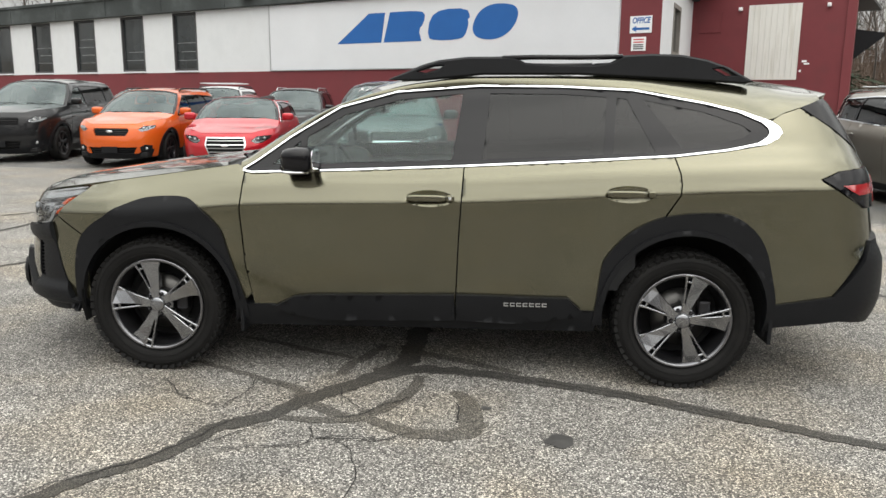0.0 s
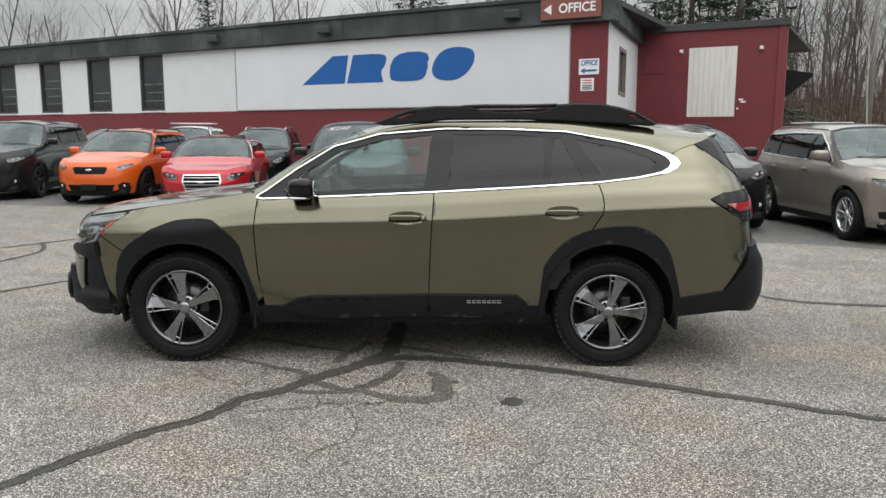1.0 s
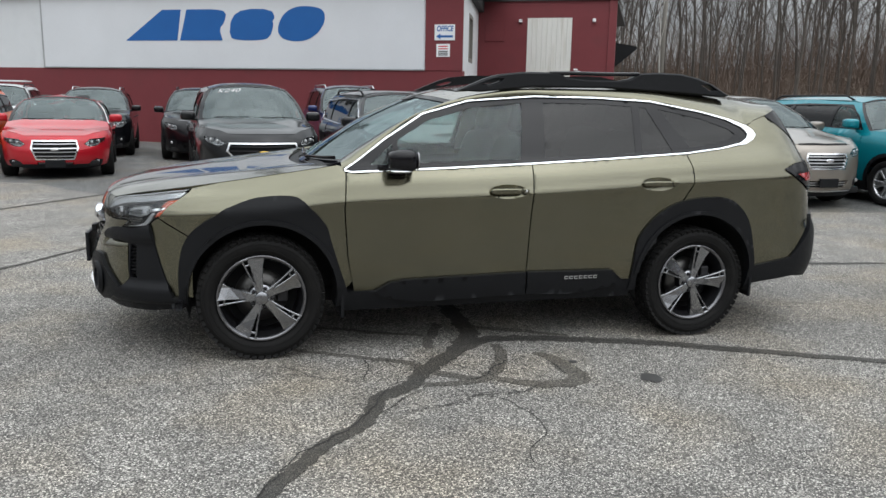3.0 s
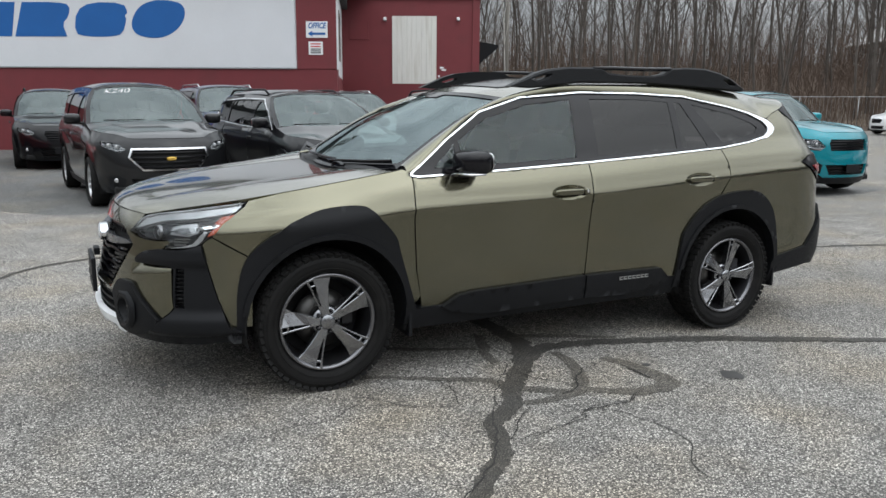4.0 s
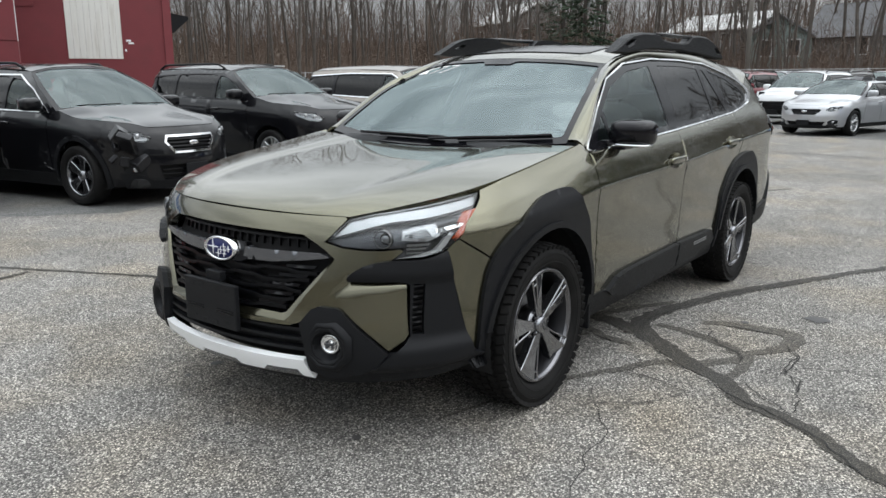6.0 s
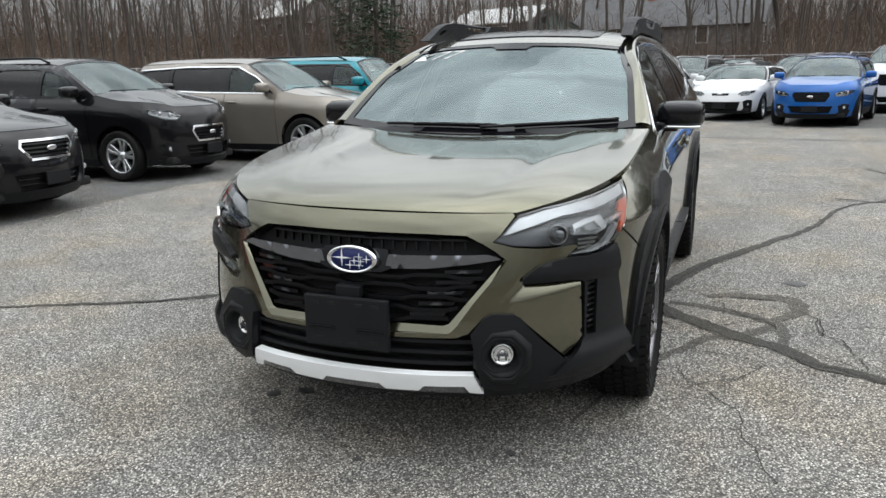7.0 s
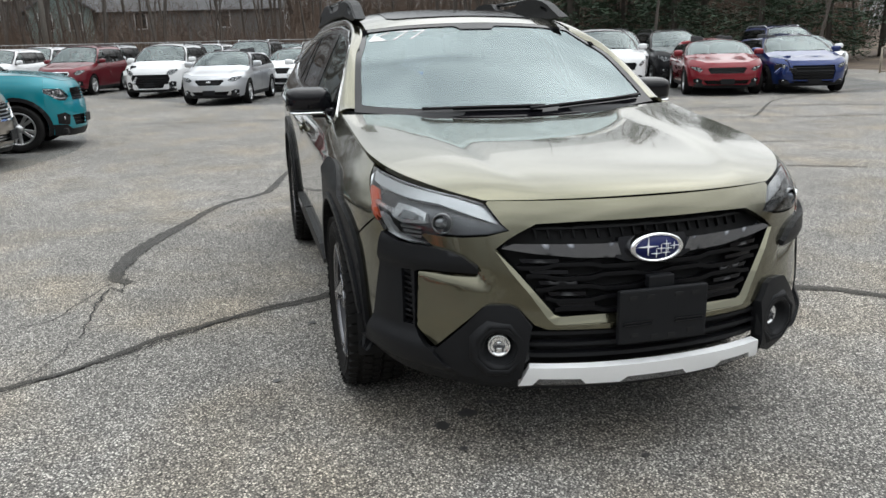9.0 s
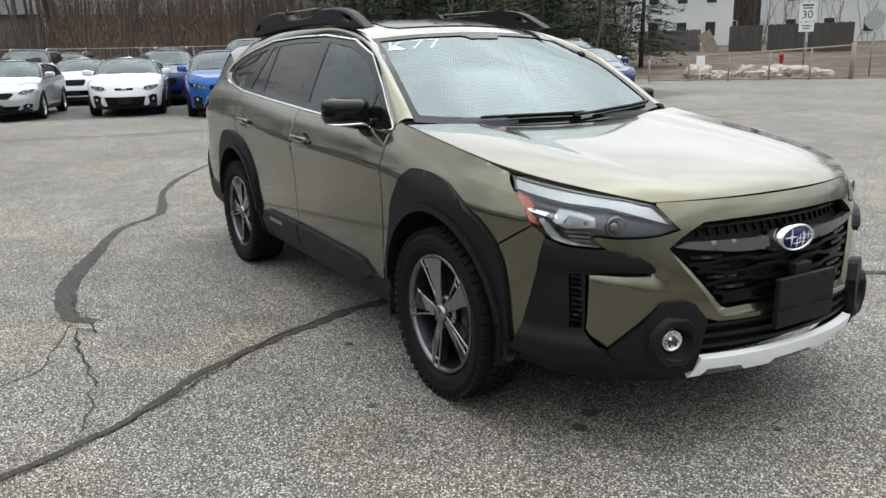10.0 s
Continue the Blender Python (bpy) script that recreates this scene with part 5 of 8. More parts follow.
for poly, u0, w in blk:
    part("blue_block", plate(FW, lean(poly, u0, w), 0.052, 0.058, 0), BLUE, mark)



def on_front(u, v, d):
    """A pose flat on the front wall, facing out of it."""
    x = -D
    m = Matrix(((*x[:],), (0, 0, 1), (*N[:],))).transposed().to_4x4()
    return Matrix.Translation(C + D * u + N * d + Vector((0, 0, v))) @ m


office = thing("office_sign", "white sign with blue word and arrow on the red pier", "sign")
part("sign_plate", plate(FW, rect(0.24, 3.18, 0.84, 3.62), 0.032, 0.05, 0.004), SIGNWHITE, office)
letters("OFFICE", 0.21, on_front(0.54, 3.50, 0.052), BLUE, office, "lettering", 0.25, 0.72, 0.006)
part("arrow", plate(FW, [(0.79, 3.29), (0.66, 3.37), (0.66, 3.32), (0.30, 3.32), (0.30, 3.26), (0.66, 3.26), (0.66, 3.21)], 0.05, 0.055), BLUE, office)
note = thing("notice_sign", "small white notice with red heading on the red pier", "sign")
part("sign_plate", plate(FW, rect(0.38, 2.72, 0.78, 3.08), 0.032, 0.045, 0.004), SIGNWHITE, note)
for k, (v, m) in enumerate(((3.0, SIGNRED), (2.93, SIGNRED), (2.86, ROOFMEMB), (2.81, ROOFMEMB), (2.76, ROOFMEMB))):
    part("text_bar", plate(FW, rect(0.44, v, 0.72, v + 0.03), 0.045, 0.048), m, note)
brown = thing("fascia_sign", "brown metal sign with white word and arrow on the fascia", "sign")
part("sign_plate", plate(FW, rect(0.15, 4.74, 1.95, 5.30), 0.23, 0.30, 0.006), BROWNSIGN, brown)
letters("OFFICE", 0.36, on_front(0.85, 5.02, 0.304), SIGNWHITE, brown, "lettering", 0.0, 0.95, 0.008)
part("arrow", plate(FW, [(1.86, 5.02), (1.62, 5.16), (1.62, 4.88)], 0.30, 0.305), SIGNWHITE, brown)
# end wall
E1 = Vector((6.87, 27.1, 0))
A1 = (E1 - C).normalized()
N1 = Vector((A1.y, -A1.x, 0))
FE = face(C, A1, N1)
ln1 = (E1 - C).length
part("end_wall", plate(FE, rect(0.14, 2.2, ln1, 4.66), -0.25, 0.0, 0, [rect(2.0, 2.75, 3.3, 4.1)]), WHITEWALL, hall)
part("end_dado", plate(FE, rect(0.14, 0, ln1, 2.2), -0.25, 0.01, 0), REDWALL, hall)
part("end_fascia", plate(FE, rect(0.16, 4.62, ln1 + 0.05, 5.36), -0.3, 0.2, 0.02), FASCIA, hall)
ew = part("window", plate(FE, rect(1.95, 2.7, 3.35, 4.15), -0.1, 0.02, 0, [rect(2.07, 2.82, 3.23, 4.03)]), POLE, hall, "brown wooden window frame")
part("pane", plate(FE, rect(2.0, 2.75, 3.3, 4.1), -0.12, -0.08), DARKPANE, ew)
part("roof", [plate(lambda u, v, d: np.stack([C.x + u * D.x - v * N.x, C.y + u * D.y - v * N.y, 5.3 + d], -1), rect(-0.1, 0.1, 46, 18), -0.15, 0.0)], ROOFMEMB, hall)
lampx = part("area_lamp", [tube([tuple(C + Vector((0.1, -0.1, 4.9))), tuple(C + Vector((0.3, -0.5, 5.25))), tuple(C + Vector((0.6, -0.7, 5.3))), tuple(C + Vector((0.85, -0.75, 5.2)))], 0.03, 8)], GALV, hall, "curved metal yard-lamp arm")
part("lamp_head", moved(lathe([(0.0, 0.2), (0.09, 0.2), (0.1, 0.05), (0.2, -0.05), (0.2, -0.1), (0.0, -0.1)], 20), Matrix.Translation(C + Vector((0.9, -0.76, 5.12)))), GALV, lampx)
# red annex
annex = thing("red_annex", "dark red painted block annex with boarded white opening", "building", None, "", "structure")
R0 = Vector((6.75, 27.05, 0))
FR = face(R0, -D, N)
LR = 4.95
part("wall", plate(FR, rect(0, 0, LR, 5.02), -0.25, 0.0, 0, [rect(1.88, 2.1, 3.44, 4.42)]), REDWALL, annex)
part("parapet", plate(FR, rect(-0.1, 4.98, LR + 0.08, 5.2), -0.3, 0.08, 0.01), ROOFMEMB, annex)
FS = face(R0 - D * LR, Vector((0.309, 0.951, 0)), Vector((0.951, -0.309, 0)))
part("wall", plate(FS, rect(0.0, 0, 9, 5.02), -0.25, 0.0), REDWALL, annex)
part("roof", plate(lambda u, v, d: np.stack([R0.x - u * D.x - v * N.x, R0.y - u * D.y - v * N.y, 5.05 + d], -1), rect(0, 0.1, LR, 9), -0.1, 0.0), ROOFMEMB, annex)
brd = part("boarded_opening", plate(FR, rect(1.84, 2.06, 3.48, 4.47), -0.06, 0.012, 0, [rect(1.87, 2.09, 3.45, 4.41)]), REDWALL, annex)
for k in range(9):
    part("board", plate(FR, rect(1.875 + 0.1745 * k, 2.09, 2.045 + 0.1745 * k, 4.41), -0.05, 0.012 + 0.003 * (k % 2), 0.005), WOODWHITE, brd)
part("vent", plate(FR, rect(0.35, 3.6, 1.05, 4.25), 0.0, 0.03, 0.01), REDWALL, annex)
for u in (1.58, 4.15):
    part("wall_lamp", [plate(FR, rect(u, 4.25, u + 0.10, 4.36), 0.0, 0.16, 0.02)], SIGNWHITE, annex)
part("paint_scar", [plate(FR, rect(3.56, 2.62, 3.70, 2.68), 0.0, 0.003), plate(FR, rect(3.62, 2.55, 3.78, 2.60), 0.0, 0.003), plate(FR, rect(3.50, 2.32, 3.56, 2.39), 0.0, 0.003)], SIGNWHITE, annex)
part("side_canopy", (np.array([FS(np.array([u]), np.array([v]), np.array([d]))[0] for u, v, d in ((1.4, 3.7, 0), (4, 3.7, 0), (4, 3.55, 1.0), (1.4, 3.55, 1.0), (1.4, 2.6, 0.0), (4, 2.6, 0), (1.4, 3.45, 1.0), (4, 3.45, 1.0))]),
                     [(0, 1, 2, 3), (3, 2, 7, 6), (0, 3, 6, 4), (1, 5, 7, 2), (4, 6, 7, 5)], [False] * 5), CLAD, annex, "dark sloping side canopy")

# ---- the olive wagon ----
HS = Shape(
    pch((0.22, 0.845), (0.30, 0.875), (0.40, 0.893), (0.55, 0.903), (0.70, 0.908), (0.80, 0.912), (0.88, 0.918), (0.912, 0.9225), (0.922, 0.9205), (0.95, 0.909), (1.0, 0.892), (1.05, 0.868), (1.08, 0.848), (1.12, 0.822), (1.20, 0.785), (1.30, 0.735),
        (1.40, 0.683), (1.47, 0.640), (1.51, 0.605), (1.54, 0.555)),
    pch((-0.9, -0.16), (-0.4, -0.14), (0, -0.105), (0.5, -0.035), (1.6, 0), (2.67, 0.06), (3.4, 0.09), (3.9, 0.10)),
    pch((0.22, -0.89), (0.27, -0.955), (0.32, -0.985), (0.38, -0.998), (0.48, -0.997), (0.6, -0.978), (0.75, -0.945), (0.83, -0.920), (0.89, -0.885), (0.95, -0.82), (1.05, -0.66)),
    pch((0.25, 3.78), (0.32, 3.85), (0.45, 3.89), (0.62, 3.88), (0.72, 3.83), (0.9, 3.79), (1.05, 3.76), (1.15, 3.71), (1.2, 3.69), (1.32, 3.62), (1.45, 3.53), (1.53, 3.46)),
    0.1, 2.95, 0.90, 3.6, 2.1, 7.0, 2.4, 0.6, 0.95)
wagon = thing("station_wagon", "olive green metallic wagon with black cladding and roof rails", "station wagon", Matrix.Translation((-1.6, 4.70 - 0.9, 0)) @ Matrix.Rotation(0.0075, 4, "X") @ Matrix.Translation((0, 0.9, 0)))
F_ = HS.front
FRONT, UP = (-1, 0, 0.2), (0, 0, 1)
fy, fx, rx = HS.fy, HS.fx, HS.rx


def both(pts):
    """A symmetric outline round the nose from its right half, given as ('y' or 'x', value, z), starting and ending on the middle."""
    r = [fy(v, z) if k == "y" else fx(v, z) for k, v, z in pts]
    return r + [(-a, z) for a, z in r[::-1] if abs(a) > 1e-6]


def half_(pts, s):
    return [(s * (fy(v, z) if k == "y" else fx(v, z))[0], z) for k, v, z in pts]


zhl = pch((-0.775, 0.887), (-0.74, 0.898), (-0.69, 0.911), (-0.62, 0.926), (-0.5, 0.946), (-0.37, 0.966), (-0.2, 0.991), (0, 1.019), (0.2, 1.048), (0.40, 1.078))
lampR = [("y", 0.468, 0.800), ("y", 0.53, 0.783), ("y", 0.60, 0.776), ("y", 0.66, 0.776), ("y", 0.708, 0.781), ("y", 0.722, 0.774), ("y", 0.688, 0.739), ("y", 0.742, 0.741), ("x", -0.642, 0.748), ("x", -0.58, 0.768), ("x", -0.545, 0.800), ("x", -0.49, 0.855), ("x", -0.362, 0.955), ("x", -0.5, 0.938), ("x", -0.60, 0.922), ("y", 0.67, 0.912), ("y", 0.60, 0.899), ("y", 0.525, 0.879)]
grl = [("y", 0.0, 0.820), ("y", 0.25, 0.820), ("y", 0.378, 0.816), ("y", 0.434, 0.788), ("y", 0.470, 0.765), ("y", 0.500, 0.738), ("y", 0.446, 0.668), ("y", 0.394, 0.602), ("y", 0.338, 0.530), ("y", 0.318, 0.523), ("y", 0.0, 0.525)]
grlo = [("y", 0.0, 0.822), ("y", 0.25, 0.822), ("y", 0.379, 0.818), ("y", 0.436, 0.790), ("y", 0.473, 0.767), ("y", 0.510, 0.737), ("y", 0.466, 0.668), ("y", 0.416, 0.602), ("y", 0.362, 0.520), ("y", 0.340, 0.500), ("y", 0.0, 0.498)]
bump = [("y", 0.0, 0.885), ("y", 0.3, 0.885), ("y", 0.512, 0.885), ("y", 0.520, 0.877), ("y", 0.462, 0.797), ("y", 0.53, 0.778), ("y", 0.60, 0.771), ("y", 0.66, 0.771), ("y", 0.706, 0.776), ("y", 0.715, 0.770), ("y", 0.682, 0.735), ("y", 0.64, 0.727), ("y", 0.60, 0.712), ("y", 0.572, 0.690), ("y", 0.556, 0.672), ("y", 0.566, 0.663), ("y", 0.70, 0.668), ("y", 0.728, 0.660),
        ("y", 0.738, 0.462), ("y", 0.728, 0.440), ("y", 0.688, 0.399), ("y", 0.62, 0.483), ("y", 0.556, 0.550), ("y", 0.540, 0.558), ("y", 0.475, 0.560), ("y", 0.445, 0.550), ("y", 0.402, 0.500), ("y", 0.36, 0.485), ("y", 0.0, 0.482)]


def smoothstep(a, b, v):
    t = np.clip((v - a) / (b - a), 0, 1)
    return t * t * (3 - 2 * t)


def raised(fn, field):
    """The skin fn lifted along its normal by field(places)."""
    def g(P):
        e = 1e-3
        n = np.cross(fn(P + (e, 0)) - fn(P - (e, 0)), fn(P + (0, e)) - fn(P - (0, e)))
        n /= np.linalg.norm(n, axis=1)[:, None] + 1e-12
        n *= np.where(n[:, 0] > 0.02, -1, 1)[:, None]
        p = fn(P)
        return p + n * field(p)[:, None]
    return g


def fascia_field(p):
    """Under the black finger the painted panel is set back and slopes out to a crease."""
    y, z = np.abs(p[:, 1]), p[:, 2]
    crease = 0.607 + (y - 0.515) * 0.18
    into = np.clip((z - crease) / np.maximum(0.668 - crease, 0.01), 0, 1)
    return -0.020 * into * smoothstep(-0.004, 0.010, y - (0.515 + (z - 0.607) * 0.75)) * (z < 0.69)


def corner_field(p):
    """Relief of the black bumper corner: a brow above, a hollow beside the vent, a lip below."""
    y, z = np.abs(p[:, 1]), p[:, 2]
    brow = smoothstep(0.645, 0.690, z) * (1 - 0.6 * smoothstep(0.735, 0.775, z))
    lip = (1 - smoothstep(0.395, 0.455, z)) * smoothstep(0.305, 0.350, z) * smoothstep(0.58, 0.66, y)
    return 0.010 + 0.013 * brow + 0.022 * lip - 0.005 * (1 - brow) * (1 - lip)


part("front_bumper", patch(both(bump), raised(F_, fascia_field), 0.017, [both(grlo)], 0.0, 0.03, FRONT), OLIVE, wagon)
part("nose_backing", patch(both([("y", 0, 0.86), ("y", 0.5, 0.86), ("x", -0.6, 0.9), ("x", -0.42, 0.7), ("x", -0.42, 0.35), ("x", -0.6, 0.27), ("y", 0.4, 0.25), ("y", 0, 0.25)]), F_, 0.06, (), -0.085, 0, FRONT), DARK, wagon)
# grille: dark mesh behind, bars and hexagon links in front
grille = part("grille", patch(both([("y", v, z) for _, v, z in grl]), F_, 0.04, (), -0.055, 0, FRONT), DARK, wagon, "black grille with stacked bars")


def gedge(z):
    return float(np.interp(z, [0.523, 0.530, 0.602, 0.668, 0.738, 0.765, 0.788, 0.816], [0.318, 0.338, 0.394, 0.446, 0.500, 0.470, 0.434, 0.378]))


def zig(y, k):
    """A flattened wave: long level runs joined by short slopes."""
    return max(-1.0, min(1.0, 2.2 * math.cos(2 * math.pi * (abs(y) / 0.30 + 0.5 * k + 0.1))))


def rim_band(outer, inner, depth):
    """A sloping band between two outlines of the nose, the inner one set back."""
    a, b = F_(np.array(both(outer))), F_(np.array(both(inner)))
    b[:, 0] += depth
    n = len(a)
    return np.concatenate([a, b]), [(i, (i + 1) % n, n + (i + 1) % n, n + i) for i in range(n)], [False] * n


part("grille_trim", rim_band(grlo, grl, 0.011), OLIVE, grille, "olive sloping rim of the grille")
wall_ = rim_band(grl, grl, 0.055)
part("grille_wall", (wall_[0] + np.array((0.011, 0, 0)) * (np.arange(len(wall_[0])) < len(wall_[0]) // 2)[:, None], wall_[1], wall_[2]), GRILLE, grille)
# crossbars that flare into long hexagons, with closed hexagon plates towards the edges
for k, z in enumerate((0.545, 0.580, 0.615, 0.650, 0.685)):
    e = gedge(z) - 0.012
    ys = np.linspace(0, e, 45)
    wave = lambda y: 0.0048 * zig(y, k)
    strip_ = [("y", float(y), z + wave(y) + 0.0065) for y in ys] + [("y", float(y), z + wave(y) - 0.0065) for y in ys[::-1]]
    part("grille_bar", patch(both(strip_), F_, (0.025, 0.010), (), -0.012, 0.035, FRONT), GRILLE, grille)
    for s in (-1, 1):
        yo = e - 0.016
        part("grille_plate", patch(half_([("y", yo - 0.115, z + 0.010), ("y", yo, z + 0.012), ("y", yo + 0.010, z + 0.024), ("y", yo - 0.115, z + 0.022)], s), F_, 0.03, (), -0.018, 0.012, FRONT), GLOSSBLACK, grille)
part("grille_bar", patch(both([("y", 0, 0.811), ("y", 0.37, 0.809), ("y", 0.39, 0.801), ("y", 0, 0.802)]), F_, (0.05, 0.01), (), -0.030, 0.03, FRONT), GRILLE, grille)
for i in range(-9, 10):
    y = i * 0.042
    part("grille_tooth", patch([fy(y - 0.004, 0.772), fy(y + 0.004, 0.772), fy(y + 0.010, 0.806), fy(y + 0.002, 0.806)], F_, 0.03, (), -0.042, 0.012, FRONT), GRILLE, grille)
WING = surface("smoked_trim", (0.17, 0.175, 0.19), 0.26, 0.8, 0.05, 4, 60)
part("grille_panel", patch(both([("y", 0, 0.772), ("y", 0.118, 0.768), ("y", 0.135, 0.706), ("y", 0.10, 0.692), ("y", 0, 0.690)]), F_, 0.03, (), -0.006, 0.03, FRONT), GLOSSBLACK, grille)
for s in (-1, 1):
    part("grille_wing", patch(half_([("y", 0.128, 0.750), ("y", 0.30, 0.754), ("y", 0.455, 0.757), ("y", 0.490, 0.738), ("y", 0.40, 0.724), ("y", 0.26, 0.708), ("y", 0.112, 0.702)], s), raised(F_, lambda p: 0.016 * np.clip((p[:, 2] - 0.70) / 0.05, 0, 1)), 0.02, (), -0.010, 0.04, FRONT), WING, grille, "smoked dark chrome wing bar")
bz = float(HS.xf(0.732))
bd = part("badge", moved(lathe([(0, 0.016), (0.80, 0.016), (0.86, 0.020), (0.94, 0.022), (1.0, 0.012), (1.0, -0.02)], 40), Matrix.Translation((bz - 0.002, 0, 0.732)) @ Matrix.Rotation(radians(-90), 4, "Y") @ Matrix.Diagonal((0.048, 0.095, 1, 1))), CHROME, wagon, "oval chrome-rimmed badge")
part("badge_field", moved(lathe([(0, 0.019), (0.80, 0.018), (0.80, 0.010)], 40), Matrix.Translation((bz - 0.002, 0, 0.732)) @ Matrix.Rotation(radians(-90), 4, "Y") @ Matrix.Diagonal((0.048, 0.095, 1, 1))), BADGEBLUE, bd, "blue enamel")
def spark(y, z, r):
    """A four-pointed star of thin tapering rays."""
    pts = [(r * (1.0 if i % 2 == 0 else 0.13) * (1.25 if i % 4 == 0 else 1.0) * math.cos(i * math.pi / 4), r * (1.0 if i % 2 == 0 else 0.13) * math.sin(i * math.pi / 4)) for i in range(8)]
    return prism(pts, lambda u, v, d: np.stack([bz - 0.020 - d, y + u, z + v], -1), 0.0, 0.004)


for y, z, s in ((0.034, 0.737, 0.030), (-0.012, 0.729, 0.014), (-0.030, 0.743, 0.013), (-0.036, 0.728, 0.013), (-0.058, 0.736, 0.013), (0.004, 0.713, 0.015), (-0.030, 0.714, 0.013)):
    part("badge_spark", spark(y, z, s), SILVERPAINT, bd)
# number plate bracket
pb = part("plate_bracket", [box((-1.018, 0, 0.526), (0.022, 0.312, 0.178), 0.006), box((-0.992, 0, 0.63), (0.03, 0.09, 0.04), 0.005)], CLAD, wagon, "empty black plate bracket")
for y, z in ((-0.11, 0.59), (0.11, 0.59), (-0.05, 0.59), (0.05, 0.59), (-0.1, 0.465), (0.1, 0.465), (-0.03, 0.455), (0.03, 0.455)):
    part("slot", box((-1.0285, y, z), (0.004, 0.026, 0.014), 0.001), DARK, pb)
for z in (0.50, 0.51):
    for y in (-0.09, 0.09):
        part("rib", box((-1.030, y, z), (0.006, 0.10, 0.004), 0.001), GLOSSBLACK, pb)
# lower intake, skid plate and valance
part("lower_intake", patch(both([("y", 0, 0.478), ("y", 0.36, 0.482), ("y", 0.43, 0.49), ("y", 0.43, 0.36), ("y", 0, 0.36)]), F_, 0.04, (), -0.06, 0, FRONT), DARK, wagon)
for z in (0.392, 0.430, 0.468):
    part("intake_slat", patch(both([("y", 0, z + 0.007), ("y", 0.425, z + 0.007), ("y", 0.425, z - 0.006), ("y", 0, z - 0.006)]), F_, (0.05, 0.01), (), -0.012, 0.03, FRONT), CLAD, wagon)
skid = part("skid_plate", patch(both([("y", 0, 0.362), ("y", 0.418, 0.362), ("y", 0.442, 0.292), ("y", 0.40, 0.298), ("y", 0.385, 0.322), ("y", 0.255, 0.320), ("y", 0.235, 0.302), ("y", 0.12, 0.300), ("y", 0.10, 0.318), ("y", 0.0, 0.318)]), F_, 0.025, (), 0.018, 0.03, FRONT), SILVERPAINT, wagon, "satin silver skid plate")
part("skid_edge", patch(both([("y", 0, 0.318), ("y", 0.35, 0.320), ("y", 0.42, 0.303), ("y", 0.41, 0.287), ("y", 0, 0.284)]), F_, 0.03, (), 0.008, 0.03, FRONT), ALLOY, skid)
part("front_valance", patch(both([("y", 0, 0.30), ("y", 0.44, 0.302), ("y", 0.60, 0.34), ("x", -0.60, 0.36), ("x", -0.42, 0.345), ("x", -0.42, 0.29), ("x", -0.6, 0.265), ("y", 0.45, 0.245), ("y", 0, 0.24)]), F_, 0.04, (), -0.004, 0.05, FRONT), CLAD, wagon)
VENT = [("y", 0.742, 0.645), ("x", -0.71, 0.645), ("x", -0.70, 0.47), ("y", 0.742, 0.47)]
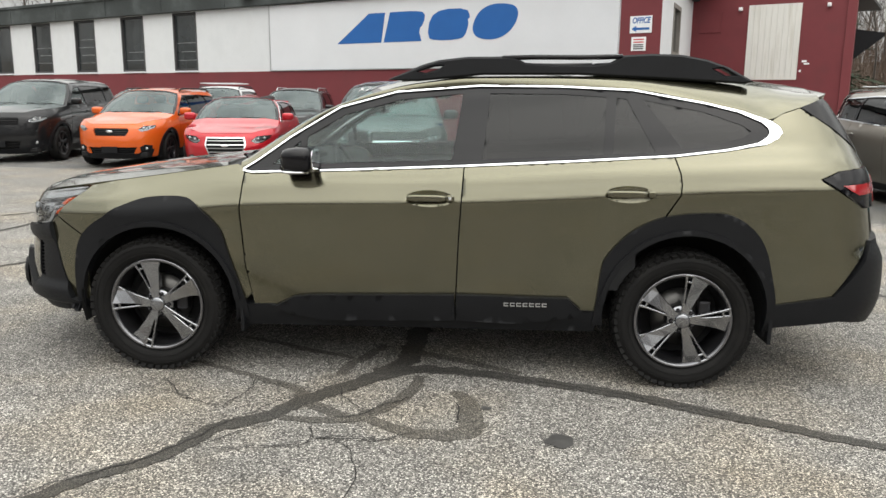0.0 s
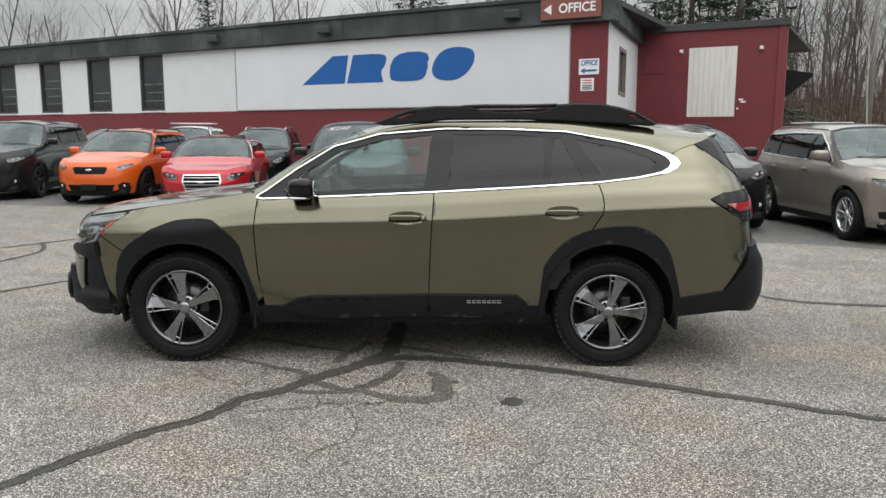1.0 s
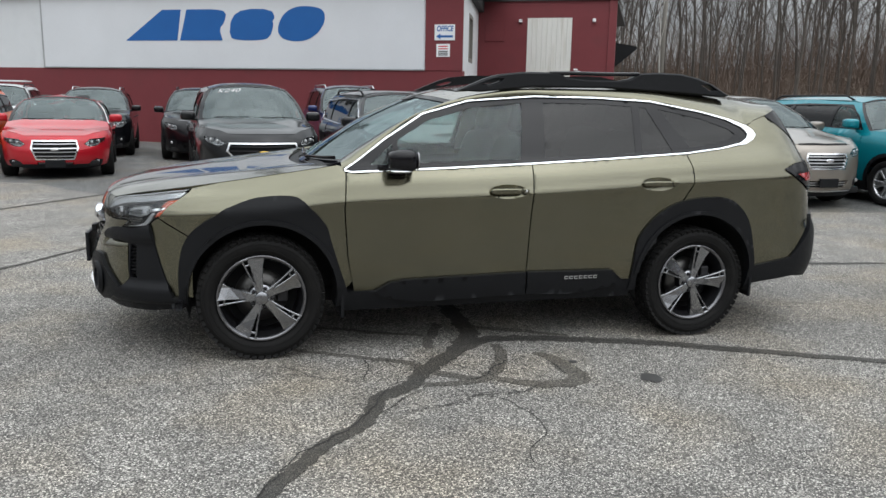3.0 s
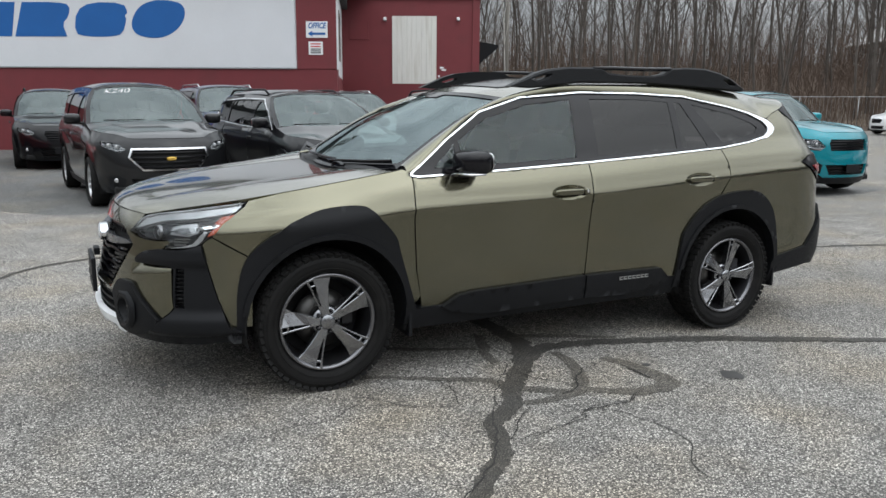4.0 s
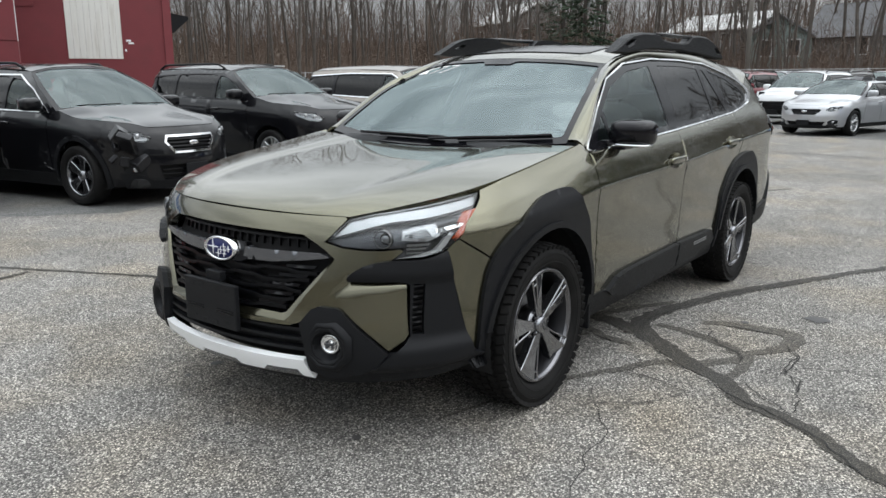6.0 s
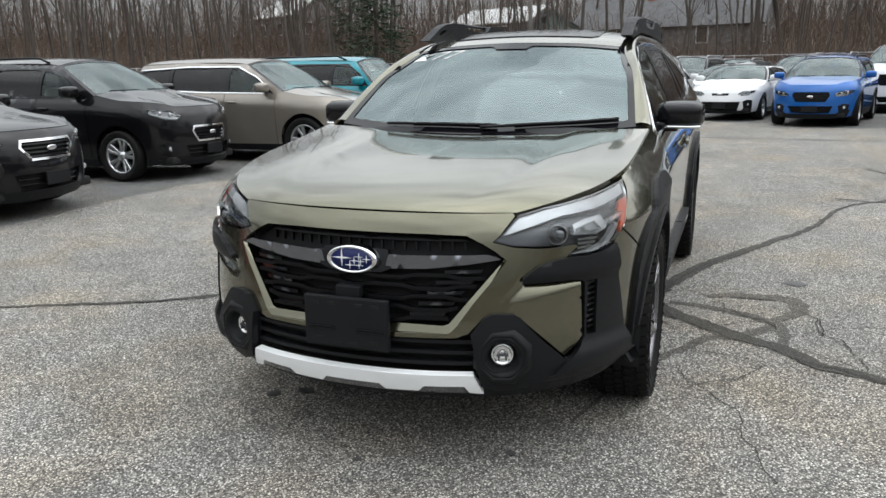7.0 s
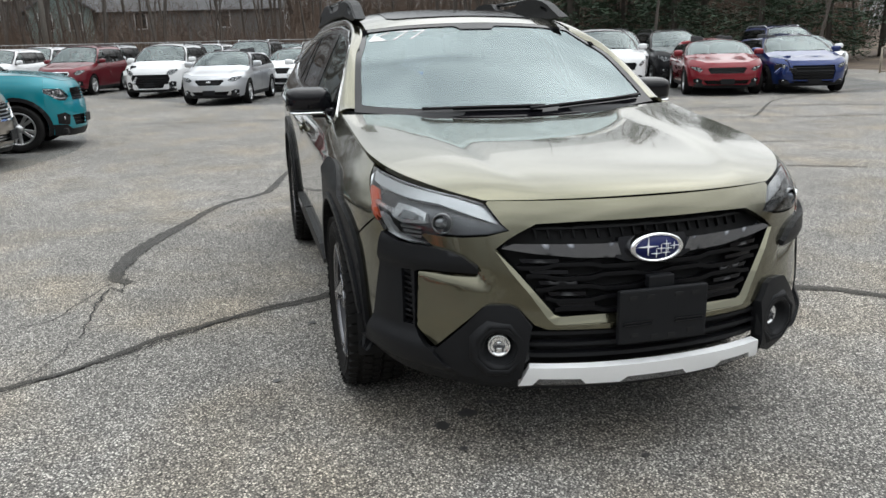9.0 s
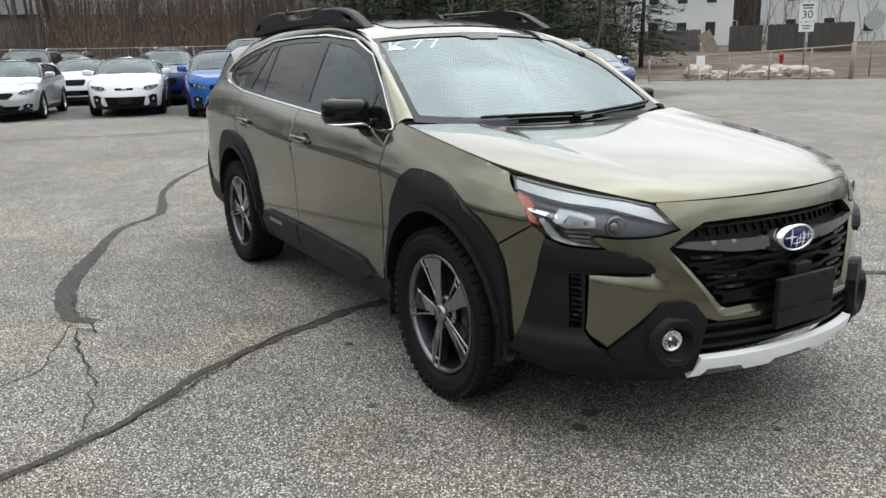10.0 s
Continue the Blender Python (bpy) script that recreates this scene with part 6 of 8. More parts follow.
for s in (-1, 1):
    S_ = HS.side(s)
    fc = (0, s, 0)
    # corner cladding with its finger over the green panel
    corner = [("y", 0.560, 0.660), ("y", 0.560, 0.674), ("y", 0.575, 0.693), ("y", 0.602, 0.714), ("y", 0.64, 0.729), ("y", 0.684, 0.737), ("y", 0.742, 0.738), ("x", -0.640, 0.745), ("x", -0.58, 0.766), ("x", -0.572, 0.72), ("x", -0.535, 0.55), ("x", -0.470, 0.362), ("x", -0.42, 0.35), ("x", -0.42, 0.325), ("x", -0.62, 0.315), ("y", 0.60, 0.31), ("y", 0.58, 0.318), ("y", 0.645, 0.345), ("y", 0.690, 0.392), ("y", 0.728, 0.430),
              ("y", 0.742, 0.455), ("y", 0.738, 0.646), ("y", 0.727, 0.654), ("y", 0.70, 0.660)]
    cc = part("bumper_corner", patch(half_(corner, s), raised(F_, corner_field), 0.014, [half_([("y", 0.746, 0.462), ("y", 0.772, 0.458), ("y", 0.772, 0.648), ("y", 0.746, 0.650)], s)], 0.0, 0.04, FRONT), CLAD, wagon, "black plastic bumper corner")
    part("vent_hollow", patch(half_([("y", 0.741, 0.460), ("y", 0.772, 0.455), ("y", 0.772, 0.652), ("y", 0.741, 0.655)], s), F_, 0.02, (), -0.022, 0, FRONT), DARK, cc)
    for k in range(10):
        z = 0.462 + 0.0192 * k
        part("vent_rib", patch(half_([("y", 0.741, z), ("y", 0.770, z + 0.003), ("y", 0.770, z + 0.010), ("y", 0.741, z + 0.007)], s), F_, 0.02, (), -0.003, 0.014, FRONT), GRILLE, cc)
    part("bumper_side", patch(half_([("x", -0.578, 0.765), ("x", -0.56, 0.785), ("x", -0.535, 0.800), ("x", -0.50, 0.775), ("x", -0.45, 0.744), ("x", -0.41, 0.719), ("x", -0.372, 0.695), ("x", -0.355, 0.65), ("x", -0.37, 0.36), ("x", -0.466, 0.360), ("x", -0.53, 0.55), ("x", -0.568, 0.72)], s), F_, 0.06, (), 0.0, 0.008, fc), OLIVE, wagon)
    # fog lamp in its hexagonal surround
    ring = half_([("y", 0.508 + 0.056 * math.cos(a), 0.423 + 0.056 * math.sin(a)) for a in np.linspace(0, 2 * math.pi, 25)[:-1]], s)
    fs_ = part("fog_surround", patch(half_([("y", 0.684, 0.392), ("y", 0.615, 0.478), ("y", 0.548, 0.556), ("y", 0.535, 0.563), ("y", 0.475, 0.566), ("y", 0.450, 0.555), ("y", 0.410, 0.50), ("y", 0.428, 0.40), ("y", 0.437, 0.325), ("y", 0.50, 0.300), ("y", 0.60, 0.318), ("y", 0.648, 0.348)], s), F_, 0.02, [ring], 0.022, 0.045, FRONT), CLAD, wagon, "black plastic fog lamp surround")
    c0 = F_(np.array([(s * fy(0.508, 0.423)[0], 0.423)]))[0]
    FM = look(c0, (c0[0] - 1.0, c0[1] + s * 0.32, c0[2])) @ Matrix.Rotation(math.pi, 4, "X")
    FS_ = FM @ Matrix.Diagonal((0.86, 0.86, 1, 1))
    part("fog_collar", moved(lathe([(0.122, 0.010), (0.108, 0.026), (0.098, 0.031), (0.088, 0.028), (0.080, 0.010)], 8), FS_ @ Matrix.Rotation(math.pi / 8, 4, "Z")), CLAD, fs_)
    part("fog_funnel", moved(lathe([(0.094, 0.008), (0.086, 0.027), (0.074, 0.029), (0.062, 0.014), (0.048, -0.028), (0.03, -0.03)], 40), FS_), CLAD, fs_)
    fg = part("fog_lamp", moved(lathe([(0.0, -0.008), (0.009, -0.016), (0.016, -0.020), (0.022, -0.006), (0.027, -0.018), (0.036, -0.006), (0.044, -0.004), (0.046, -0.026)], 28), FS_), LAMPWHITE, fs_, "bright round fog lamp")
    part("bulb_shield", [moved(box((0.0, 0.0, -0.003), (0.040, 0.007, 0.010), 0.002), FM), moved(box((-0.012, 0.009, -0.003), (0.006, 0.020, 0.010), 0.002), FM), moved(box((0.012, 0.009, -0.003), (0.006, 0.020, 0.010), 0.002), FM)], LAMPDARK, fg)
    # headlight
    hl = part("headlight", patch(half_(lampR, s), F_, 0.03, (), -0.045, 0, FRONT), LAMPDARK, wagon, "slim angular headlight")
    part("lamp_bezel", patch(half_([("x", -0.385, 0.946), ("x", -0.474, 0.934), ("x", -0.598, 0.917), ("y", 0.66, 0.905), ("y", 0.60, 0.892), ("y", 0.535, 0.872), ("y", 0.495, 0.818), ("y", 0.535, 0.832), ("y", 0.605, 0.856), ("y", 0.66, 0.874), ("x", -0.607, 0.886), ("x", -0.489, 0.906), ("x", -0.42, 0.918)], s), F_, 0.02, (), -0.010, 0.02, FRONT), LAMPGREY, hl)
    part("lamp_inner", patch(half_([("x", -0.593, 0.868), ("x", -0.658, 0.858), ("y", 0.700, 0.845), ("y", 0.707, 0.806), ("x", -0.64, 0.798), ("x", -0.610, 0.811), ("x", -0.590, 0.836)], s), F_, 0.015, (), -0.016, 0.02, FRONT), LAMPGREY, hl)
    part("lamp_inner", patch(half_([("x", -0.630, 0.848), ("x", -0.665, 0.842), ("y", 0.712, 0.832), ("y", 0.714, 0.818), ("x", -0.65, 0.812), ("x", -0.625, 0.822)], s), F_, 0.015, (), -0.011, 0.01, FRONT), LAMPMID, hl)
    part("lamp_bar", patch(half_([("x", -0.490, 0.864), ("x", -0.601, 0.846), ("x", -0.607, 0.832), ("x", -0.500, 0.852)], s), F_, 0.02, (), -0.008, 0.015, FRONT), LAMPWHITE, hl)
    for k in range(3):
        part("lamp_reflector", patch(half_([("x", -0.630 - 0.01 * k, 0.792 - 0.014 * k), ("y", 0.722, 0.792 - 0.014 * k), ("y", 0.724, 0.784 - 0.014 * k), ("x", -0.635 - 0.01 * k, 0.784 - 0.014 * k)], s), F_, 0.02, (), -0.018, 0.012, FRONT), LAMPMID, hl)
    part("lamp_guide", patch(half_([("x", -0.553, 0.828), ("x", -0.567, 0.832), ("x", -0.600, 0.790), ("x", -0.622, 0.765), ("y", 0.745, 0.750), ("y", 0.70, 0.743), ("x", -0.652, 0.748), ("x", -0.606, 0.758), ("x", -0.580, 0.782)], s), F_, 0.015, (), -0.006, 0.02, FRONT), LAMPGREY, hl)
    part("turn_signal", patch(half_([("x", -0.405, 0.908), ("x", -0.483, 0.896), ("x", -0.520, 0.864), ("x", -0.496, 0.858), ("x", -0.540, 0.832), ("x", -0.557, 0.803), ("x", -0.527, 0.815), ("x", -0.470, 0.848)], s), F_, 0.015, (), -0.006, 0.01, FRONT), AMBER, hl, "amber side lamp")
    c1 = F_(np.array([(s * fy(0.655, 0.812)[0], 0.812)]))[0]
    part("projector", [moved(rounded((0, 0, 0), (0.05, 0.052, 0.046), 0.95, 18, 12), Matrix.Translation((c1[0] + 0.022, c1[1], c1[2])))], surface("projector_glass", (0.12, 0.13, 0.14), 0.05, 0.6, 0.05, 5, 50, 0, 1.0) if s < 0 else bpy.data.materials["projector_glass"], hl)
    part("projector_ring", moved(lathe([(0.029, 0.0), (0.031, 0.004), (0.035, 0.0), (0.035, -0.02)], 28), look(c1, (c1[0] - 1.0, c1[1] + s * 0.4, c1[2])) @ Matrix.Rotation(math.pi, 4, "X")), LAMPMID, hl)
    part("lens", patch(inset(half_(lampR, s), 0.003), F_, 0.025, (), 0.003, 0.012, FRONT), LENS, hl, "clear lamp cover")
    # side panels
    part("inner_wing", patch([(-0.62, 0.62), (-0.30, 0.62), (-0.25, 0.80), (-0.40, 0.90), (-0.60, 0.86)], S_, 0.05, (), -0.022, 0, fc), DARK, wagon)
    af = arch(0.015, 0.36, 0.44, 0, 150, 18)
    fend = [(-0.372, 0.938), (-0.352, 0.960)] + [(x, float(zhl(x)) - 0.001) for x in (-0.2, 0, 0.2, 0.37)] + [(0.44, 1.085), (0.470, 1.075), (0.482, 1.045), (0.466, 0.84), (0.482, 0.57), (0.512, 0.42), (0.46, 0.36)] + af + [(-0.366, 0.700), (-0.41, 0.7275), (-0.45, 0.7525), (-0.50, 0.7835), (-0.535, 0.805), (-0.485, 0.862)]
    part("front_fender", patch(fend, S_, 0.02, (), 0, 0.02, fc), OLIVE, wagon)
    outer = [(-0.442, 0.345), (-0.440, 0.554), (-0.392, 0.715), (-0.25, 0.820), (-0.065, 0.902), (0.06, 0.918), (0.172, 0.920), (0.225, 0.907), (0.368, 0.763), (0.383, 0.689), (0.446, 0.482), (0.486, 0.361), (0.49, 0.29)]
    part("wheel_arch_trim", patch(smoothed(outer, 2, False) + arch(0.015, 0.36, 0.412, -12, 186, 22), S_, 0.025, (), 0.016, 0.05, fc), CLAD, wagon, "black plastic wheel arch trim")
    part("arch_lip", patch(arch(0.015, 0.36, 0.436, 4, 172, 22) + arch(0.015, 0.36, 0.410, 172, 4, 22), S_, 0.03, (), 0.028, 0.03, fc), CLAD, wagon)
    hd1 = [(1.445 + 0.125 * math.cos(a), 0.932 + 0.042 * math.sin(a)) for a in np.linspace(0, 2 * math.pi, 21)[:-1]]
    hd2 = [(2.44 + 0.125 * math.cos(a), 0.968 + 0.042 * math.sin(a)) for a in np.linspace(0, 2 * math.pi, 21)[:-1]]
    d1 = [(0.489, 1.042), (0.473, 0.84), (0.489, 0.57), (0.524, 0.36), (1.576, 0.36), (1.579, 0.44), (1.590, 0.739), (1.612, 1.084)]
    d2 = [(1.619, 1.085), (1.597, 0.739), (1.586, 0.44), (1.583, 0.36), (2.30, 0.36), (2.325, 0.50), (2.37, 0.62), (2.46, 0.72), (2.583, 0.798), (2.622, 0.868), (2.684, 0.968), (2.690, 1.02), (2.684, 1.07), (2.660, 1.148)]
    for nm, dd, hd, cx, cz in (("front_door", d1, hd1, 1.445, 0.932), ("rear_door", d2, hd2, 2.44, 0.968)):
        do = part(nm, patch(dd, S_, 0.02, [hd], 0, 0.02, fc), OLIVE, wagon)
        def bowl(P, cx=cx, cz=cz, S_=S_, s=s):
            q = S_(P)
            rr = ((P[:, 0] - cx) / 0.125) ** 2 + ((P[:, 1] - cz) / 0.042) ** 2
            q[:, 1] -= s * 0.014 * np.clip(1 - rr, 0, 1)
            return q
        part("handle_bowl", patch(hd, bowl, 0.009, (), 0, 0, fc), OLIVE, do)
        yh = float(HS.Y(cx, cz))
        xs_ = np.linspace(cx - 0.118, cx + 0.118, 14)
        ho = part("handle", [moved(rounded((0, 0, 0), (0.20, 0.024, 0.034), 0.5, 16, 10), Matrix.Translation((cx - 0.015, s * (yh + 0.016), cz + 0.004)))], OLIVE, do)
        part("lock_cap", moved(rounded((0, 0, 0), (0.040, 0.026, 0.034), 0.45, 14, 8), Matrix.Translation((cx + 0.105, s * (yh + 0.012), cz + 0.004))), OLIVE, ho)
        if nm == "front_door":
            part("keyhole", box((cx + 0.105, s * (yh + 0.026), cz + 0.004), (0.014, 0.004, 0.014), 0.002), CHROME, ho)
    quarter = [(2.668, 1.146), (2.692, 1.07), (2.697, 1.02), (2.691, 0.965), (2.630, 0.865), (2.592, 0.79)] + arch(2.745, 0.36, 0.44, 112, 4, 16) + [(3.20, 0.415), (3.478, 0.466), (3.655, 0.745), (3.70, 0.80), (3.66, 0.905), (3.595, 0.908), (3.372, 1.04), (3.36, 1.055), (3.447, 1.094),
               (3.63, 1.112), (3.615, 1.185), (3.46, 1.295), (3.29, 1.392), (3.20, 1.362), (3.142, 1.326), (3.195, 1.272), (3.11, 1.211), (2.92, 1.178)]
    part("rear_quarter", patch(quarter, S_, 0.02, (), 0, 0.02, fc), OLIVE, wagon)
    outer = [(2.285, 0.29), (2.298, 0.39), (2.318, 0.609), (2.340, 0.655), (2.434, 0.77), (2.569, 0.849), (2.70, 0.874), (2.787, 0.881), (2.960, 0.882), (3.113, 0.754), (3.173, 0.54), (3.20, 0.42), (3.20, 0.29)]
    part("wheel_arch_trim", patch(smoothed(outer, 2, False) + arch(2.745, 0.36, 0.412, -12, 190, 22), S_, 0.025, (), 0.016, 0.05, fc), CLAD, wagon, "black plastic wheel arch trim")
    part("arch_lip", patch(arch(2.745, 0.36, 0.436, 4, 174, 22) + arch(2.745, 0.36, 0.410, 174, 4, 22), S_, 0.03, (), 0.028, 0.03, fc), CLAD, wagon)
    part("side_sill", patch([(0.45, 0.24), (2.30, 0.245), (2.315, 0.36), (1.58, 0.37), (0.48, 0.357)], S_, 0.03, (), 0.006, 0.05, fc), CLAD, wagon)
    part("door_cladding", patch([(0.64, 0.355), (0.738, 0.408), (0.83, 0.420), (1.574, 0.436), (1.578, 0.30), (0.9, 0.285), (0.7, 0.32)], S_, 0.03, (), 0.026, 0.03, fc), CLAD, wagon)
    dc = part("door_cladding", patch([(1.588, 0.30), (1.585, 0.437), (2.154, 0.430), (2.225, 0.368), (2.20, 0.33), (1.9, 0.29)], S_, 0.03, (), 0.026, 0.03, fc), CLAD, wagon)
    for k in range(7):
        x = 1.832 + 0.0325 * k
        y = s * (float(HS.Y(x, 0.392)) + 0.029)
        part("name_bar", [box((x + 0.010, y, 0.400), (0.024, 0.004, 0.005), 0), box((x + 0.010, y, 0.386), (0.024, 0.004, 0.005), 0), box((x, y, 0.393), (0.005, 0.004, 0.015), 0)], SILVERALLOY, dc)
    part("mud_flap", box((0.455, s * 0.80, 0.285), (0.02, 0.20, 0.16), 0.006), CLAD, wagon)
    part("mud_flap", box((3.185, s * 0.80, 0.285), (0.02, 0.20, 0.16), 0.006), CLAD, wagon)
    # rear corner
    R_ = HS.rear
    part("rear_bumper", patch([rx(3.19, 0.415, s), rx(3.478, 0.463, s), rx(3.655, 0.742, s), rx(3.80, 0.755, s), (0.0, 0.76), (0.0, 0.30), rx(3.70, 0.315, s), rx(3.52, 0.335, s), rx(3.19, 0.295, s)], R_, 0.035, (), 0.014, 0.04, fc), CLAD, wagon)
    tlm = part("taillight", patch([rx(3.366, 1.052, s), rx(3.45, 1.090, s), rx(3.62, 1.106, s), rx(3.70, 1.07, s), rx(3.735, 0.93, s), rx(3.665, 0.912, s), rx(3.60, 0.913, s)], R_, 0.03, (), 0.008, 0.02, fc), GLOSSBLACK, wagon, "dark wraparound taillight with a red bar")
    part("red_bar", patch([rx(3.46, 1.022, s), rx(3.66, 1.035, s), rx(3.66, 0.985, s), rx(3.55, 0.980, s)], R_, 0.03, (), 0.012, 0.004, fc), REDLENS, tlm)
    part("red_edge", patch([rx(3.68, 1.06, s), rx(3.705, 1.05, s), rx(3.72, 0.93, s), rx(3.70, 0.925, s)], R_, 0.03, (), 0.012, 0.004, fc), REDLENS, tlm)
    part("rear_pillar_panel", patch([(3.295, 1.396), (3.43, 1.440), (3.49, 1.415), (3.58, 1.32), (3.655, 1.215), (3.61, 1.178), (3.46, 1.288)], S_, 0.03, (), 0.004, 0.02, fc), GLOSSBLACK, wagon)
    # window trim, frames and panes
    co = [(0.478, 1.050), (0.52, 1.042), (1.05, 1.061), (1.611, 1.086), (2.15, 1.116), (2.672, 1.150), (2.92, 1.180), (3.11, 1.213), (3.170, 1.243), (3.193, 1.272), (3.180, 1.300), (3.14, 1.328), (3.0, 1.375), (2.826, 1.415), (2.471, 1.477), (2.1, 1.492), (1.688, 1.493), (1.254, 1.459), (0.961, 1.379), (0.72, 1.232), (0.55, 1.11), (0.478, 1.064)]
    ci = [(x - 0.22 * max(0.0, x - 2.95), z) for x, z in inset(co, 0.0075)]
    part("window_trim", patch(co, S_, 0.03, [ci], 0.006, 0.02, fc), CHROME, wagon, "bright chrome window trim")
    panes = [[(0.625, 1.088), (0.765, 1.092), (0.765, 1.208)], [(0.795, 1.094), (1.552, 1.121), (1.60, 1.452), (1.28, 1.420), (0.99, 1.340), (0.80, 1.228)], [(1.708, 1.128), (2.315, 1.157), (2.338, 1.441), (2.1, 1.455), (1.742, 1.456)],
             [(2.362, 1.160), (2.572, 1.172), (2.437, 1.432), (2.388, 1.439)], [(2.705, 1.190), (2.90, 1.219), (3.01, 1.250), (3.045, 1.280), (3.0, 1.310), (2.815, 1.372), (2.52, 1.428)]]
    part("window_frame", patch(inset(ci, -0.008), S_, 0.03, panes, -0.004, 0.005, fc), GLOSSBLACK, wagon)
    for i, q in enumerate(panes):
        part("side_window", patch(inset(q, -0.006), S_, 0.03, (), -0.007, 0, fc), PANE if i < 2 else PRIVACY, wagon)
    # roof side: from the trim over to the screen and the roof
    zA = pch((0.44, 1.080), (0.478, 1.066), (0.55, 1.112), (0.72, 1.234), (0.961, 1.381), (1.254, 1.461), (1.688, 1.495), (2.1, 1.494), (2.471, 1.479), (2.826, 1.417), (3.0, 1.377), (3.14, 1.334), (3.20, 1.366), (3.29, 1.396), (3.42, 1.44))
    zB = pch((0.44, 1.085), (0.62, 1.200), (0.82, 1.315), (1.0, 1.390), (1.18, 1.458), (1.35, 1.500), (1.7, 1.540), (2.3, 1.545), (2.9, 1.520), (3.42, 1.465))
    yB = pch((0.44, 0.752), (0.82, 0.682), (1.18, 0.590), (1.35, 0.588), (1.7, 0.585), (2.3, 0.58), (2.9, 0.56), (3.42, 0.52))
    def roofside(P, s=s):
        x, v = P[:, 0], P[:, 1]
        ya, za, yb, zb_ = HS.Y(x, zA(x)), zA(x), yB(x), zB(x)
        bl = 0.016 * 4 * v * (1 - v)
        return np.stack([x, s * (ya * (1 - v) + yb * v + bl * 0.8), za * (1 - v) + zb_ * v + bl * 0.8], -1)
    part("roof_side", patch([(0.462, 0.0), (3.41, 0.0), (3.41, 1.0), (0.462, 1.0)], roofside, (0.04, 0.17), (), 0, 0.015, (0, s, 0.6)), OLIVE, wagon)
    # roof rail: a solid foot at each end, a slim bar between
    rail = [(1.20, 1.520), (1.30, 1.562), (1.385, 1.598), (1.47, 1.622), (1.62, 1.640), (1.80, 1.642), (1.865, 1.638), (1.92, 1.612), (2.06, 1.602), (2.28, 1.602), (2.36, 1.615), (2.43, 1.652), (2.56, 1.660), (2.72, 1.656), (2.85, 1.632), (2.96, 1.595), (3.09, 1.525), (3.05, 1.512), (2.7, 1.530), (2.2, 1.552), (1.7, 1.548), (1.35, 1.512)]
    hl1, hl2 = [(1.36, 1.563), (1.44, 1.588), (1.49, 1.592), (1.47, 1.577), (1.40, 1.557)], [(2.885, 1.585), (2.93, 1.588), (2.99, 1.555), (2.95, 1.552)]
    fnr = lambda u, v, d, s=s: np.stack([u, s * (0.555 + d + 0.06 * (1.6 - v)), v], -1)
    p, Fc, sm = prism(rail, fnr, 0.0, 0.062, [hl1, hl2], 0.010)
    part("roof_rail", (p, Fc if s > 0 else [f[::-1] for f in Fc], sm), CLAD, wagon, "black plastic roof rail")
    part("rail_bar", tube([(1.80, s * 0.60, 1.634), (1.95, s * 0.60, 1.640), (2.2, s * 0.60, 1.640), (2.42, s * 0.60, 1.645)], 0.013, 8), GLOSSBLACK, wagon)
    # mirror
    def mw(v):
        k = 1 + 0.18 * (v[:, 0:1] < 0) * v[:, 0:1]
        w = v * np.concatenate([np.ones((len(v), 1)), k, k], 1)
        w[:, 2] += 0.10 * s * 0
        return w
    mr = part("mirror", [rounded((0.790, s * 0.925, 1.122), (0.165, 0.225, 0.130), 0.52, 28, 16, mw)], GLOSSBLACK, wagon, "gloss black door mirror")
    part("mirror_strip", [rounded((0.780, s * 0.925, 1.064), (0.135, 0.205, 0.018), 0.5, 20, 6)], CHROME, mr, "bright lower strip")
    part("mirror_arm", [box((0.775, s * 0.850, 1.056), (0.11, 0.14, 0.030), 0.012), box((0.74, s * 0.838, 1.075), (0.14, 0.05, 0.03), 0.012)], GLOSSBLACK, mr)
    part("mirror_glass", rounded((0.873, s * 0.925, 1.122), (0.008, 0.19, 0.105), 0.5, 16, 8), CHROME, mr)
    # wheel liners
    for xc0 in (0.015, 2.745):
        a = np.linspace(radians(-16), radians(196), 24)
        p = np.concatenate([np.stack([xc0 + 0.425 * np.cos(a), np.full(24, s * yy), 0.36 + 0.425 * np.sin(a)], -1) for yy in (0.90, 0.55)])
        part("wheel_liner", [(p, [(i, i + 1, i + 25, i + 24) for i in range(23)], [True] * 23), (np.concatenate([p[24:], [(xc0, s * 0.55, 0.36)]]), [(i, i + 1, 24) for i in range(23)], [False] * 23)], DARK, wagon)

# wheels: five split blades, deep tyre blocks
h_tyre = tyre_mesh("tyre", 0.358, 0.246, 0.225, 54)
h_tyre.materials.append(RUBBER)


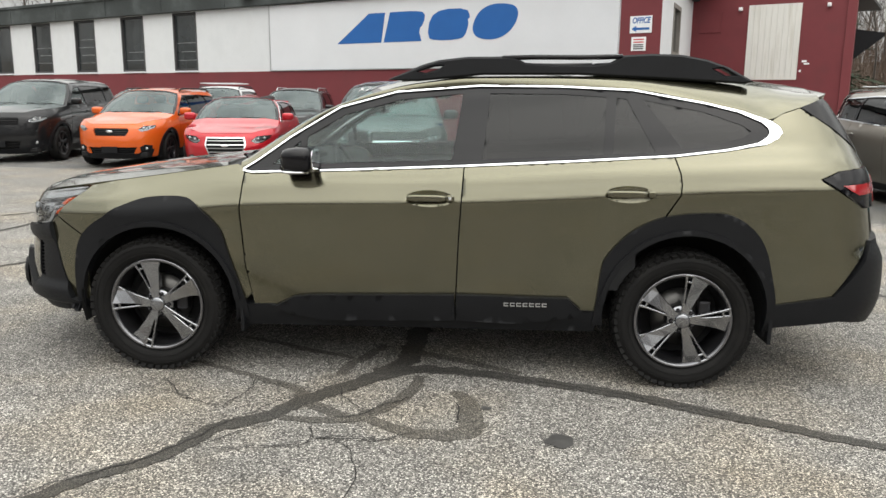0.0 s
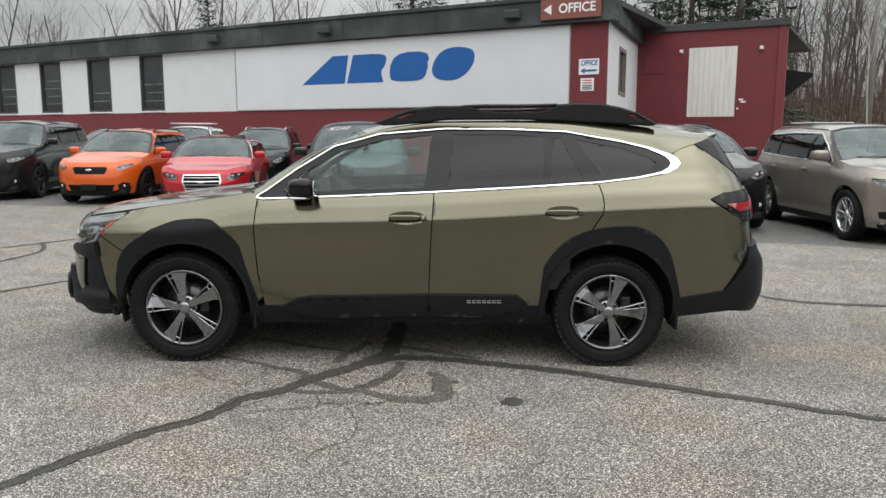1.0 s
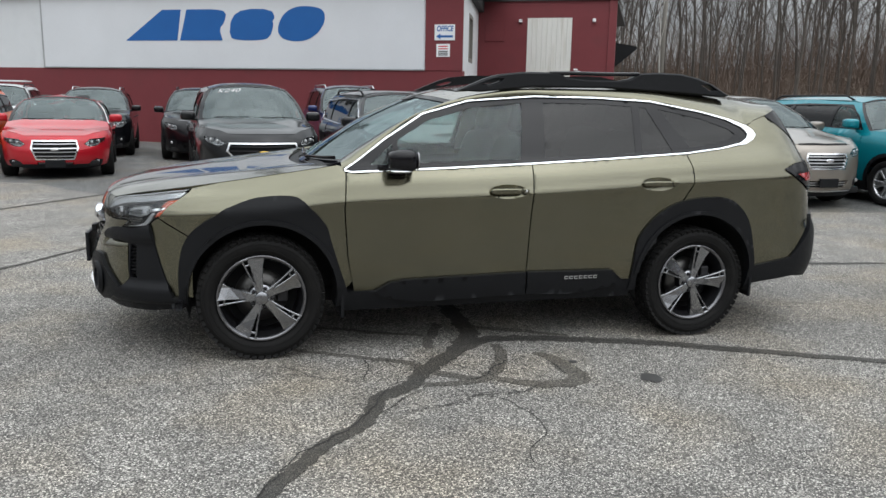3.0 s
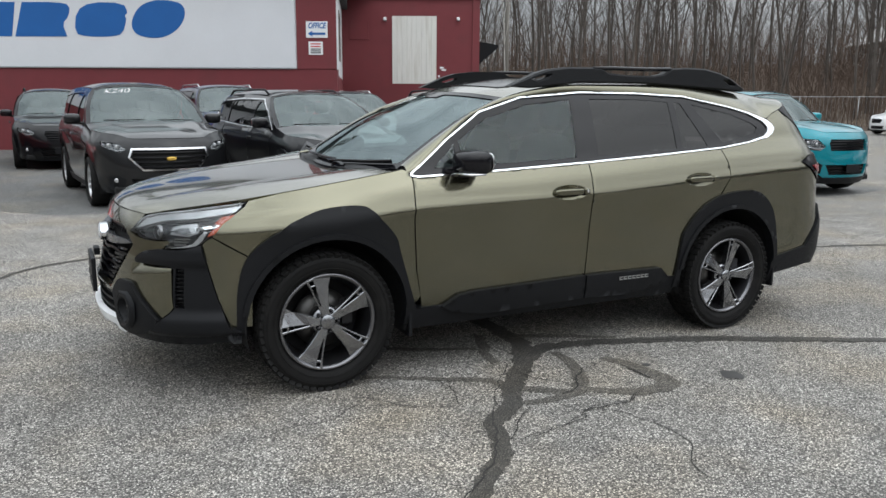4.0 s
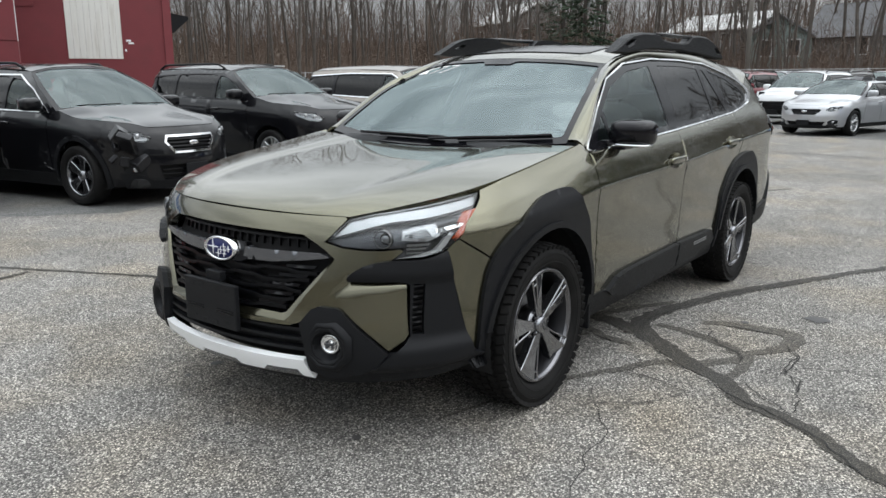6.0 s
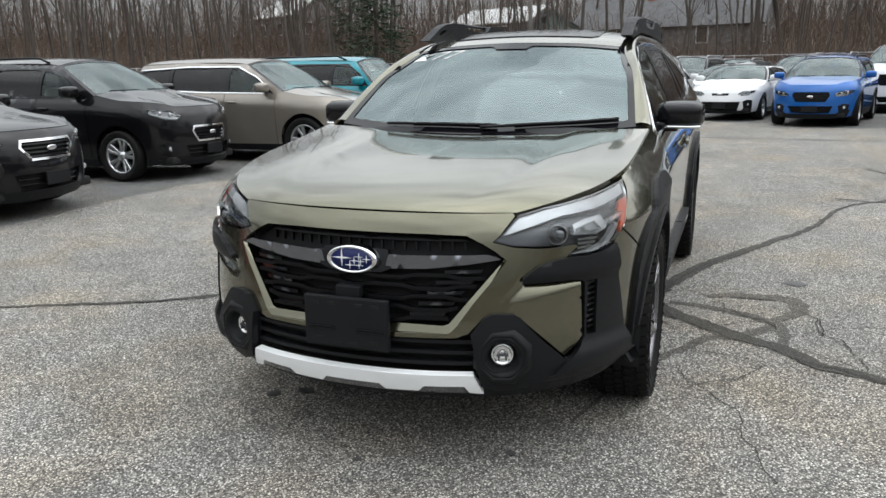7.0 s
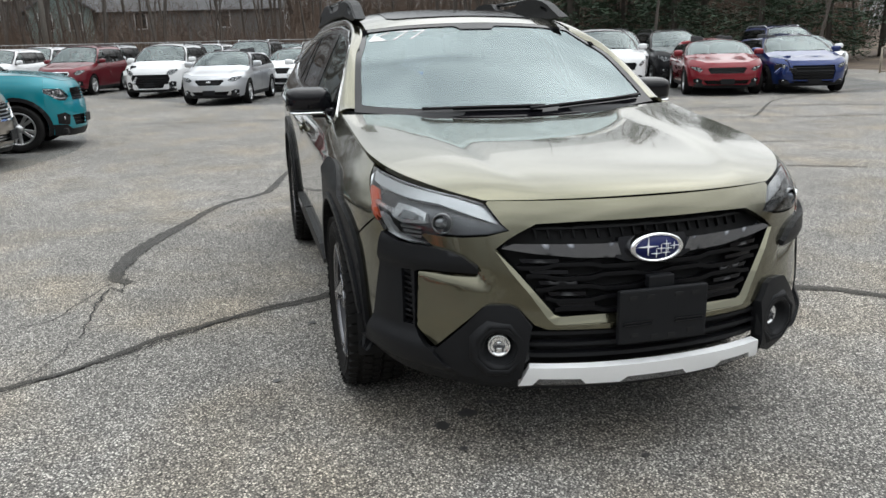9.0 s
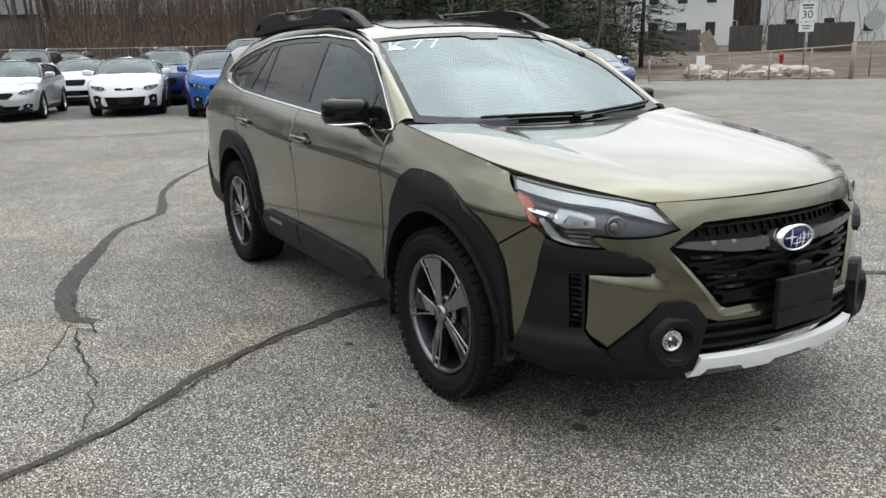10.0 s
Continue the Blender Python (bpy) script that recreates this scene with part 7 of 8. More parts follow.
def blade_rim():
    r, h = 0.246, 0.1125
    barrel = [lathe([(r + 0.004, -h * 0.72), (r + 0.005, -h * 0.80), (r - 0.004, -h * 0.84), (r - 0.011, -h * 0.80), (r - 0.018, -h * 0.62), (r - 0.032, -h * 0.3), (r - 0.04, h * 0.5), (r - 0.01, h * 0.75)], 72)]
    barrel.append(lathe([(0.0, -h * 0.66), (0.026, -h * 0.66), (0.030, -h * 0.62), (0.034, -h * 0.55), (0.068, -h * 0.55), (0.076, -h * 0.46), (0.078, -h * 0.05), (0, 0)], 40))
    blades = []
    poly = [(0.030, -0.020), (0.030, 0.018), (0.09, 0.025), (0.15, 0.035), (0.20, 0.046), (0.241, 0.058), (0.246, 0.02), (0.243, -0.050), (0.234, -0.082), (0.227, -0.083), (0.18, -0.058), (0.12, -0.040), (0.07, -0.028)]
    slot = [(0.088, 0.010), (0.098, 0.016), (0.198, 0.034), (0.198, 0.014), (0.12, 0.011)]
    window = [(0.209, 0.018), (0.209, 0.036), (0.232, 0.041), (0.232, 0.018)]

    def fn(u, v, d):
        twist = np.clip((0.012 - v) / 0.07, 0, 1) * 0.22 * np.clip(u / r, 0, 1)
        dish = -h * 0.70 - 0.17 * h * np.clip(u / r, 0, 1) ** 2 + h * twist
        return np.stack([u, -v, dish + d], -1)
    blades.append(prism(poly, fn, 0.040, 0.0, [slot, window], 0.003))
    return [moved(c, FLAT) for c in barrel], [moved(c, FLAT) for c in blades]


br, bl = blade_rim()
m_bar, m_bl = mesh_of("wheel", br), mesh_of("spoke", bl)
m_bar.materials.append(DARKALLOY)
m_bl.materials.append(ALLOY)
m_lip = mesh_of("rim_lip", [moved(lathe([(0.250, -0.080), (0.252, -0.090), (0.243, -0.0965), (0.234, -0.091), (0.229, -0.080)], 72), FLAT)])
m_lip.materials.append(RIMGREY)
m_cap = mesh_of("hub_cap", [moved(lathe([(0.03, -0.0655), (0.067, -0.0655), (0.075, -0.054)], 30), FLAT), moved(lathe([(0, -0.094), (0.032, -0.093), (0.038, -0.088), (0.040, -0.06)], 28), FLAT), box((0, -0.095, 0), (0.012, 0.003, 0.042), 0), box((0.012, -0.095, 0.0), (0.005, 0.003, 0.030), 0)])
m_cap.materials.append(ALLOY)
m_nut = mesh_of("lug_nut", [moved(lathe([(0, -0.014), (0.006, -0.013), (0.010, -0.006), (0.0105, 0.012)], 12), FLAT)])
m_nut.materials.append(GLOSSBLACK)
m_disc = mesh_of("brake_disc", [moved(lathe([(0.05, 0.0), (0.150, 0.0), (0.150, 0.022), (0.05, 0.022)], 40), FLAT)])
m_back = mesh_of("brake_shield", [moved(lathe([(0.0, 0.06), (0.215, 0.06)], 32), FLAT)])
m_back.materials.append(DARK)
m_disc.materials.append(DISC)
m_cal = mesh_of("caliper", [box((0.118, -0.012, 0.03), (0.06, 0.06, 0.13), 0.012)])
m_cal.materials.append(DARKALLOY)
for x in (0.0, 2.745):
    for s in (-1, 1):
        w = new("wheel", m_bar)
        w.parent = wagon
        spin = Matrix.Rotation(radians({(0.0, -1): -32, (2.745, -1): -5}.get((x, s), 31)), 4, "Y")
        wx, wy = -1.6 + x, 4.70 + s * 0.90
        w.matrix_local = Matrix.Translation((x, s * 0.812, 0.356 + float(ground_z(wx, wy)) - 0.0075 * (s * 0.812 + 0.9))) @ Matrix.Rotation(0 if s < 0 else math.pi, 4, "Z") @ spin
        tagged(w, "dark grey five-blade alloy wheel")
        for nm, me in (("tyre", h_tyre), ("hub_cap", m_cap), ("rim_lip", m_lip), ("brake_disc", m_disc), ("brake_shield", m_back)):
            new(nm, me).parent = w
        for k in range(5):
            o = new("spoke", m_bl)
            o.parent = w
            o.matrix_local = Matrix.Rotation(2 * math.pi * k / 5, 4, "Y")
            o = new("lug_nut", m_nut)
            o.parent = w
            a = 2 * math.pi * (k + 0.5) / 5
            o.matrix_local = Matrix.Translation((0.057 * math.cos(a), -0.070, 0.057 * math.sin(a)))
        c = new("caliper", m_cal)
        c.parent = w
        c.matrix_local = spin.inverted()

# hood, cowl, windscreen, roof
front = [fy(0.515, 0.889)]
pts = [(-a, z) for a, z in front] + [fy(y, 0.889 + 0.001 * (0.3 - abs(y))) for y in (-0.35, -0.15, 0.0, 0.15, 0.35)] + front[::-1]
cf = curve3([F_(np.array([q]))[0] for q in pts])
x0h = float(F_(np.array([fy(0.515, 0.889)]))[0][0])
hx = (x0h, -0.73, -0.69, -0.62, -0.5, -0.37, -0.2, 0.0, 0.2, 0.40)
ca, cb = (curve3([HS.on(x, float(zhl(x)), s) for x in hx]) for s in (-1, 1))
yh = float(HS.Y(0.40, 1.078))
cr = curve3([(0.40, -yh, 1.078), (0.31, -0.55, 1.063), (0.25, -0.28, 1.052), (0.23, 0, 1.048), (0.25, 0.28, 1.052), (0.31, 0.55, 1.063), (0.40, yh, 1.078)])
hood0 = coons(cf, cr, ca, cb)


def hood_fn(P):
    q = hood0(P)
    e = np.abs(P[:, 0] - 0.5) * 2
    ridge = np.clip((e - 0.50) / 0.14, 0, 1)
    ridge = ridge * ridge * (3 - 2 * ridge)
    fade = np.clip(P[:, 1] / 0.35, 0, 1) * np.clip((1 - e) / 0.25, 0, 1)
    q[:, 2] += 0.010 * ridge * fade + 0.030 * np.clip(4 * P[:, 0] * (1 - P[:, 0]), 0, 1) * 2.6 * np.sqrt(np.clip(P[:, 1], 0, 1)) * np.clip(1 - P[:, 1], 0, 1)
    return q


part("hood", patch([(0.004, 0.004), (0.996, 0.004), (0.996, 0.995), (0.004, 0.995)], hood_fn, (0.022, 0.03), (), 0.002, 0.02, UP), OLIVE, wagon)
ws0 = curve3([(0.44, -0.752, 1.085), (0.335, -0.42, 1.060), (0.29, 0, 1.050), (0.335, 0.42, 1.060), (0.44, 0.752, 1.085)])
ws1 = curve3([(1.18, -0.590, 1.458), (1.10, -0.32, 1.482), (1.07, 0, 1.490), (1.10, 0.32, 1.482), (1.18, 0.590, 1.458)])
wa, wb_ = (curve3([(x, s * float(yB(x)), float(zB(x))) for x in (0.44, 0.62, 0.82, 1.0, 1.18)]) for s in (-1, 1))
ws = coons(ws0, ws1, wa, wb_)
part("cowl", patch(UNIT, coons(cr, ws0, curve3([(0.40, -yh, 1.078), (0.42, -0.775, 1.078), (0.44, -0.752, 1.085)]), curve3([(0.40, yh, 1.078), (0.42, 0.775, 1.078), (0.44, 0.752, 1.085)])), 0.05, (), -0.012, 0.02, UP), CLAD, wagon)
part("windscreen_frame", patch(UNIT, ws, 0.04, [[(0.022, 0.075), (0.030, 0.062), (0.970, 0.062), (0.978, 0.075), (0.978, 0.935), (0.965, 0.950), (0.60, 0.957), (0.585, 0.945), (0.57, 0.91), (0.43, 0.91), (0.415, 0.945), (0.40, 0.957), (0.035, 0.950), (0.022, 0.935)]], -0.001, 0.01, (-1, 0, 1)), GLOSSBLACK, wagon)
part("windscreen", patch([(0.01, 0.02), (0.99, 0.02), (0.99, 0.985), (0.01, 0.985)], ws, 0.04, (), -0.006, 0, (-1, 0, 1)), SCREEN, wagon)
wq = lambda s, t, o=0.012: ws(np.array([(s, t)]))[0] + np.array((-o * 0.6, 0, o))
for a, b in (((0.47, 0.030), (0.05, 0.050)), ((0.80, 0.030), (0.42, 0.048))):
    wp_ = part("wiper", [tube([wq(a[0] + (b[0] - a[0]) * k, a[1] + (b[1] - a[1]) * k + 0.010 * math.sin(k * 3.1), 0.018) for k in np.linspace(0, 1, 9)], 0.008, 6)], GLOSSBLACK, wagon)
    part("blade", [tube([wq(a[0] + (b[0] - a[0]) * k, a[1] + (b[1] - a[1]) * k + 0.016 * math.sin(k * 3.1), 0.008) for k in np.linspace(0.25, 1, 9)], 0.006, 5)], CLAD, wp_)
glass_writing("K77", 0.17, ws, 0.862, 0.855, 1.24, 0.86, WHITEMARK, wagon)
rf1 = curve3([(3.42, -0.52, 1.465), (3.455, -0.28, 1.500), (3.465, 0, 1.508), (3.455, 0.28, 1.500), (3.42, 0.52, 1.465)])
ra, rb = (curve3([(x, s * float(yB(x)), float(zB(x))) for x in (1.18, 1.35, 1.7, 2.3, 2.9, 3.42)]) for s in (-1, 1))
roof_fn = coons(ws1, rf1, ra, rb, 0.006)
roof = part("roof", patch(UNIT, roof_fn, 0.04, (), 0, 0.01, UP), OLIVE, wagon)
part("sunroof", patch([(0.17, 0.06), (0.83, 0.06), (0.86, 0.08), (0.86, 0.34), (0.83, 0.36), (0.17, 0.36), (0.14, 0.34), (0.14, 0.08)], roof_fn, 0.05, (), 0.004, 0.006, UP), GLOSSBLACK, roof, "dark glass sunroof")
part("headliner", patch([(0.02, 0.01), (0.98, 0.01), (0.98, 0.98), (0.02, 0.98)], roof_fn, 0.08, (), -0.05, 0, UP), INTERIOR_LIGHT, wagon)
part("spoiler", patch(UNIT, coons(rf1, curve3([(3.46, -0.50, 1.443), (3.60, -0.25, 1.470), (3.62, 0, 1.475), (3.60, 0.25, 1.470), (3.46, 0.50, 1.443)]), curve3([(3.42, -0.52, 1.465), (3.46, -0.50, 1.443)]), curve3([(3.42, 0.52, 1.465), (3.46, 0.50, 1.443)])), 0.05, (), 0, 0.03, UP), OLIVE, wagon)
part("tailgate", patch([rx(3.6, 0.55, -1), rx(3.6, 0.55, 1), rx(3.68, 1.12, 1), rx(3.68, 1.12, -1)], HS.rear, 0.06, (), -0.01, 0.02, (1, 0, 0)), OLIVE, wagon)
part("rear_window", patch(UNIT, coons(rf1, curve3([(3.60, -0.62, 1.15), (3.70, 0, 1.16), (3.60, 0.62, 1.15)]), curve3([(3.42, -0.52, 1.465), (3.60, -0.62, 1.15)]), curve3([(3.42, 0.52, 1.465), (3.60, 0.62, 1.15)])), 0.08, (), 0, 0, (1, 0, 0.3)), PRIVACY, wagon)
# floor, dash, seats, steering wheel
part("underbody", [box((1.4, 0, 0.27), (3.9, 1.15, 0.10), 0.03), box((0.15, 0, 0.62), (0.5, 1.0, 0.55), 0.05), box((-0.35, 0, 0.5), (0.5, 0.95, 0.4), 0.05), box((3.1, 0, 0.6), (0.8, 1.0, 0.5), 0.05), box((1.4, 0, 0.33), (1.7, 1.66, 0.06), 0.02)], DARK, wagon)
part("dashboard", [rounded((0.62, 0, 0.98), (0.62, 1.44, 0.22), 0.35, 24, 12), box((0.78, 0, 0.80), (0.30, 1.42, 0.35), 0.06), box((0.70, -0.37, 1.07), (0.18, 0.36, 0.09), 0.03)], INTERIOR, wagon, "dark dashboard")
part("touch_screen", box((0.83, 0.0, 0.95), (0.02, 0.22, 0.26), 0.006), GLOSSBLACK, wagon)
a = np.linspace(0, 2 * np.pi, 33)
sw = [tube(np.stack([0.0 * a, 0.185 * np.cos(a), 0.185 * np.sin(a)], -1), 0.015, 8, False), rounded((0, 0, 0), (0.05, 0.14, 0.11), 0.5, 14, 8), box((0, 0, 0), (0.02, 0.34, 0.035), 0.006), box((0, 0, -0.09), (0.02, 0.04, 0.16), 0.006)]
part("steering_wheel", [moved(c, Matrix.Translation((0.95, -0.37, 0.985)) @ Matrix.Rotation(radians(-22), 4, "Y")) for c in sw], INTERIOR, wagon)
for y in (-0.37, 0.37):
    part("front_seat", seat((1.30, y, 0.62), 0.52), INTERIOR, wagon)
    part("rear_seat", seat((2.18, y * 0.95, 0.66), 0.62), INTERIOR, wagon)
for s in (-1, 1):
    part("door_lining", patch([(0.62, 0.45), (2.5, 0.45), (2.5, 1.10), (1.6, 1.07), (0.62, 1.04)], HS.side(s), 0.12, (), -0.07, 0, (0, s, 0)), INTERIOR, wagon)
    part("pillar_lining", patch([(1.58, 1.08), (1.72, 1.08), (1.74, 1.47), (1.62, 1.47)], HS.side(s), 0.08, (), -0.03, 0, (0, s, 0)), INTERIOR_LIGHT, wagon)
part("inner_mirror", [rounded((1.10, 0, 1.36), (0.04, 0.24, 0.07), 0.5, 14, 8), box((1.17, 0, 1.425), (0.10, 0.10, 0.06), 0.02)], GLOSSBLACK, wagon)

# ---- trees ----
def bare_tree(seed, height, spread=1.0, levels=4, sides=5, twigs=2):
    """A leafless tree: a tapered trunk that forks into limbs, branches and twigs."""
    rng = random.Random(seed)
    ch = []

    def grow(p, d, ln, r, lv):
        n = (5, 4, 3, 2, 2)[lv]
        pts, q, v = [p], Vector(p), Vector(d)
        for i in range(n):
            v = (v + Vector((rng.uniform(-1, 1), rng.uniform(-1, 1), rng.uniform(-0.5, 0.9))) * (0.10 if lv == 0 else 0.22)).normalized()
            q = q + v * ln / n
            pts.append(q[:])
        ch.append(tube(pts, np.linspace(r, r * (0.45 if lv < levels - 1 else 0.3), len(pts)), sides if lv == 0 else 3, False))
        if lv + 1 >= levels:
            return
        k = rng.randint(6, 8) if lv == 0 else rng.randint(4, 5) if lv == 1 else rng.randint(2, 2 + twigs)
        for i in range(k):
            f = rng.uniform(0.38 if lv == 0 else 0.25, 1.0)
            j = min(int(f * n), n - 1)
            b = Vector(pts[j]).lerp(Vector(pts[j + 1]), f * n - j)
            a = rng.uniform(0, 2 * math.pi)
            out = Vector((math.cos(a), math.sin(a), rng.uniform(0.25, 1.0))) * spread
            nd = (v * 0.55 + out * (0.75 if lv == 0 else 0.6)).normalized()
            grow(b[:], nd, ln * rng.uniform(0.34, 0.55) * (1.1 - 0.35 * f if lv == 0 else 1), r * (1 - 0.55 * f) * rng.uniform(0.38, 0.6), lv + 1)
    grow((0, 0, -0.3), (0, 0, 1), height * 0.86, height * 0.0070 + 0.02, 0)
    return ch


def joined(chunks):
    V, F, k = [], [], 0
    for p, f, s in chunks:
        V.append(p)
        F += [tuple(i + k for i in q) for q in f]
        k += len(p)
    return np.concatenate(V), F


def bank_height(x, y):
    dr = math.hypot(x, y) - float(rim(math.degrees(math.atan2(y, x))))
    return float(np.interp(dr, [0, 0.8, 3, 7, 14, 26, 50, 110], [-0.03, 0.14, 0.4, 0.9, 1.6, 3.2, 6.0, 8.5])) * float(low_side(math.degrees(math.atan2(y, x))))


rng = random.Random(7)
kinds = [joined(bare_tree(100 + i, rng.uniform(13, 18), 0.75 + 0.2 * (i % 3), 5 if i < 2 else 4, 5, 1 if i < 2 else 2)) for i in range(6)]
V, F, k = [], [], 0
for i in range(1300):
    a = rng.uniform(-62, 82) if i < 820 else rng.uniform(82, 298)
    dr = 2.5 + 60 * rng.random() ** 1.2 if i < 820 else rng.uniform(3, 30)
    r = float(rim(a)) + dr
    x, y = r * math.cos(radians(a)), r * math.sin(radians(a))
    if (-56 < a < -28 and dr < 20) or (-62 < a < -40 and dr < 62):
        continue
    p, f = kinds[i % 6] if dr < 22 else kinds[3 + i % 3]
    s = rng.uniform(0.5, 1.1)
    th0 = rng.uniform(0, 6.28)
    q = np.stack([(p[:, 0] * math.cos(th0) - p[:, 1] * math.sin(th0)) * s + x, (p[:, 0] * math.sin(th0) + p[:, 1] * math.cos(th0)) * s + y, p[:, 2] * s * rng.uniform(0.9, 1.15) + bank_height(x, y)], -1)
    V.append(q)
    F.append((np.array([t for t in f if len(t) == 4] + [(*t, t[0])[:4] for t in f if len(t) == 3]) + k))
    k += len(p)
me = bpy.data.meshes.new("bare_woods")
FA = np.concatenate(F)
me.from_pydata(np.concatenate(V).tolist(), [], FA.tolist())
me.materials.append(BARK)
tagged(new("bare_woods", me), "leafless grey-brown winter woods on the bank", "woods", "", "stuff")

# brush: thin arching canes and side twigs under the trees
rng = random.Random(21)
V, F, k = [], [], 0
for i in range(52000):
    a = rng.uniform(-60, 82) if i < 44000 else rng.uniform(82, 295)
    dr = 1.0 + 45 * rng.random() ** 1.6
    r = float(rim(a)) + dr
    x, y = r * math.cos(radians(a)), r * math.sin(radians(a))
    if (-54 < a < -32 and dr < 14) or (-62 < a < -41 and dr < 40):
        continue
    z = bank_height(x, y) - 0.05
    h = rng.uniform(0.5, 3.0) * (1 + dr * 0.06)
    dx, dy = rng.gauss(0, 0.6) * h, rng.gauss(0, 0.6) * h
    w = rng.uniform(0.004, 0.012) * (1 + dr * 0.03)
    tx, ty = -math.sin(radians(a)) * w, math.cos(radians(a)) * w
    m1, m2 = (x + dx * 0.3, y + dy * 0.3, z + h * 0.6), (x + dx, y + dy, z + h * rng.uniform(0.55, 1.05))
    b2 = (x - dx * 0.5 + rng.uniform(-0.3, 0.3), y - dy * 0.5, z + h * rng.uniform(0.7, 1.0))
    V += [(x - tx, y - ty, z), (x + tx, y + ty, z), (m1[0] + tx * 0.7, m1[1] + ty * 0.7, m1[2]), (m1[0] - tx * 0.7, m1[1] - ty * 0.7, m1[2]), m2, b2]
    F += [(k, k + 1, k + 2, k + 3), (k + 3, k + 2, k + 4), (k + 3, k + 2, k + 5)]
    k += 6
me = bpy.data.meshes.new("brush")
me.from_pydata(V, [], F)
me.materials.append(TWIG)
tagged(new("brush", me), "tangled brown leafless brush under the trees", "brush", "", "stuff")


def pine_mesh(seed, height):
    """Trunk and crown of an evergreen, the crown of many drooping needle sprays."""
    rng = random.Random(seed)
    trunk = [tube([(0, 0, -0.3), (0.05, 0.02, height * 0.5), (0, 0.04, height)], (height * 0.018, height * 0.011, 0.02), 7)]
    V, F, k = [], [], 0
    z = height * 0.10
    while z < height * 0.985:
        f = (z - height * 0.10) / (height * 0.9)
        ln = height * 0.27 * (1 - f) ** 0.75 * rng.uniform(0.75, 1.1) + 0.15
        for b in range(rng.randint(5, 7)):
            a = rng.uniform(0, 2 * math.pi)
            L = ln * rng.uniform(0.6, 1.1)
            up = 0.25 - 0.55 * (1 - f)
            for s in range(int(10 + L * 11)):
                t = rng.uniform(0.15, 1.0)
                c = np.array((math.cos(a) * L * t, math.sin(a) * L * t, z + L * t * up * t + rng.uniform(-0.1, 0.1)))
                side = rng.uniform(-1, 1) * L * 0.22 * t
                c[0] += -math.sin(a) * side
                c[1] += math.cos(a) * side
                d = np.array((math.cos(a + rng.uniform(-1, 1)), math.sin(a + rng.uniform(-1, 1)), rng.uniform(-0.5, 0.35))) * rng.uniform(0.18, 0.42)
                w = np.cross(d, (rng.uniform(-1, 1), rng.uniform(-1, 1), 1.0))
                w = w / (np.linalg.norm(w) + 1e-9) * rng.uniform(0.016, 0.040)
                V += [tuple(c - w), tuple(c + d * 0.5 - w * 1.4), tuple(c + d), tuple(c + d * 0.5 + w * 1.4), tuple(c + w)]
                F.append((k, k + 1, k + 2, k + 3, k + 4))
                k += 5
        z += height * 0.026
    crown = bpy.data.meshes.new("crown")
    crown.from_pydata(V, [], F)
    crown.materials.append(NEEDLE)
    tm = mesh_of("trunk", trunk)
    tm.materials.append(BARK)
    return tm, crown


def stand(me_pair, x, y, s, label, group="evergreens"):
    t = thing("pine_tree", label, "tree", Matrix.Translation((x, y, max(0, bank_height(x, y)) - 0.05)) @ Matrix.Rotation(x * 1.3, 4, "Z") @ Matrix.Diagonal((s, s, s, 1)), group)
    for nm, me in zip(("trunk", "crown"), me_pair):
        new(nm, me).parent = t


pines = [pine_mesh(3, 11.0), pine_mesh(4, 15.0)]
for x, y, s, i in ((44, 26.5, 1.0, 0), (53, 33, 0.8, 1), (30, -21, 0.9, 0), (33.5, -18.5, 0.85, 1), (36, -15, 0.9, 0), (27, -24, 0.75, 0), (38, -19, 1.0, 1), (28, -18, 0.8, 0), (31.5, -15.5, 0.9, 0), (35, -11.5, 0.95, 1), (40, -14, 0.9, 1), (26.5, -20.5, 0.7, 0), (43, -30, 1.1, 1), (47, -33, 1.1, 1), (-2, 47, 1.0, 1), (4.5, 49, 1.05, 1), (10.5, 50, 0.95, 1), (-17, 56, 0.8, 1), (16, 60, 1.0, 1),
                   (16.5, 52.5, 1.25, 1), (18.5, 49.5, 1.2, 1), (20.5, 53.0, 1.3, 1)):
    stand(pines[i], x, y, s, "dark green evergreen with drooping boughs at the wood's edge")
for x, y, sd, hh in ((22.5, -16.5, 31, 7.0), (26.5, -11.5, 32, 8.0), (31.0, -38.2, 33, 6.5), (28.6, -23.9, 36, 9.0), (29.5, -6.0, 34, 9.0), (31, 40, 35, 15)):
    t = thing("bare_tree", "leafless grey tree with fine spreading twigs", "tree", Matrix.Translation((x, y, max(0.0, bank_height(x, y)) - 0.03)), "bare trees")
    part("trunk", bare_tree(sd, hh, 1.1, 5, 7, 2), BARK, t)
BIRCH = surface("birch_bark", (0.42, 0.40, 0.37), 0.85, 0, 0.3, 3, 30, 0.2, dirt=(0.12, 0.11, 0.10))
t = thing("birch_tree", "thin pale birch beside the utility pole", "tree", Matrix.Translation((25.0, 45.3, bank_height(25.0, 45.3) - 0.05)) @ Matrix.Diagonal((0.6, 0.6, 1.35, 1)), "bare trees")
part("trunk", bare_tree(57, 10, 0.35, 4, 6, 1), BIRCH, t)
pole = solid("utility_pole", tube([(25.6, 46.5, 0), (25.6, 46.5, 13)], (0.18, 0.13), 10), POLE, "weathered grey wooden utility pole", "utility pole")
pole2 = solid("utility_pole", tube([(46.2, 16.5, 0), (46.2, 16.5, 12)], (0.16, 0.12), 10), POLE, "weathered brown wooden utility pole", "utility pole")

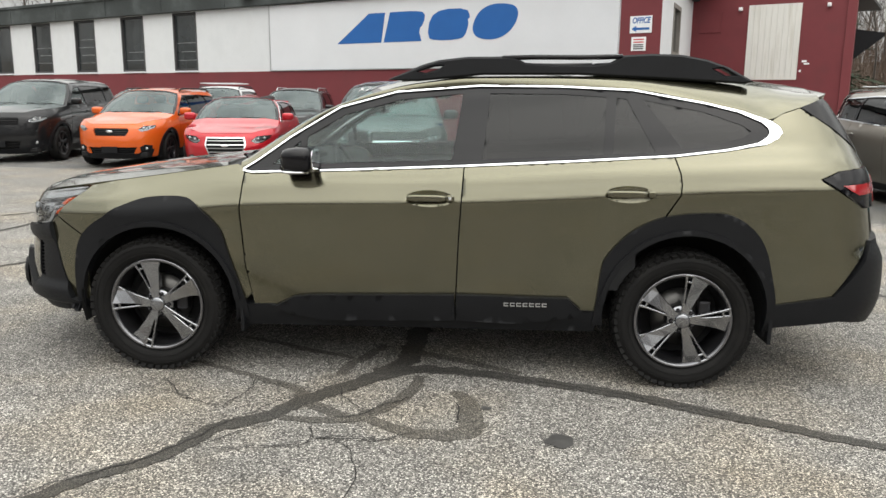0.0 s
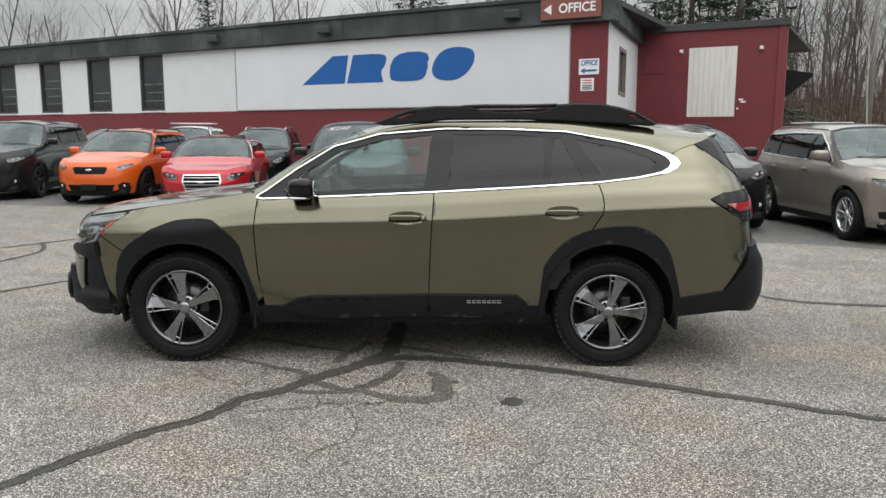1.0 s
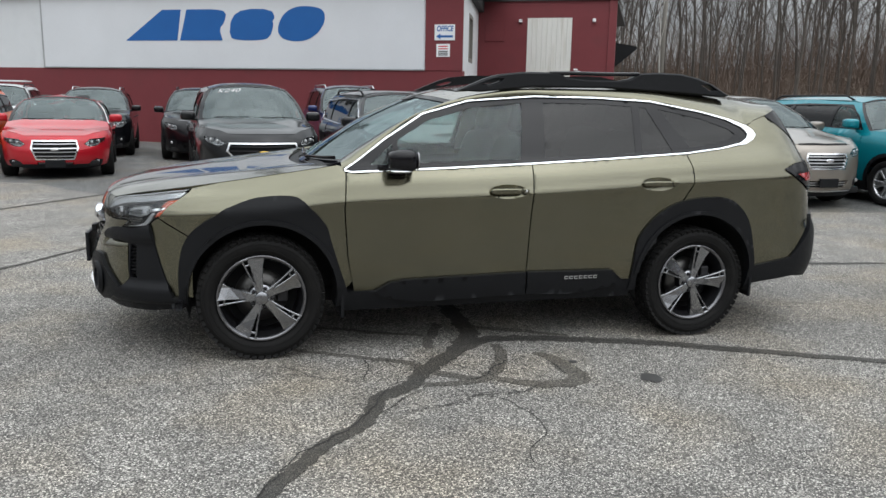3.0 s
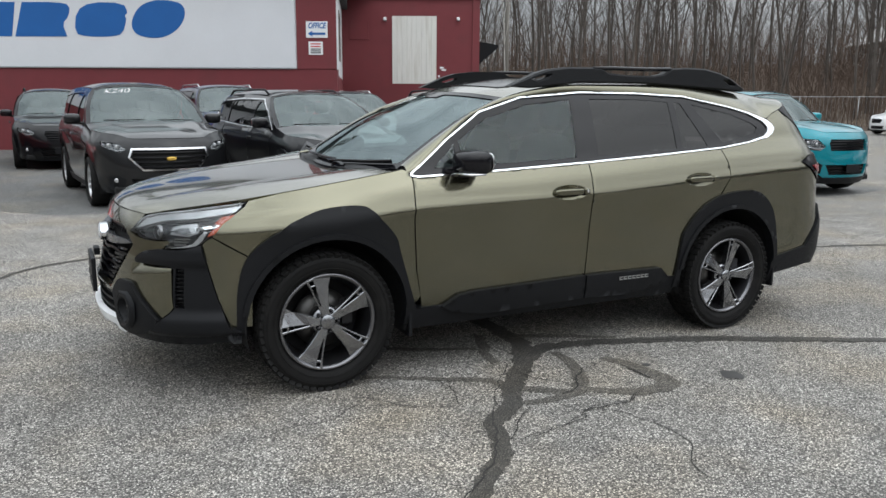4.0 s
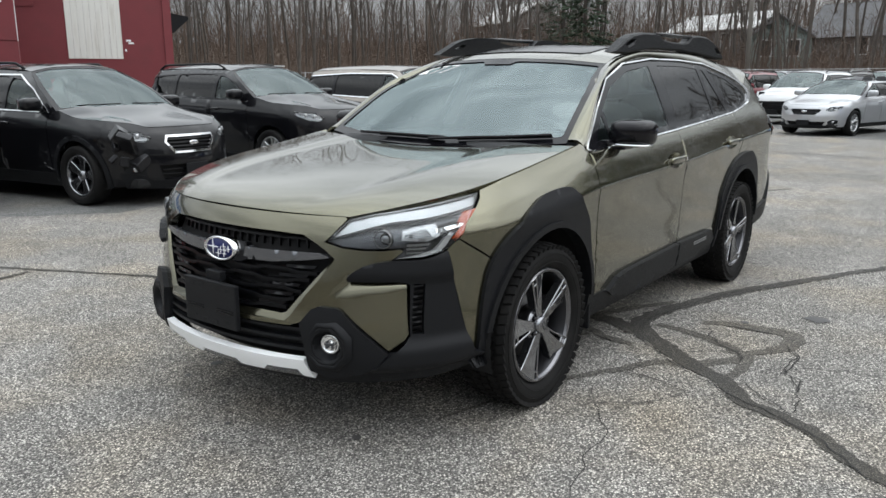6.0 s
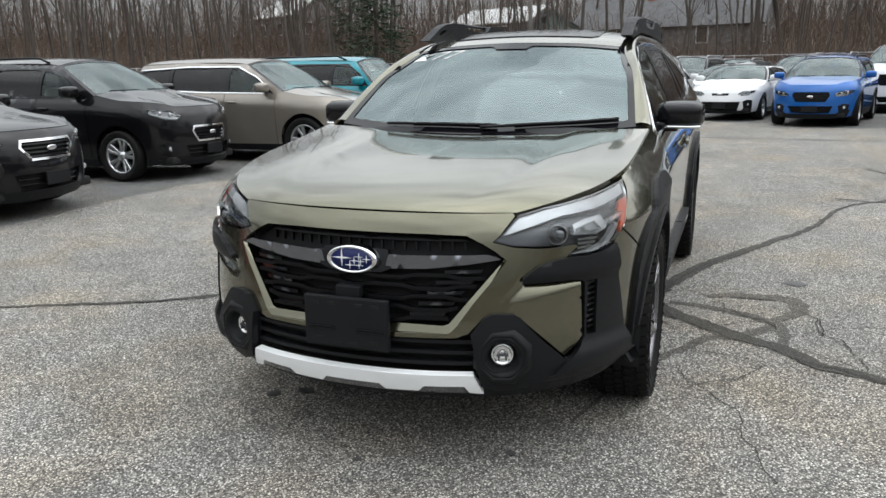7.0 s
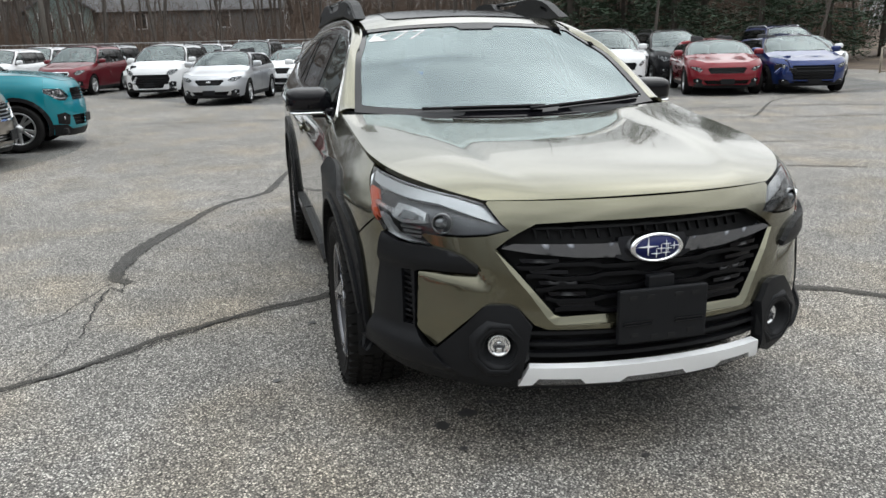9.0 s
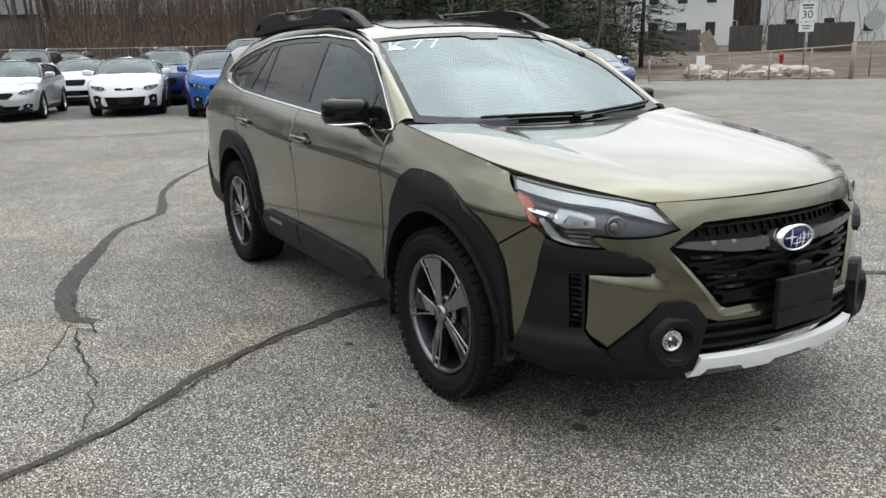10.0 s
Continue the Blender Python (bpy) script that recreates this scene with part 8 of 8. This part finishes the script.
# ---- houses beyond the lot ----
SIDING = {"white": surface("white_siding", (0.74, 0.75, 0.76), 0.7, 0, 0.06, 1, 20), "green": surface("pale_green_siding", (0.24, 0.31, 0.30), 0.75, 0, 0.08, 1, 20), "brown": surface("brown_siding", (0.035, 0.026, 0.021), 0.85, 0, 0.2, 1, 20), "grey": surface("grey_siding", (0.20, 0.20, 0.20), 0.75, 0, 0.08, 1, 20)}
SHINGLE = surface("grey_shingles", (0.13, 0.13, 0.135), 0.9, 0, 0.25, 2, 18, 0.3)
WHITEROOF = surface("pale_metal_roof", (0.62, 0.62, 0.61), 0.6, 0, 0.06, 1, 20)
BRICKS = surface("chimney_brick", (0.25, 0.10, 0.07), 0.9, 0, 0.25, 2, 18, 0.3)


def house(x, y, turn, w, d, h, ridge, wall, roof, label, wins=3, chimney=False, storeys=1):
    """A small gabled house with clapboards, windows and eaves."""
    z0 = max(0.0, bank_height(x, y)) - 0.4
    ho = thing("house", label, "house", Matrix.Translation((x, y, z0)) @ Matrix.Rotation(radians(turn), 4, "Z"), "houses beyond the lot")
    part("wall", [box((0, 0, h / 2), (w, d, h), 0.03)] + [], wall, ho)
    for k in range(int(h / 0.2)):
        part("clapboard", box((0, 0, 0.25 + 0.2 * k), (w + 0.03, d + 0.03, 0.18), 0.004), wall, ho)
    for s in (-1, 1):
        p = np.array([(s * w / 2, -d / 2, h), (s * w / 2, d / 2, h), (s * w / 2, 0, h + ridge), (s * (w / 2 - 0.12), -d / 2, h), (s * (w / 2 - 0.12), d / 2, h), (s * (w / 2 - 0.12), 0, h + ridge)])
        part("gable", (p, [(0, 1, 2), (5, 4, 3), (0, 3, 4, 1), (1, 4, 5, 2), (2, 5, 3, 0)], [False] * 5), wall, ho)
        sl = math.atan2(ridge, d / 2)
        L = math.hypot(ridge, d / 2) + 0.45
        part("roof_slope", box((0, s * (d / 4 + 0.1), h + ridge / 2 + 0.02), (w + 0.7, L, 0.14), 0.02, Matrix.Rotation(-s * sl, 4, "X")), roof, ho)
    for st in range(storeys):
        for s in (-1, 1):
            for k in range(wins):
                xx = (k + 0.5) / wins * w * 0.86 - w * 0.43
                wd = part("window", box((xx, s * (d / 2 + 0.03), 1.65 + 2.7 * st), (1.0, 0.08, 1.35), 0.01), SIDING["white"], ho)
                part("pane", box((xx, s * (d / 2 + 0.06), 1.65 + 2.7 * st), (0.8, 0.05, 1.15), 0.005), DARKPANE, wd)
        for s in (-1, 1):
            for k in range(2):
                wd = part("window", box((s * (w / 2 + 0.02), (k - 0.5) * d * 0.45, 1.65 + 2.7 * st), (0.08, 1.0, 1.35), 0.01), SIDING["white"], ho)
                part("pane", box((s * (w / 2 + 0.05), (k - 0.5) * d * 0.45, 1.65 + 2.7 * st), (0.05, 0.8, 1.15), 0.005), DARKPANE, wd)
    if chimney:
        part("chimney", box((w * 0.12, 0.4, h + ridge + 0.3), (0.7, 0.7, 1.6), 0.03), BRICKS, ho)
    return ho


house(66, 9.0, 80, 15, 8, 2.4, 2.6, SIDING["grey"], SHINGLE, "grey house with a long shingled roof and brick chimney", 2, True)
house(64, 19.0, 12, 5.2, 4.5, 2.5, 1.5, SIDING["green"], SHINGLE, "small pale green gabled house at the lot's edge", 1)
house(74, 50, 60, 9, 7, 3.0, 2.0, SIDING["grey"], WHITEROOF, "grey house with a pale roof among the trees", 2)
house(70, 25, 70, 9, 6, 2.6, 1.4, SIDING["grey"], WHITEROOF, "low grey house with a pale roof among the trees", 2)
house(46.8, -48.5, 43, 8.2, 7, 5.6, 2.6, SIDING["white"], SHINGLE, "white two-storey clapboard house", 3, False, 2)
house(38.6, -60.6, 33, 14, 8, 5.6, 2.8, SIDING["white"], SHINGLE, "long white two-storey clapboard house behind a board fence", 4, True, 2)
house(51.5, -61.0, 40, 7, 6, 5.0, 2.2, SIDING["brown"], SHINGLE, "dark brown wooden house between the white ones", 1, False, 1)

# ---- fences, mound, signs ----
OLDWOOD = surface("weathered_boards", (0.085, 0.080, 0.077), 0.9, 0, 0.3, 1.5, 20, 0.3, stretch=(3, 3, 0.4))
RAIL = surface("weathered_rail", (0.30, 0.26, 0.21), 0.85, 0, 0.25, 3, 30, 0.2)
STONE = surface("pale_rock", (0.42, 0.38, 0.33), 0.9, 0, 0.25, 1.5, 20, 0.5, dirt=(0.30, 0.25, 0.20))
HYDRANT = surface("hydrant_red", (0.45, 0.03, 0.03), 0.4, 0, 0.1, 8, 60)
fa, fb = Vector((19.1, -16.6, 0)), Vector((14.3, -22.7, 0))
fence = thing("rail_fence", "low weathered pipe rail fence rising to a thick end post", "fence")
for i in range(6):
    p = fa.lerp(fb, i / 5)
    part("post", tube([(p.x, p.y, -0.02), (p.x, p.y, 0.90 + 0.08 * i + (0.10 if i == 5 else 0))], 0.09 if i == 5 else 0.035, 8), RAIL, fence)
part("top_rail", tube([(fa.x, fa.y, 0.90), (*fa.lerp(fb, 0.5)[:2], 1.08), (fb.x, fb.y, 1.30)], 0.035, 6), RAIL, fence)
part("bottom_rail", tube([(fa.x, fa.y, 0.06), (*fa.lerp(fb, 0.5)[:2], 0.07), (fb.x, fb.y, 0.08)], 0.03, 6), RAIL, fence)
nt_ = solid("notice_sign", [box((0, 0, 0.80), (0.03, 0.32, 0.42), 0.004), tube([(0.03, 0, 0), (0.03, 0, 0.9)], 0.02, 6)], SIGNWHITE, "small white notice on a low stake", "sign", "", "", Matrix.Translation((17.5, -17.75, 0)) @ Matrix.Rotation(radians(-48), 4, "Z"))
board = thing("board_fence", "tall weathered grey board fence in front of white houses", "fence")
for ba, bb, bh in ((Vector((38.4, -35.1, 0)), Vector((35.3, -38.1, 0)), 1.66), (Vector((33.8, -39.3, 0)), Vector((26.4, -42.2, 0)), 1.84)):
    n = int((bb - ba).length / 0.16)
    for i in range(n):
        p = ba.lerp(bb, i / n)
        if bh > 1.7 and i in (14, 15, 31):
            continue
        part("board", box((p.x, p.y, bh / 2 + 0.82), (0.157, 0.03, bh + 0.05 * (i * 7 % 3)), 0.004, Matrix.Rotation(math.atan2(bb.y - ba.y, bb.x - ba.x), 4, "Z")), OLDWOOD, board)
part("leaning_panel", box((34.9, -38.4, 1.55), (0.9, 0.05, 1.7), 0.004, Matrix.Rotation(radians(44), 4, "Z") @ Matrix.Rotation(radians(28), 4, "Y")), RAIL, board)
rng = random.Random(9)
mound = []
for i in range(34):
    t = rng.uniform(0.22, 0.95)
    p = fa.lerp(fb, t) + Vector((0.78, -0.62, 0)) * rng.uniform(1.0, 3.4)
    s = rng.uniform(0.3, 1.0) * (1.0 - 0.5 * abs(t - 0.5))
    def warp(v, k=i):
        return v * (1 + 0.45 * np.array([noise.noise(Vector(q * 5.0 / max(s, 0.3)) + Vector((k * 3.3, 0, 0))) + 0.5 * noise.noise(Vector(q * 11.0) + Vector((k, 0, 7))) for q in v]))[:, None]
    rk = rounded((p.x, p.y, bank_height(p.x, p.y) + s * 0.2), (s * 1.3, s * 1.0, s * 0.8), 0.75, 11, 7, warp)
    mound.append((rk[0], rk[1], [False] * len(rk[1])))
solid("rock_pile", mound, STONE, "heap of pale broken rocks behind the rail fence", "rocks", "stuff")
hp = Vector((19.3, -25.2, 0))
solid("fire_hydrant", [lathe([(0.0, 0.80), (0.06, 0.78), (0.10, 0.70), (0.11, 0.62), (0.085, 0.60), (0.085, 0.08), (0.12, 0.06), (0.12, 0.0)], 18), moved(lathe([(0.0, 0.15), (0.045, 0.15), (0.045, -0.15), (0.0, -0.15)], 12), Matrix.Translation((0, 0, 0.48)) @ FLAT)], HYDRANT, "red cast-iron fire hydrant", "fire hydrant", "", "", Matrix.Translation((hp.x, hp.y, bank_height(hp.x, hp.y) + 0.02)))
sg = thing("road_sign", "white speed sign on a thin steel post", "road sign", Matrix.Translation((19.7, -27.4, bank_height(19.7, -27.4) - 0.05)) @ Matrix.Rotation(radians(-54), 4, "Z"))
part("post", tube([(0, 0, 0), (0, 0, 3.0)], 0.03, 8), GALV, sg)
part("plate", box((-0.04, 0, 2.62), (0.012, 0.72, 0.86), 0.004), SIGNWHITE, sg)
part("small_plate", box((-0.04, 0, 1.92), (0.012, 0.66, 0.42), 0.004), SIGNWHITE, sg)
letters("30", 0.50, Matrix.Translation((-0.049, 0, 2.48)) @ Matrix(((0, 0, -1, 0), (-1, 0, 0, 0), (0, 1, 0, 0), (0, 0, 0, 1))), ROOFMEMB, sg)
part("text_bar", [box((-0.049, 0, 2.92), (0.004, 0.50, 0.08), 0), box((-0.049, 0, 2.79), (0.004, 0.42, 0.06), 0), box((-0.049, 0, 1.98), (0.004, 0.40, 0.05), 0), box((-0.049, 0, 1.86), (0.004, 0.30, 0.05), 0)], ROOFMEMB, sg)
st = thing("stop_sign", "back of an eight-sided road sign on a steel post", "road sign", Matrix.Translation((14.6, -24.4, bank_height(14.6, -24.4) - 0.05)) @ Matrix.Rotation(radians(-50), 4, "Z"))
part("post", tube([(0, 0, 0), (0, 0, 2.6)], 0.03, 8), GALV, st)
part("plate", moved(lathe([(0, -0.006), (0.4, -0.006), (0.4, 0.006), (0, 0.006)], 8, False), Matrix.Translation((-0.04, 0, 2.25)) @ Matrix.Rotation(radians(90), 4, "Y") @ Matrix.Rotation(radians(22.5), 4, "Z")), GALV, st)
# chain-link fence along the bank
cl = thing("chain_link_fence", "rusty chain-link fence along the foot of the bank", "fence")
for i in range(25):
    a = 66 - i * 3.6
    r = float(rim(a)) + 1.6
    part("post", tube([(r * math.cos(radians(a)), r * math.sin(radians(a)), 0.1), (r * math.cos(radians(a)), r * math.sin(radians(a)), 2.0)], 0.03, 6), GALV, cl)
pts = [((float(rim(a)) + 1.6) * math.cos(radians(a)), (float(rim(a)) + 1.6) * math.sin(radians(a)), 1.95) for a in np.linspace(66, -22, 60)]
part("top_rail", tube(pts, 0.022, 6), GALV, cl)
wires = []
for a in np.linspace(66, -22, 380):
    r = float(rim(a)) + 1.6
    wires.append(tube([(r * math.cos(radians(a)), r * math.sin(radians(a)), 0.15), (r * math.cos(radians(a)), r * math.sin(radians(a)), 1.95)], 0.006, 3, False))
tagged(part("wire_mesh", wires, GALV, cl), "", "", "", "stuff")

# ---- the parked cars ----
P = {n: paint(n + "_paint", c, mt, 0.3) for n, c, mt in (("orange", (0.60, 0.10, 0.012), 0.2), ("red", (0.42, 0.012, 0.022), 0.25), ("charcoal", (0.014, 0.0145, 0.016), 0.4), ("black", (0.005, 0.005, 0.0065), 0.2), ("white", (0.74, 0.75, 0.76), 0.0),
                                              ("beige_grey", (0.25, 0.225, 0.195), 0.55), ("teal", (0.005, 0.20, 0.25), 0.25), ("silver", (0.50, 0.51, 0.53), 0.6), ("blue", (0.010, 0.10, 0.36), 0.3), ("navy", (0.010, 0.018, 0.085), 0.35),
                                              ("maroon", (0.14, 0.012, 0.020), 0.35), ("grey", (0.12, 0.125, 0.135), 0.5), ("deep_red", (0.19, 0.012, 0.020), 0.3), ("dark_blue", (0.012, 0.03, 0.13), 0.4))}
# the row by the building
vehicle("suv", "dark grey large luxury suv with black wheels", "suv", (-10.2, 16.6), 95, P["charcoal"], wheels="black", h=1.80, hw=0.98, wb=2.92, zb=1.20, zhood=1.06, zc=1.18, R=0.385, grille=(0.42, 0.80, 0.95, 0.95), lamp=(0.55, 0.86, 0.84, 0.96), clad=CLAD)
vehicle("hatchback_suv", "bright orange crossover with black cladding and wheels", "suv", (-7.3, 15.75), 90, P["orange"], wheels="black", h=1.60, hw=0.90, zb=1.02, zhood=0.88, zc=1.04, grille=(0.36, 0.64, 0.79, 0.85), lamp=(0.50, 0.80, 0.72, 0.84), clad=CLAD, rails=1, badge="silver", lower=(0.5, 0.28, 0.42))
vehicle("sedan", "bright red sedan with a wide chrome-barred grille", "car", (-4.85, 15.0), 97, P["red"], "sedan", "ten", h=1.47, hw=0.915, wb=2.82, zb=0.94, zhood=0.76, zc=0.96, R=0.325, grille=(0.36, 0.36, 0.66, 0.8), grille_rim="bars", lamp=(0.46, 0.80, 0.56, 0.70), badge="silver", lower=(0.3, 0.22, 0.30), trim="chrome")
vehicle("suv", "white suv with a black roof rack", "suv", (-7.5, 20.9), 95, P["white"], h=1.72, rails=1, cross=2, zb=1.1, zhood=0.98, zc=1.12)
vehicle("suv", "white compact suv behind the orange crossover", "suv", (-10.1, 21.8), 95, P["white"], h=1.65, rails=1)
vehicle("suv", "black suv parked against the red wall", "suv", (-5.1, 20.3), 94, P["black"], h=1.68, rails=2, grille_rim="chrome", badge="silver")
vehicle("suv", "black suv with a crushed front", "suv", (-2.5, 19.0), 92, P["black"], h=1.70, rails=1, damage=3)
vehicle("suv", "dark grey suv with chrome grille edge and marker-written windscreen", "suv", (-1.4, 11.85), 95, P["charcoal"], h=1.71, hw=0.92, wb=2.725, zb=1.08, zhood=0.95, zc=1.10, grille=(0.50, 0.54, 0.80, 0.70), grille_rim="chrome", lamp=(0.53, 0.83, 0.76, 0.89), badge="gold", writing="K240", lower=(0.5, 0.30, 0.42))
vehicle("suv", "dark blue large suv with roof rails", "suv", (1.1, 17.6), 92, P["navy"], h=1.82, hw=0.96, wb=2.89, zb=1.15, zhood=1.05, zc=1.17, rails=2, grille_rim="chrome")
vehicle("station_wagon", "black wagon with a torn front wing and roof rails", "station wagon", (1.0, 10.8), 96, P["black"], "suv", "grey", h=1.62, hw=0.925, wb=2.745, ro=1.1, zb=1.04, zhood=0.89, zc=1.06, grille=(0.34, 0.60, 0.77, 0.75), grille_rim="chrome", badge="silver", lamp=(0.48, 0.82, 0.72, 0.84), clad=CLAD, rails=1, trim="chrome", damage=4, xe=3.25, xt=3.6)
vehicle("suv", "grey suv seen over the black wagon", "suv", (4.0, 17.3), 90, P["grey"], h=1.72, rails=2)
vehicle("compact_suv", "black compact suv with amber side lamps", "suv", (4.15, 11.15), 90, P["black"], h=1.66, hw=0.885, wb=2.555, fo=0.87, ro=0.83, zb=1.10, zhood=0.98, zc=1.14, grille=(0.33, 0.52, 0.70, 0.8), grille_rim="chrome", lamp=(0.45, 0.80, 0.80, 0.93), badge="silver", rails=1)
vehicle("suv", "black suv with silver crossbars", "suv", (9.6, 16.8), 90, P["black"], h=1.70, rails=2, cross=2)
vehicle("suv", "beige-grey luxury suv with a bent hood", "suv", (6.58, 9.75), 90, P["beige_grey"], h=1.65, hw=0.93, wb=2.69, zb=1.08, zhood=0.95, zc=1.10, R=0.36, grille=(0.34, 0.60, 0.80, 0.85), grille_rim="bars", lamp=(0.42, 0.82, 0.76, 0.88), trim="chrome", badge="silver", lower=(0.42, 0.32, 0.42), bent=True)
vehicle("boxy_suv", "teal boxy suv with black trim", "suv", (8.70, 9.1), 90, P["teal"], h=1.68, hw=0.90, wb=2.57, fo=0.80, ro=0.86, zb=1.14, zhood=1.02, zc=1.12, xa=0.48, xb=0.92, xe=3.2, xt=3.35, R=0.35, grille=(0.44, 0.72, 0.90, 0.96), lamp=(0.50, 0.74, 0.72, 0.90), clad=CLAD, rails=1, lower=(0.5, 0.34, 0.50))
# the first rank across the lot
vehicle("crossover", "bright blue small crossover", "suv", (14.8, 1.85), -14, P["blue"], h=1.56, hw=0.90, wb=2.60, zb=1.02, zhood=0.92, zc=1.04, R=0.335, grille=(0.38, 0.55, 0.76, 0.8), lamp=(0.45, 0.80, 0.66, 0.78), clad=CLAD, badge="silver", rails=1)
vehicle("suv", "silver suv with a smashed front corner", "suv", (14.75, -0.95), -15, P["silver"], h=1.68, hw=0.94, wb=2.74, zb=1.10, zhood=0.94, zc=1.10, grille=(0.28, 0.62, 0.76, 0.8), lamp=(0.52, 0.84, 0.74, 0.88), badge="silver", damage=6, rails=2)
vehicle("suv", "white suv with a wide black grille", "suv", (14.1, -3.35), -17, P["white"], h=1.70, hw=0.95, wb=2.81, zb=1.12, zhood=1.0, zc=1.12, grille=(0.62, 0.66, 0.84, 0.9), lamp=(0.66, 0.86, 0.72, 0.88), badge="silver", lower=(0.62, 0.36, 0.48), rails=1, wheels="black")
vehicle("sedan", "white sedan with a large black lower grille", "car", (16.85, 3.75), -14, P["white"], "sedan", h=1.44, hw=0.885, wb=2.70, zb=0.95, zhood=0.78, zc=0.97, R=0.32, grille=(0.22, 0.63, 0.69, 0.9), lamp=(0.40, 0.80, 0.62, 0.74), lower=(0.48, 0.24, 0.48), badge="top")
vehicle("sedan", "silver sedan with a dark slim grille", "car", (17.3, 6.45), -15, P["silver"], "sedan", "silver", h=1.43, hw=0.875, wb=2.67, zb=0.94, zhood=0.77, zc=0.96, R=0.315, grille=(0.38, 0.52, 0.66, 0.7), lamp=(0.46, 0.80, 0.60, 0.72), lower=(0.5, 0.26, 0.36), badge="silver")
vehicle("coupe", "red coupe with a black roof", "car", (12.9, -5.9), -24, P["deep_red"], "sedan", h=1.39, hw=0.935, wb=2.72, fo=0.93, zb=0.93, zhood=0.80, zc=0.95, R=0.34, grille=(0.45, 0.54, 0.68, 0.85), lamp=(0.55, 0.80, 0.58, 0.70), lower=(0.55, 0.27, 0.38), wheels="silver")
vehicle("sedan", "blue sedan with its front bumper missing", "car", (12.4, -7.9), -20, P["dark_blue"], "sedan", "black", h=1.45, hw=0.93, wb=2.83, zb=0.95, zhood=0.80, zc=0.97, R=0.335, grille=(0.52, 0.34, 0.68, 0.9), lamp=(0.56, 0.84, 0.60, 0.72), lower=(0.5, 0.24, 0.31), damage=8)
vehicle("sedan", "white sedan beside the damaged blue one", "car", (16.6, -11.7), -18, P["white"], "sedan", h=1.45, zb=0.95, zhood=0.80, zc=0.97)
vehicle("suv", "white suv with its bumper torn off", "suv", (22.0, 8.4), -12, P["white"], h=1.66, damage=10, rails=1, grille=(0.6, 0.42, 0.72, 0.9))
vehicle("suv", "maroon suv with a chrome-edged grille", "suv", (25.2, 11.6), -14, P["maroon"], h=1.70, hw=0.90, rails=1, grille=(0.36, 0.64, 0.80, 0.8), grille_rim="chrome", badge="silver")
vehicle("suv", "white suv with a dark grille in the far rank", "suv", (28.2, 15.0), -14, P["white"], grille_rim="chrome", badge="gold")
vehicle("suv", "white suv at the end of the far rank", "suv", (30.8, 18.4), -14, P["white"], damage=12)
vehicle("suv", "black suv in the far rank", "suv", (33.2, 21.8), -14, P["black"])
vehicle("suv", "white suv near the bank", "suv", (35.0, 25.0), -14, P["white"], grille_rim="chrome")
# behind them
vehicle("pickup", "white full-size pickup with a high cab", "truck", (19.9, -0.6), -15, P["white"], h=1.93, hw=1.0, wb=3.2, zb=1.32, zhood=1.18, zc=1.30, R=0.41, grille=(0.45, 0.75, 1.05, 0.9), lamp=(0.6, 0.9, 0.9, 1.08))
back = (("suv", "dark blue", "navy", 20.5, 2.0), ("suv", "white", "white", 20.3, -3.6), ("suv", "white", "white", 19.4, -6.4), ("sedan", "silver", "silver", 19.2, -9.0), ("suv", "black", "black", 18.4, -8.0), ("suv", "grey", "grey", 25.0, 5.6), ("sedan", "white", "white", 22.8, 4.2),
        ("suv", "charcoal", "charcoal", 27.0, 8.6), ("suv", "silver", "silver", 30.5, 11.6), ("suv", "black", "black", 29.0, 4.0), ("suv", "white", "white", 31.0, 7.4), ("suv", "navy", "navy", 25.5, 0.8), ("suv", "black", "black", 25.8, -2.2), ("suv", "silver", "silver", 25.6, -5.2),
        ("suv", "white", "white", 33.5, 14.8), ("suv", "charcoal", "charcoal", 34.5, 9.8), ("suv", "grey", "grey", 35.5, 4.5), ("suv", "navy", "navy", 18.3, -12.4), ("suv", "black", "black", 36, 19))
for i, (kd, word, col, x, y) in enumerate(back):
    sd = kd == "sedan"
    vehicle(kd, word + (" sedan" if sd else " suv") + " parked in the rear ranks of the lot", "car" if sd else "suv", (x, y), -15, P[col], kd, h=1.45 if sd else 1.66 + 0.05 * (i % 3), zb=0.95 if sd else 1.08, zhood=0.8 if sd else 0.95, zc=0.97 if sd else 1.10, rails=0 if sd else 1 + i % 2)
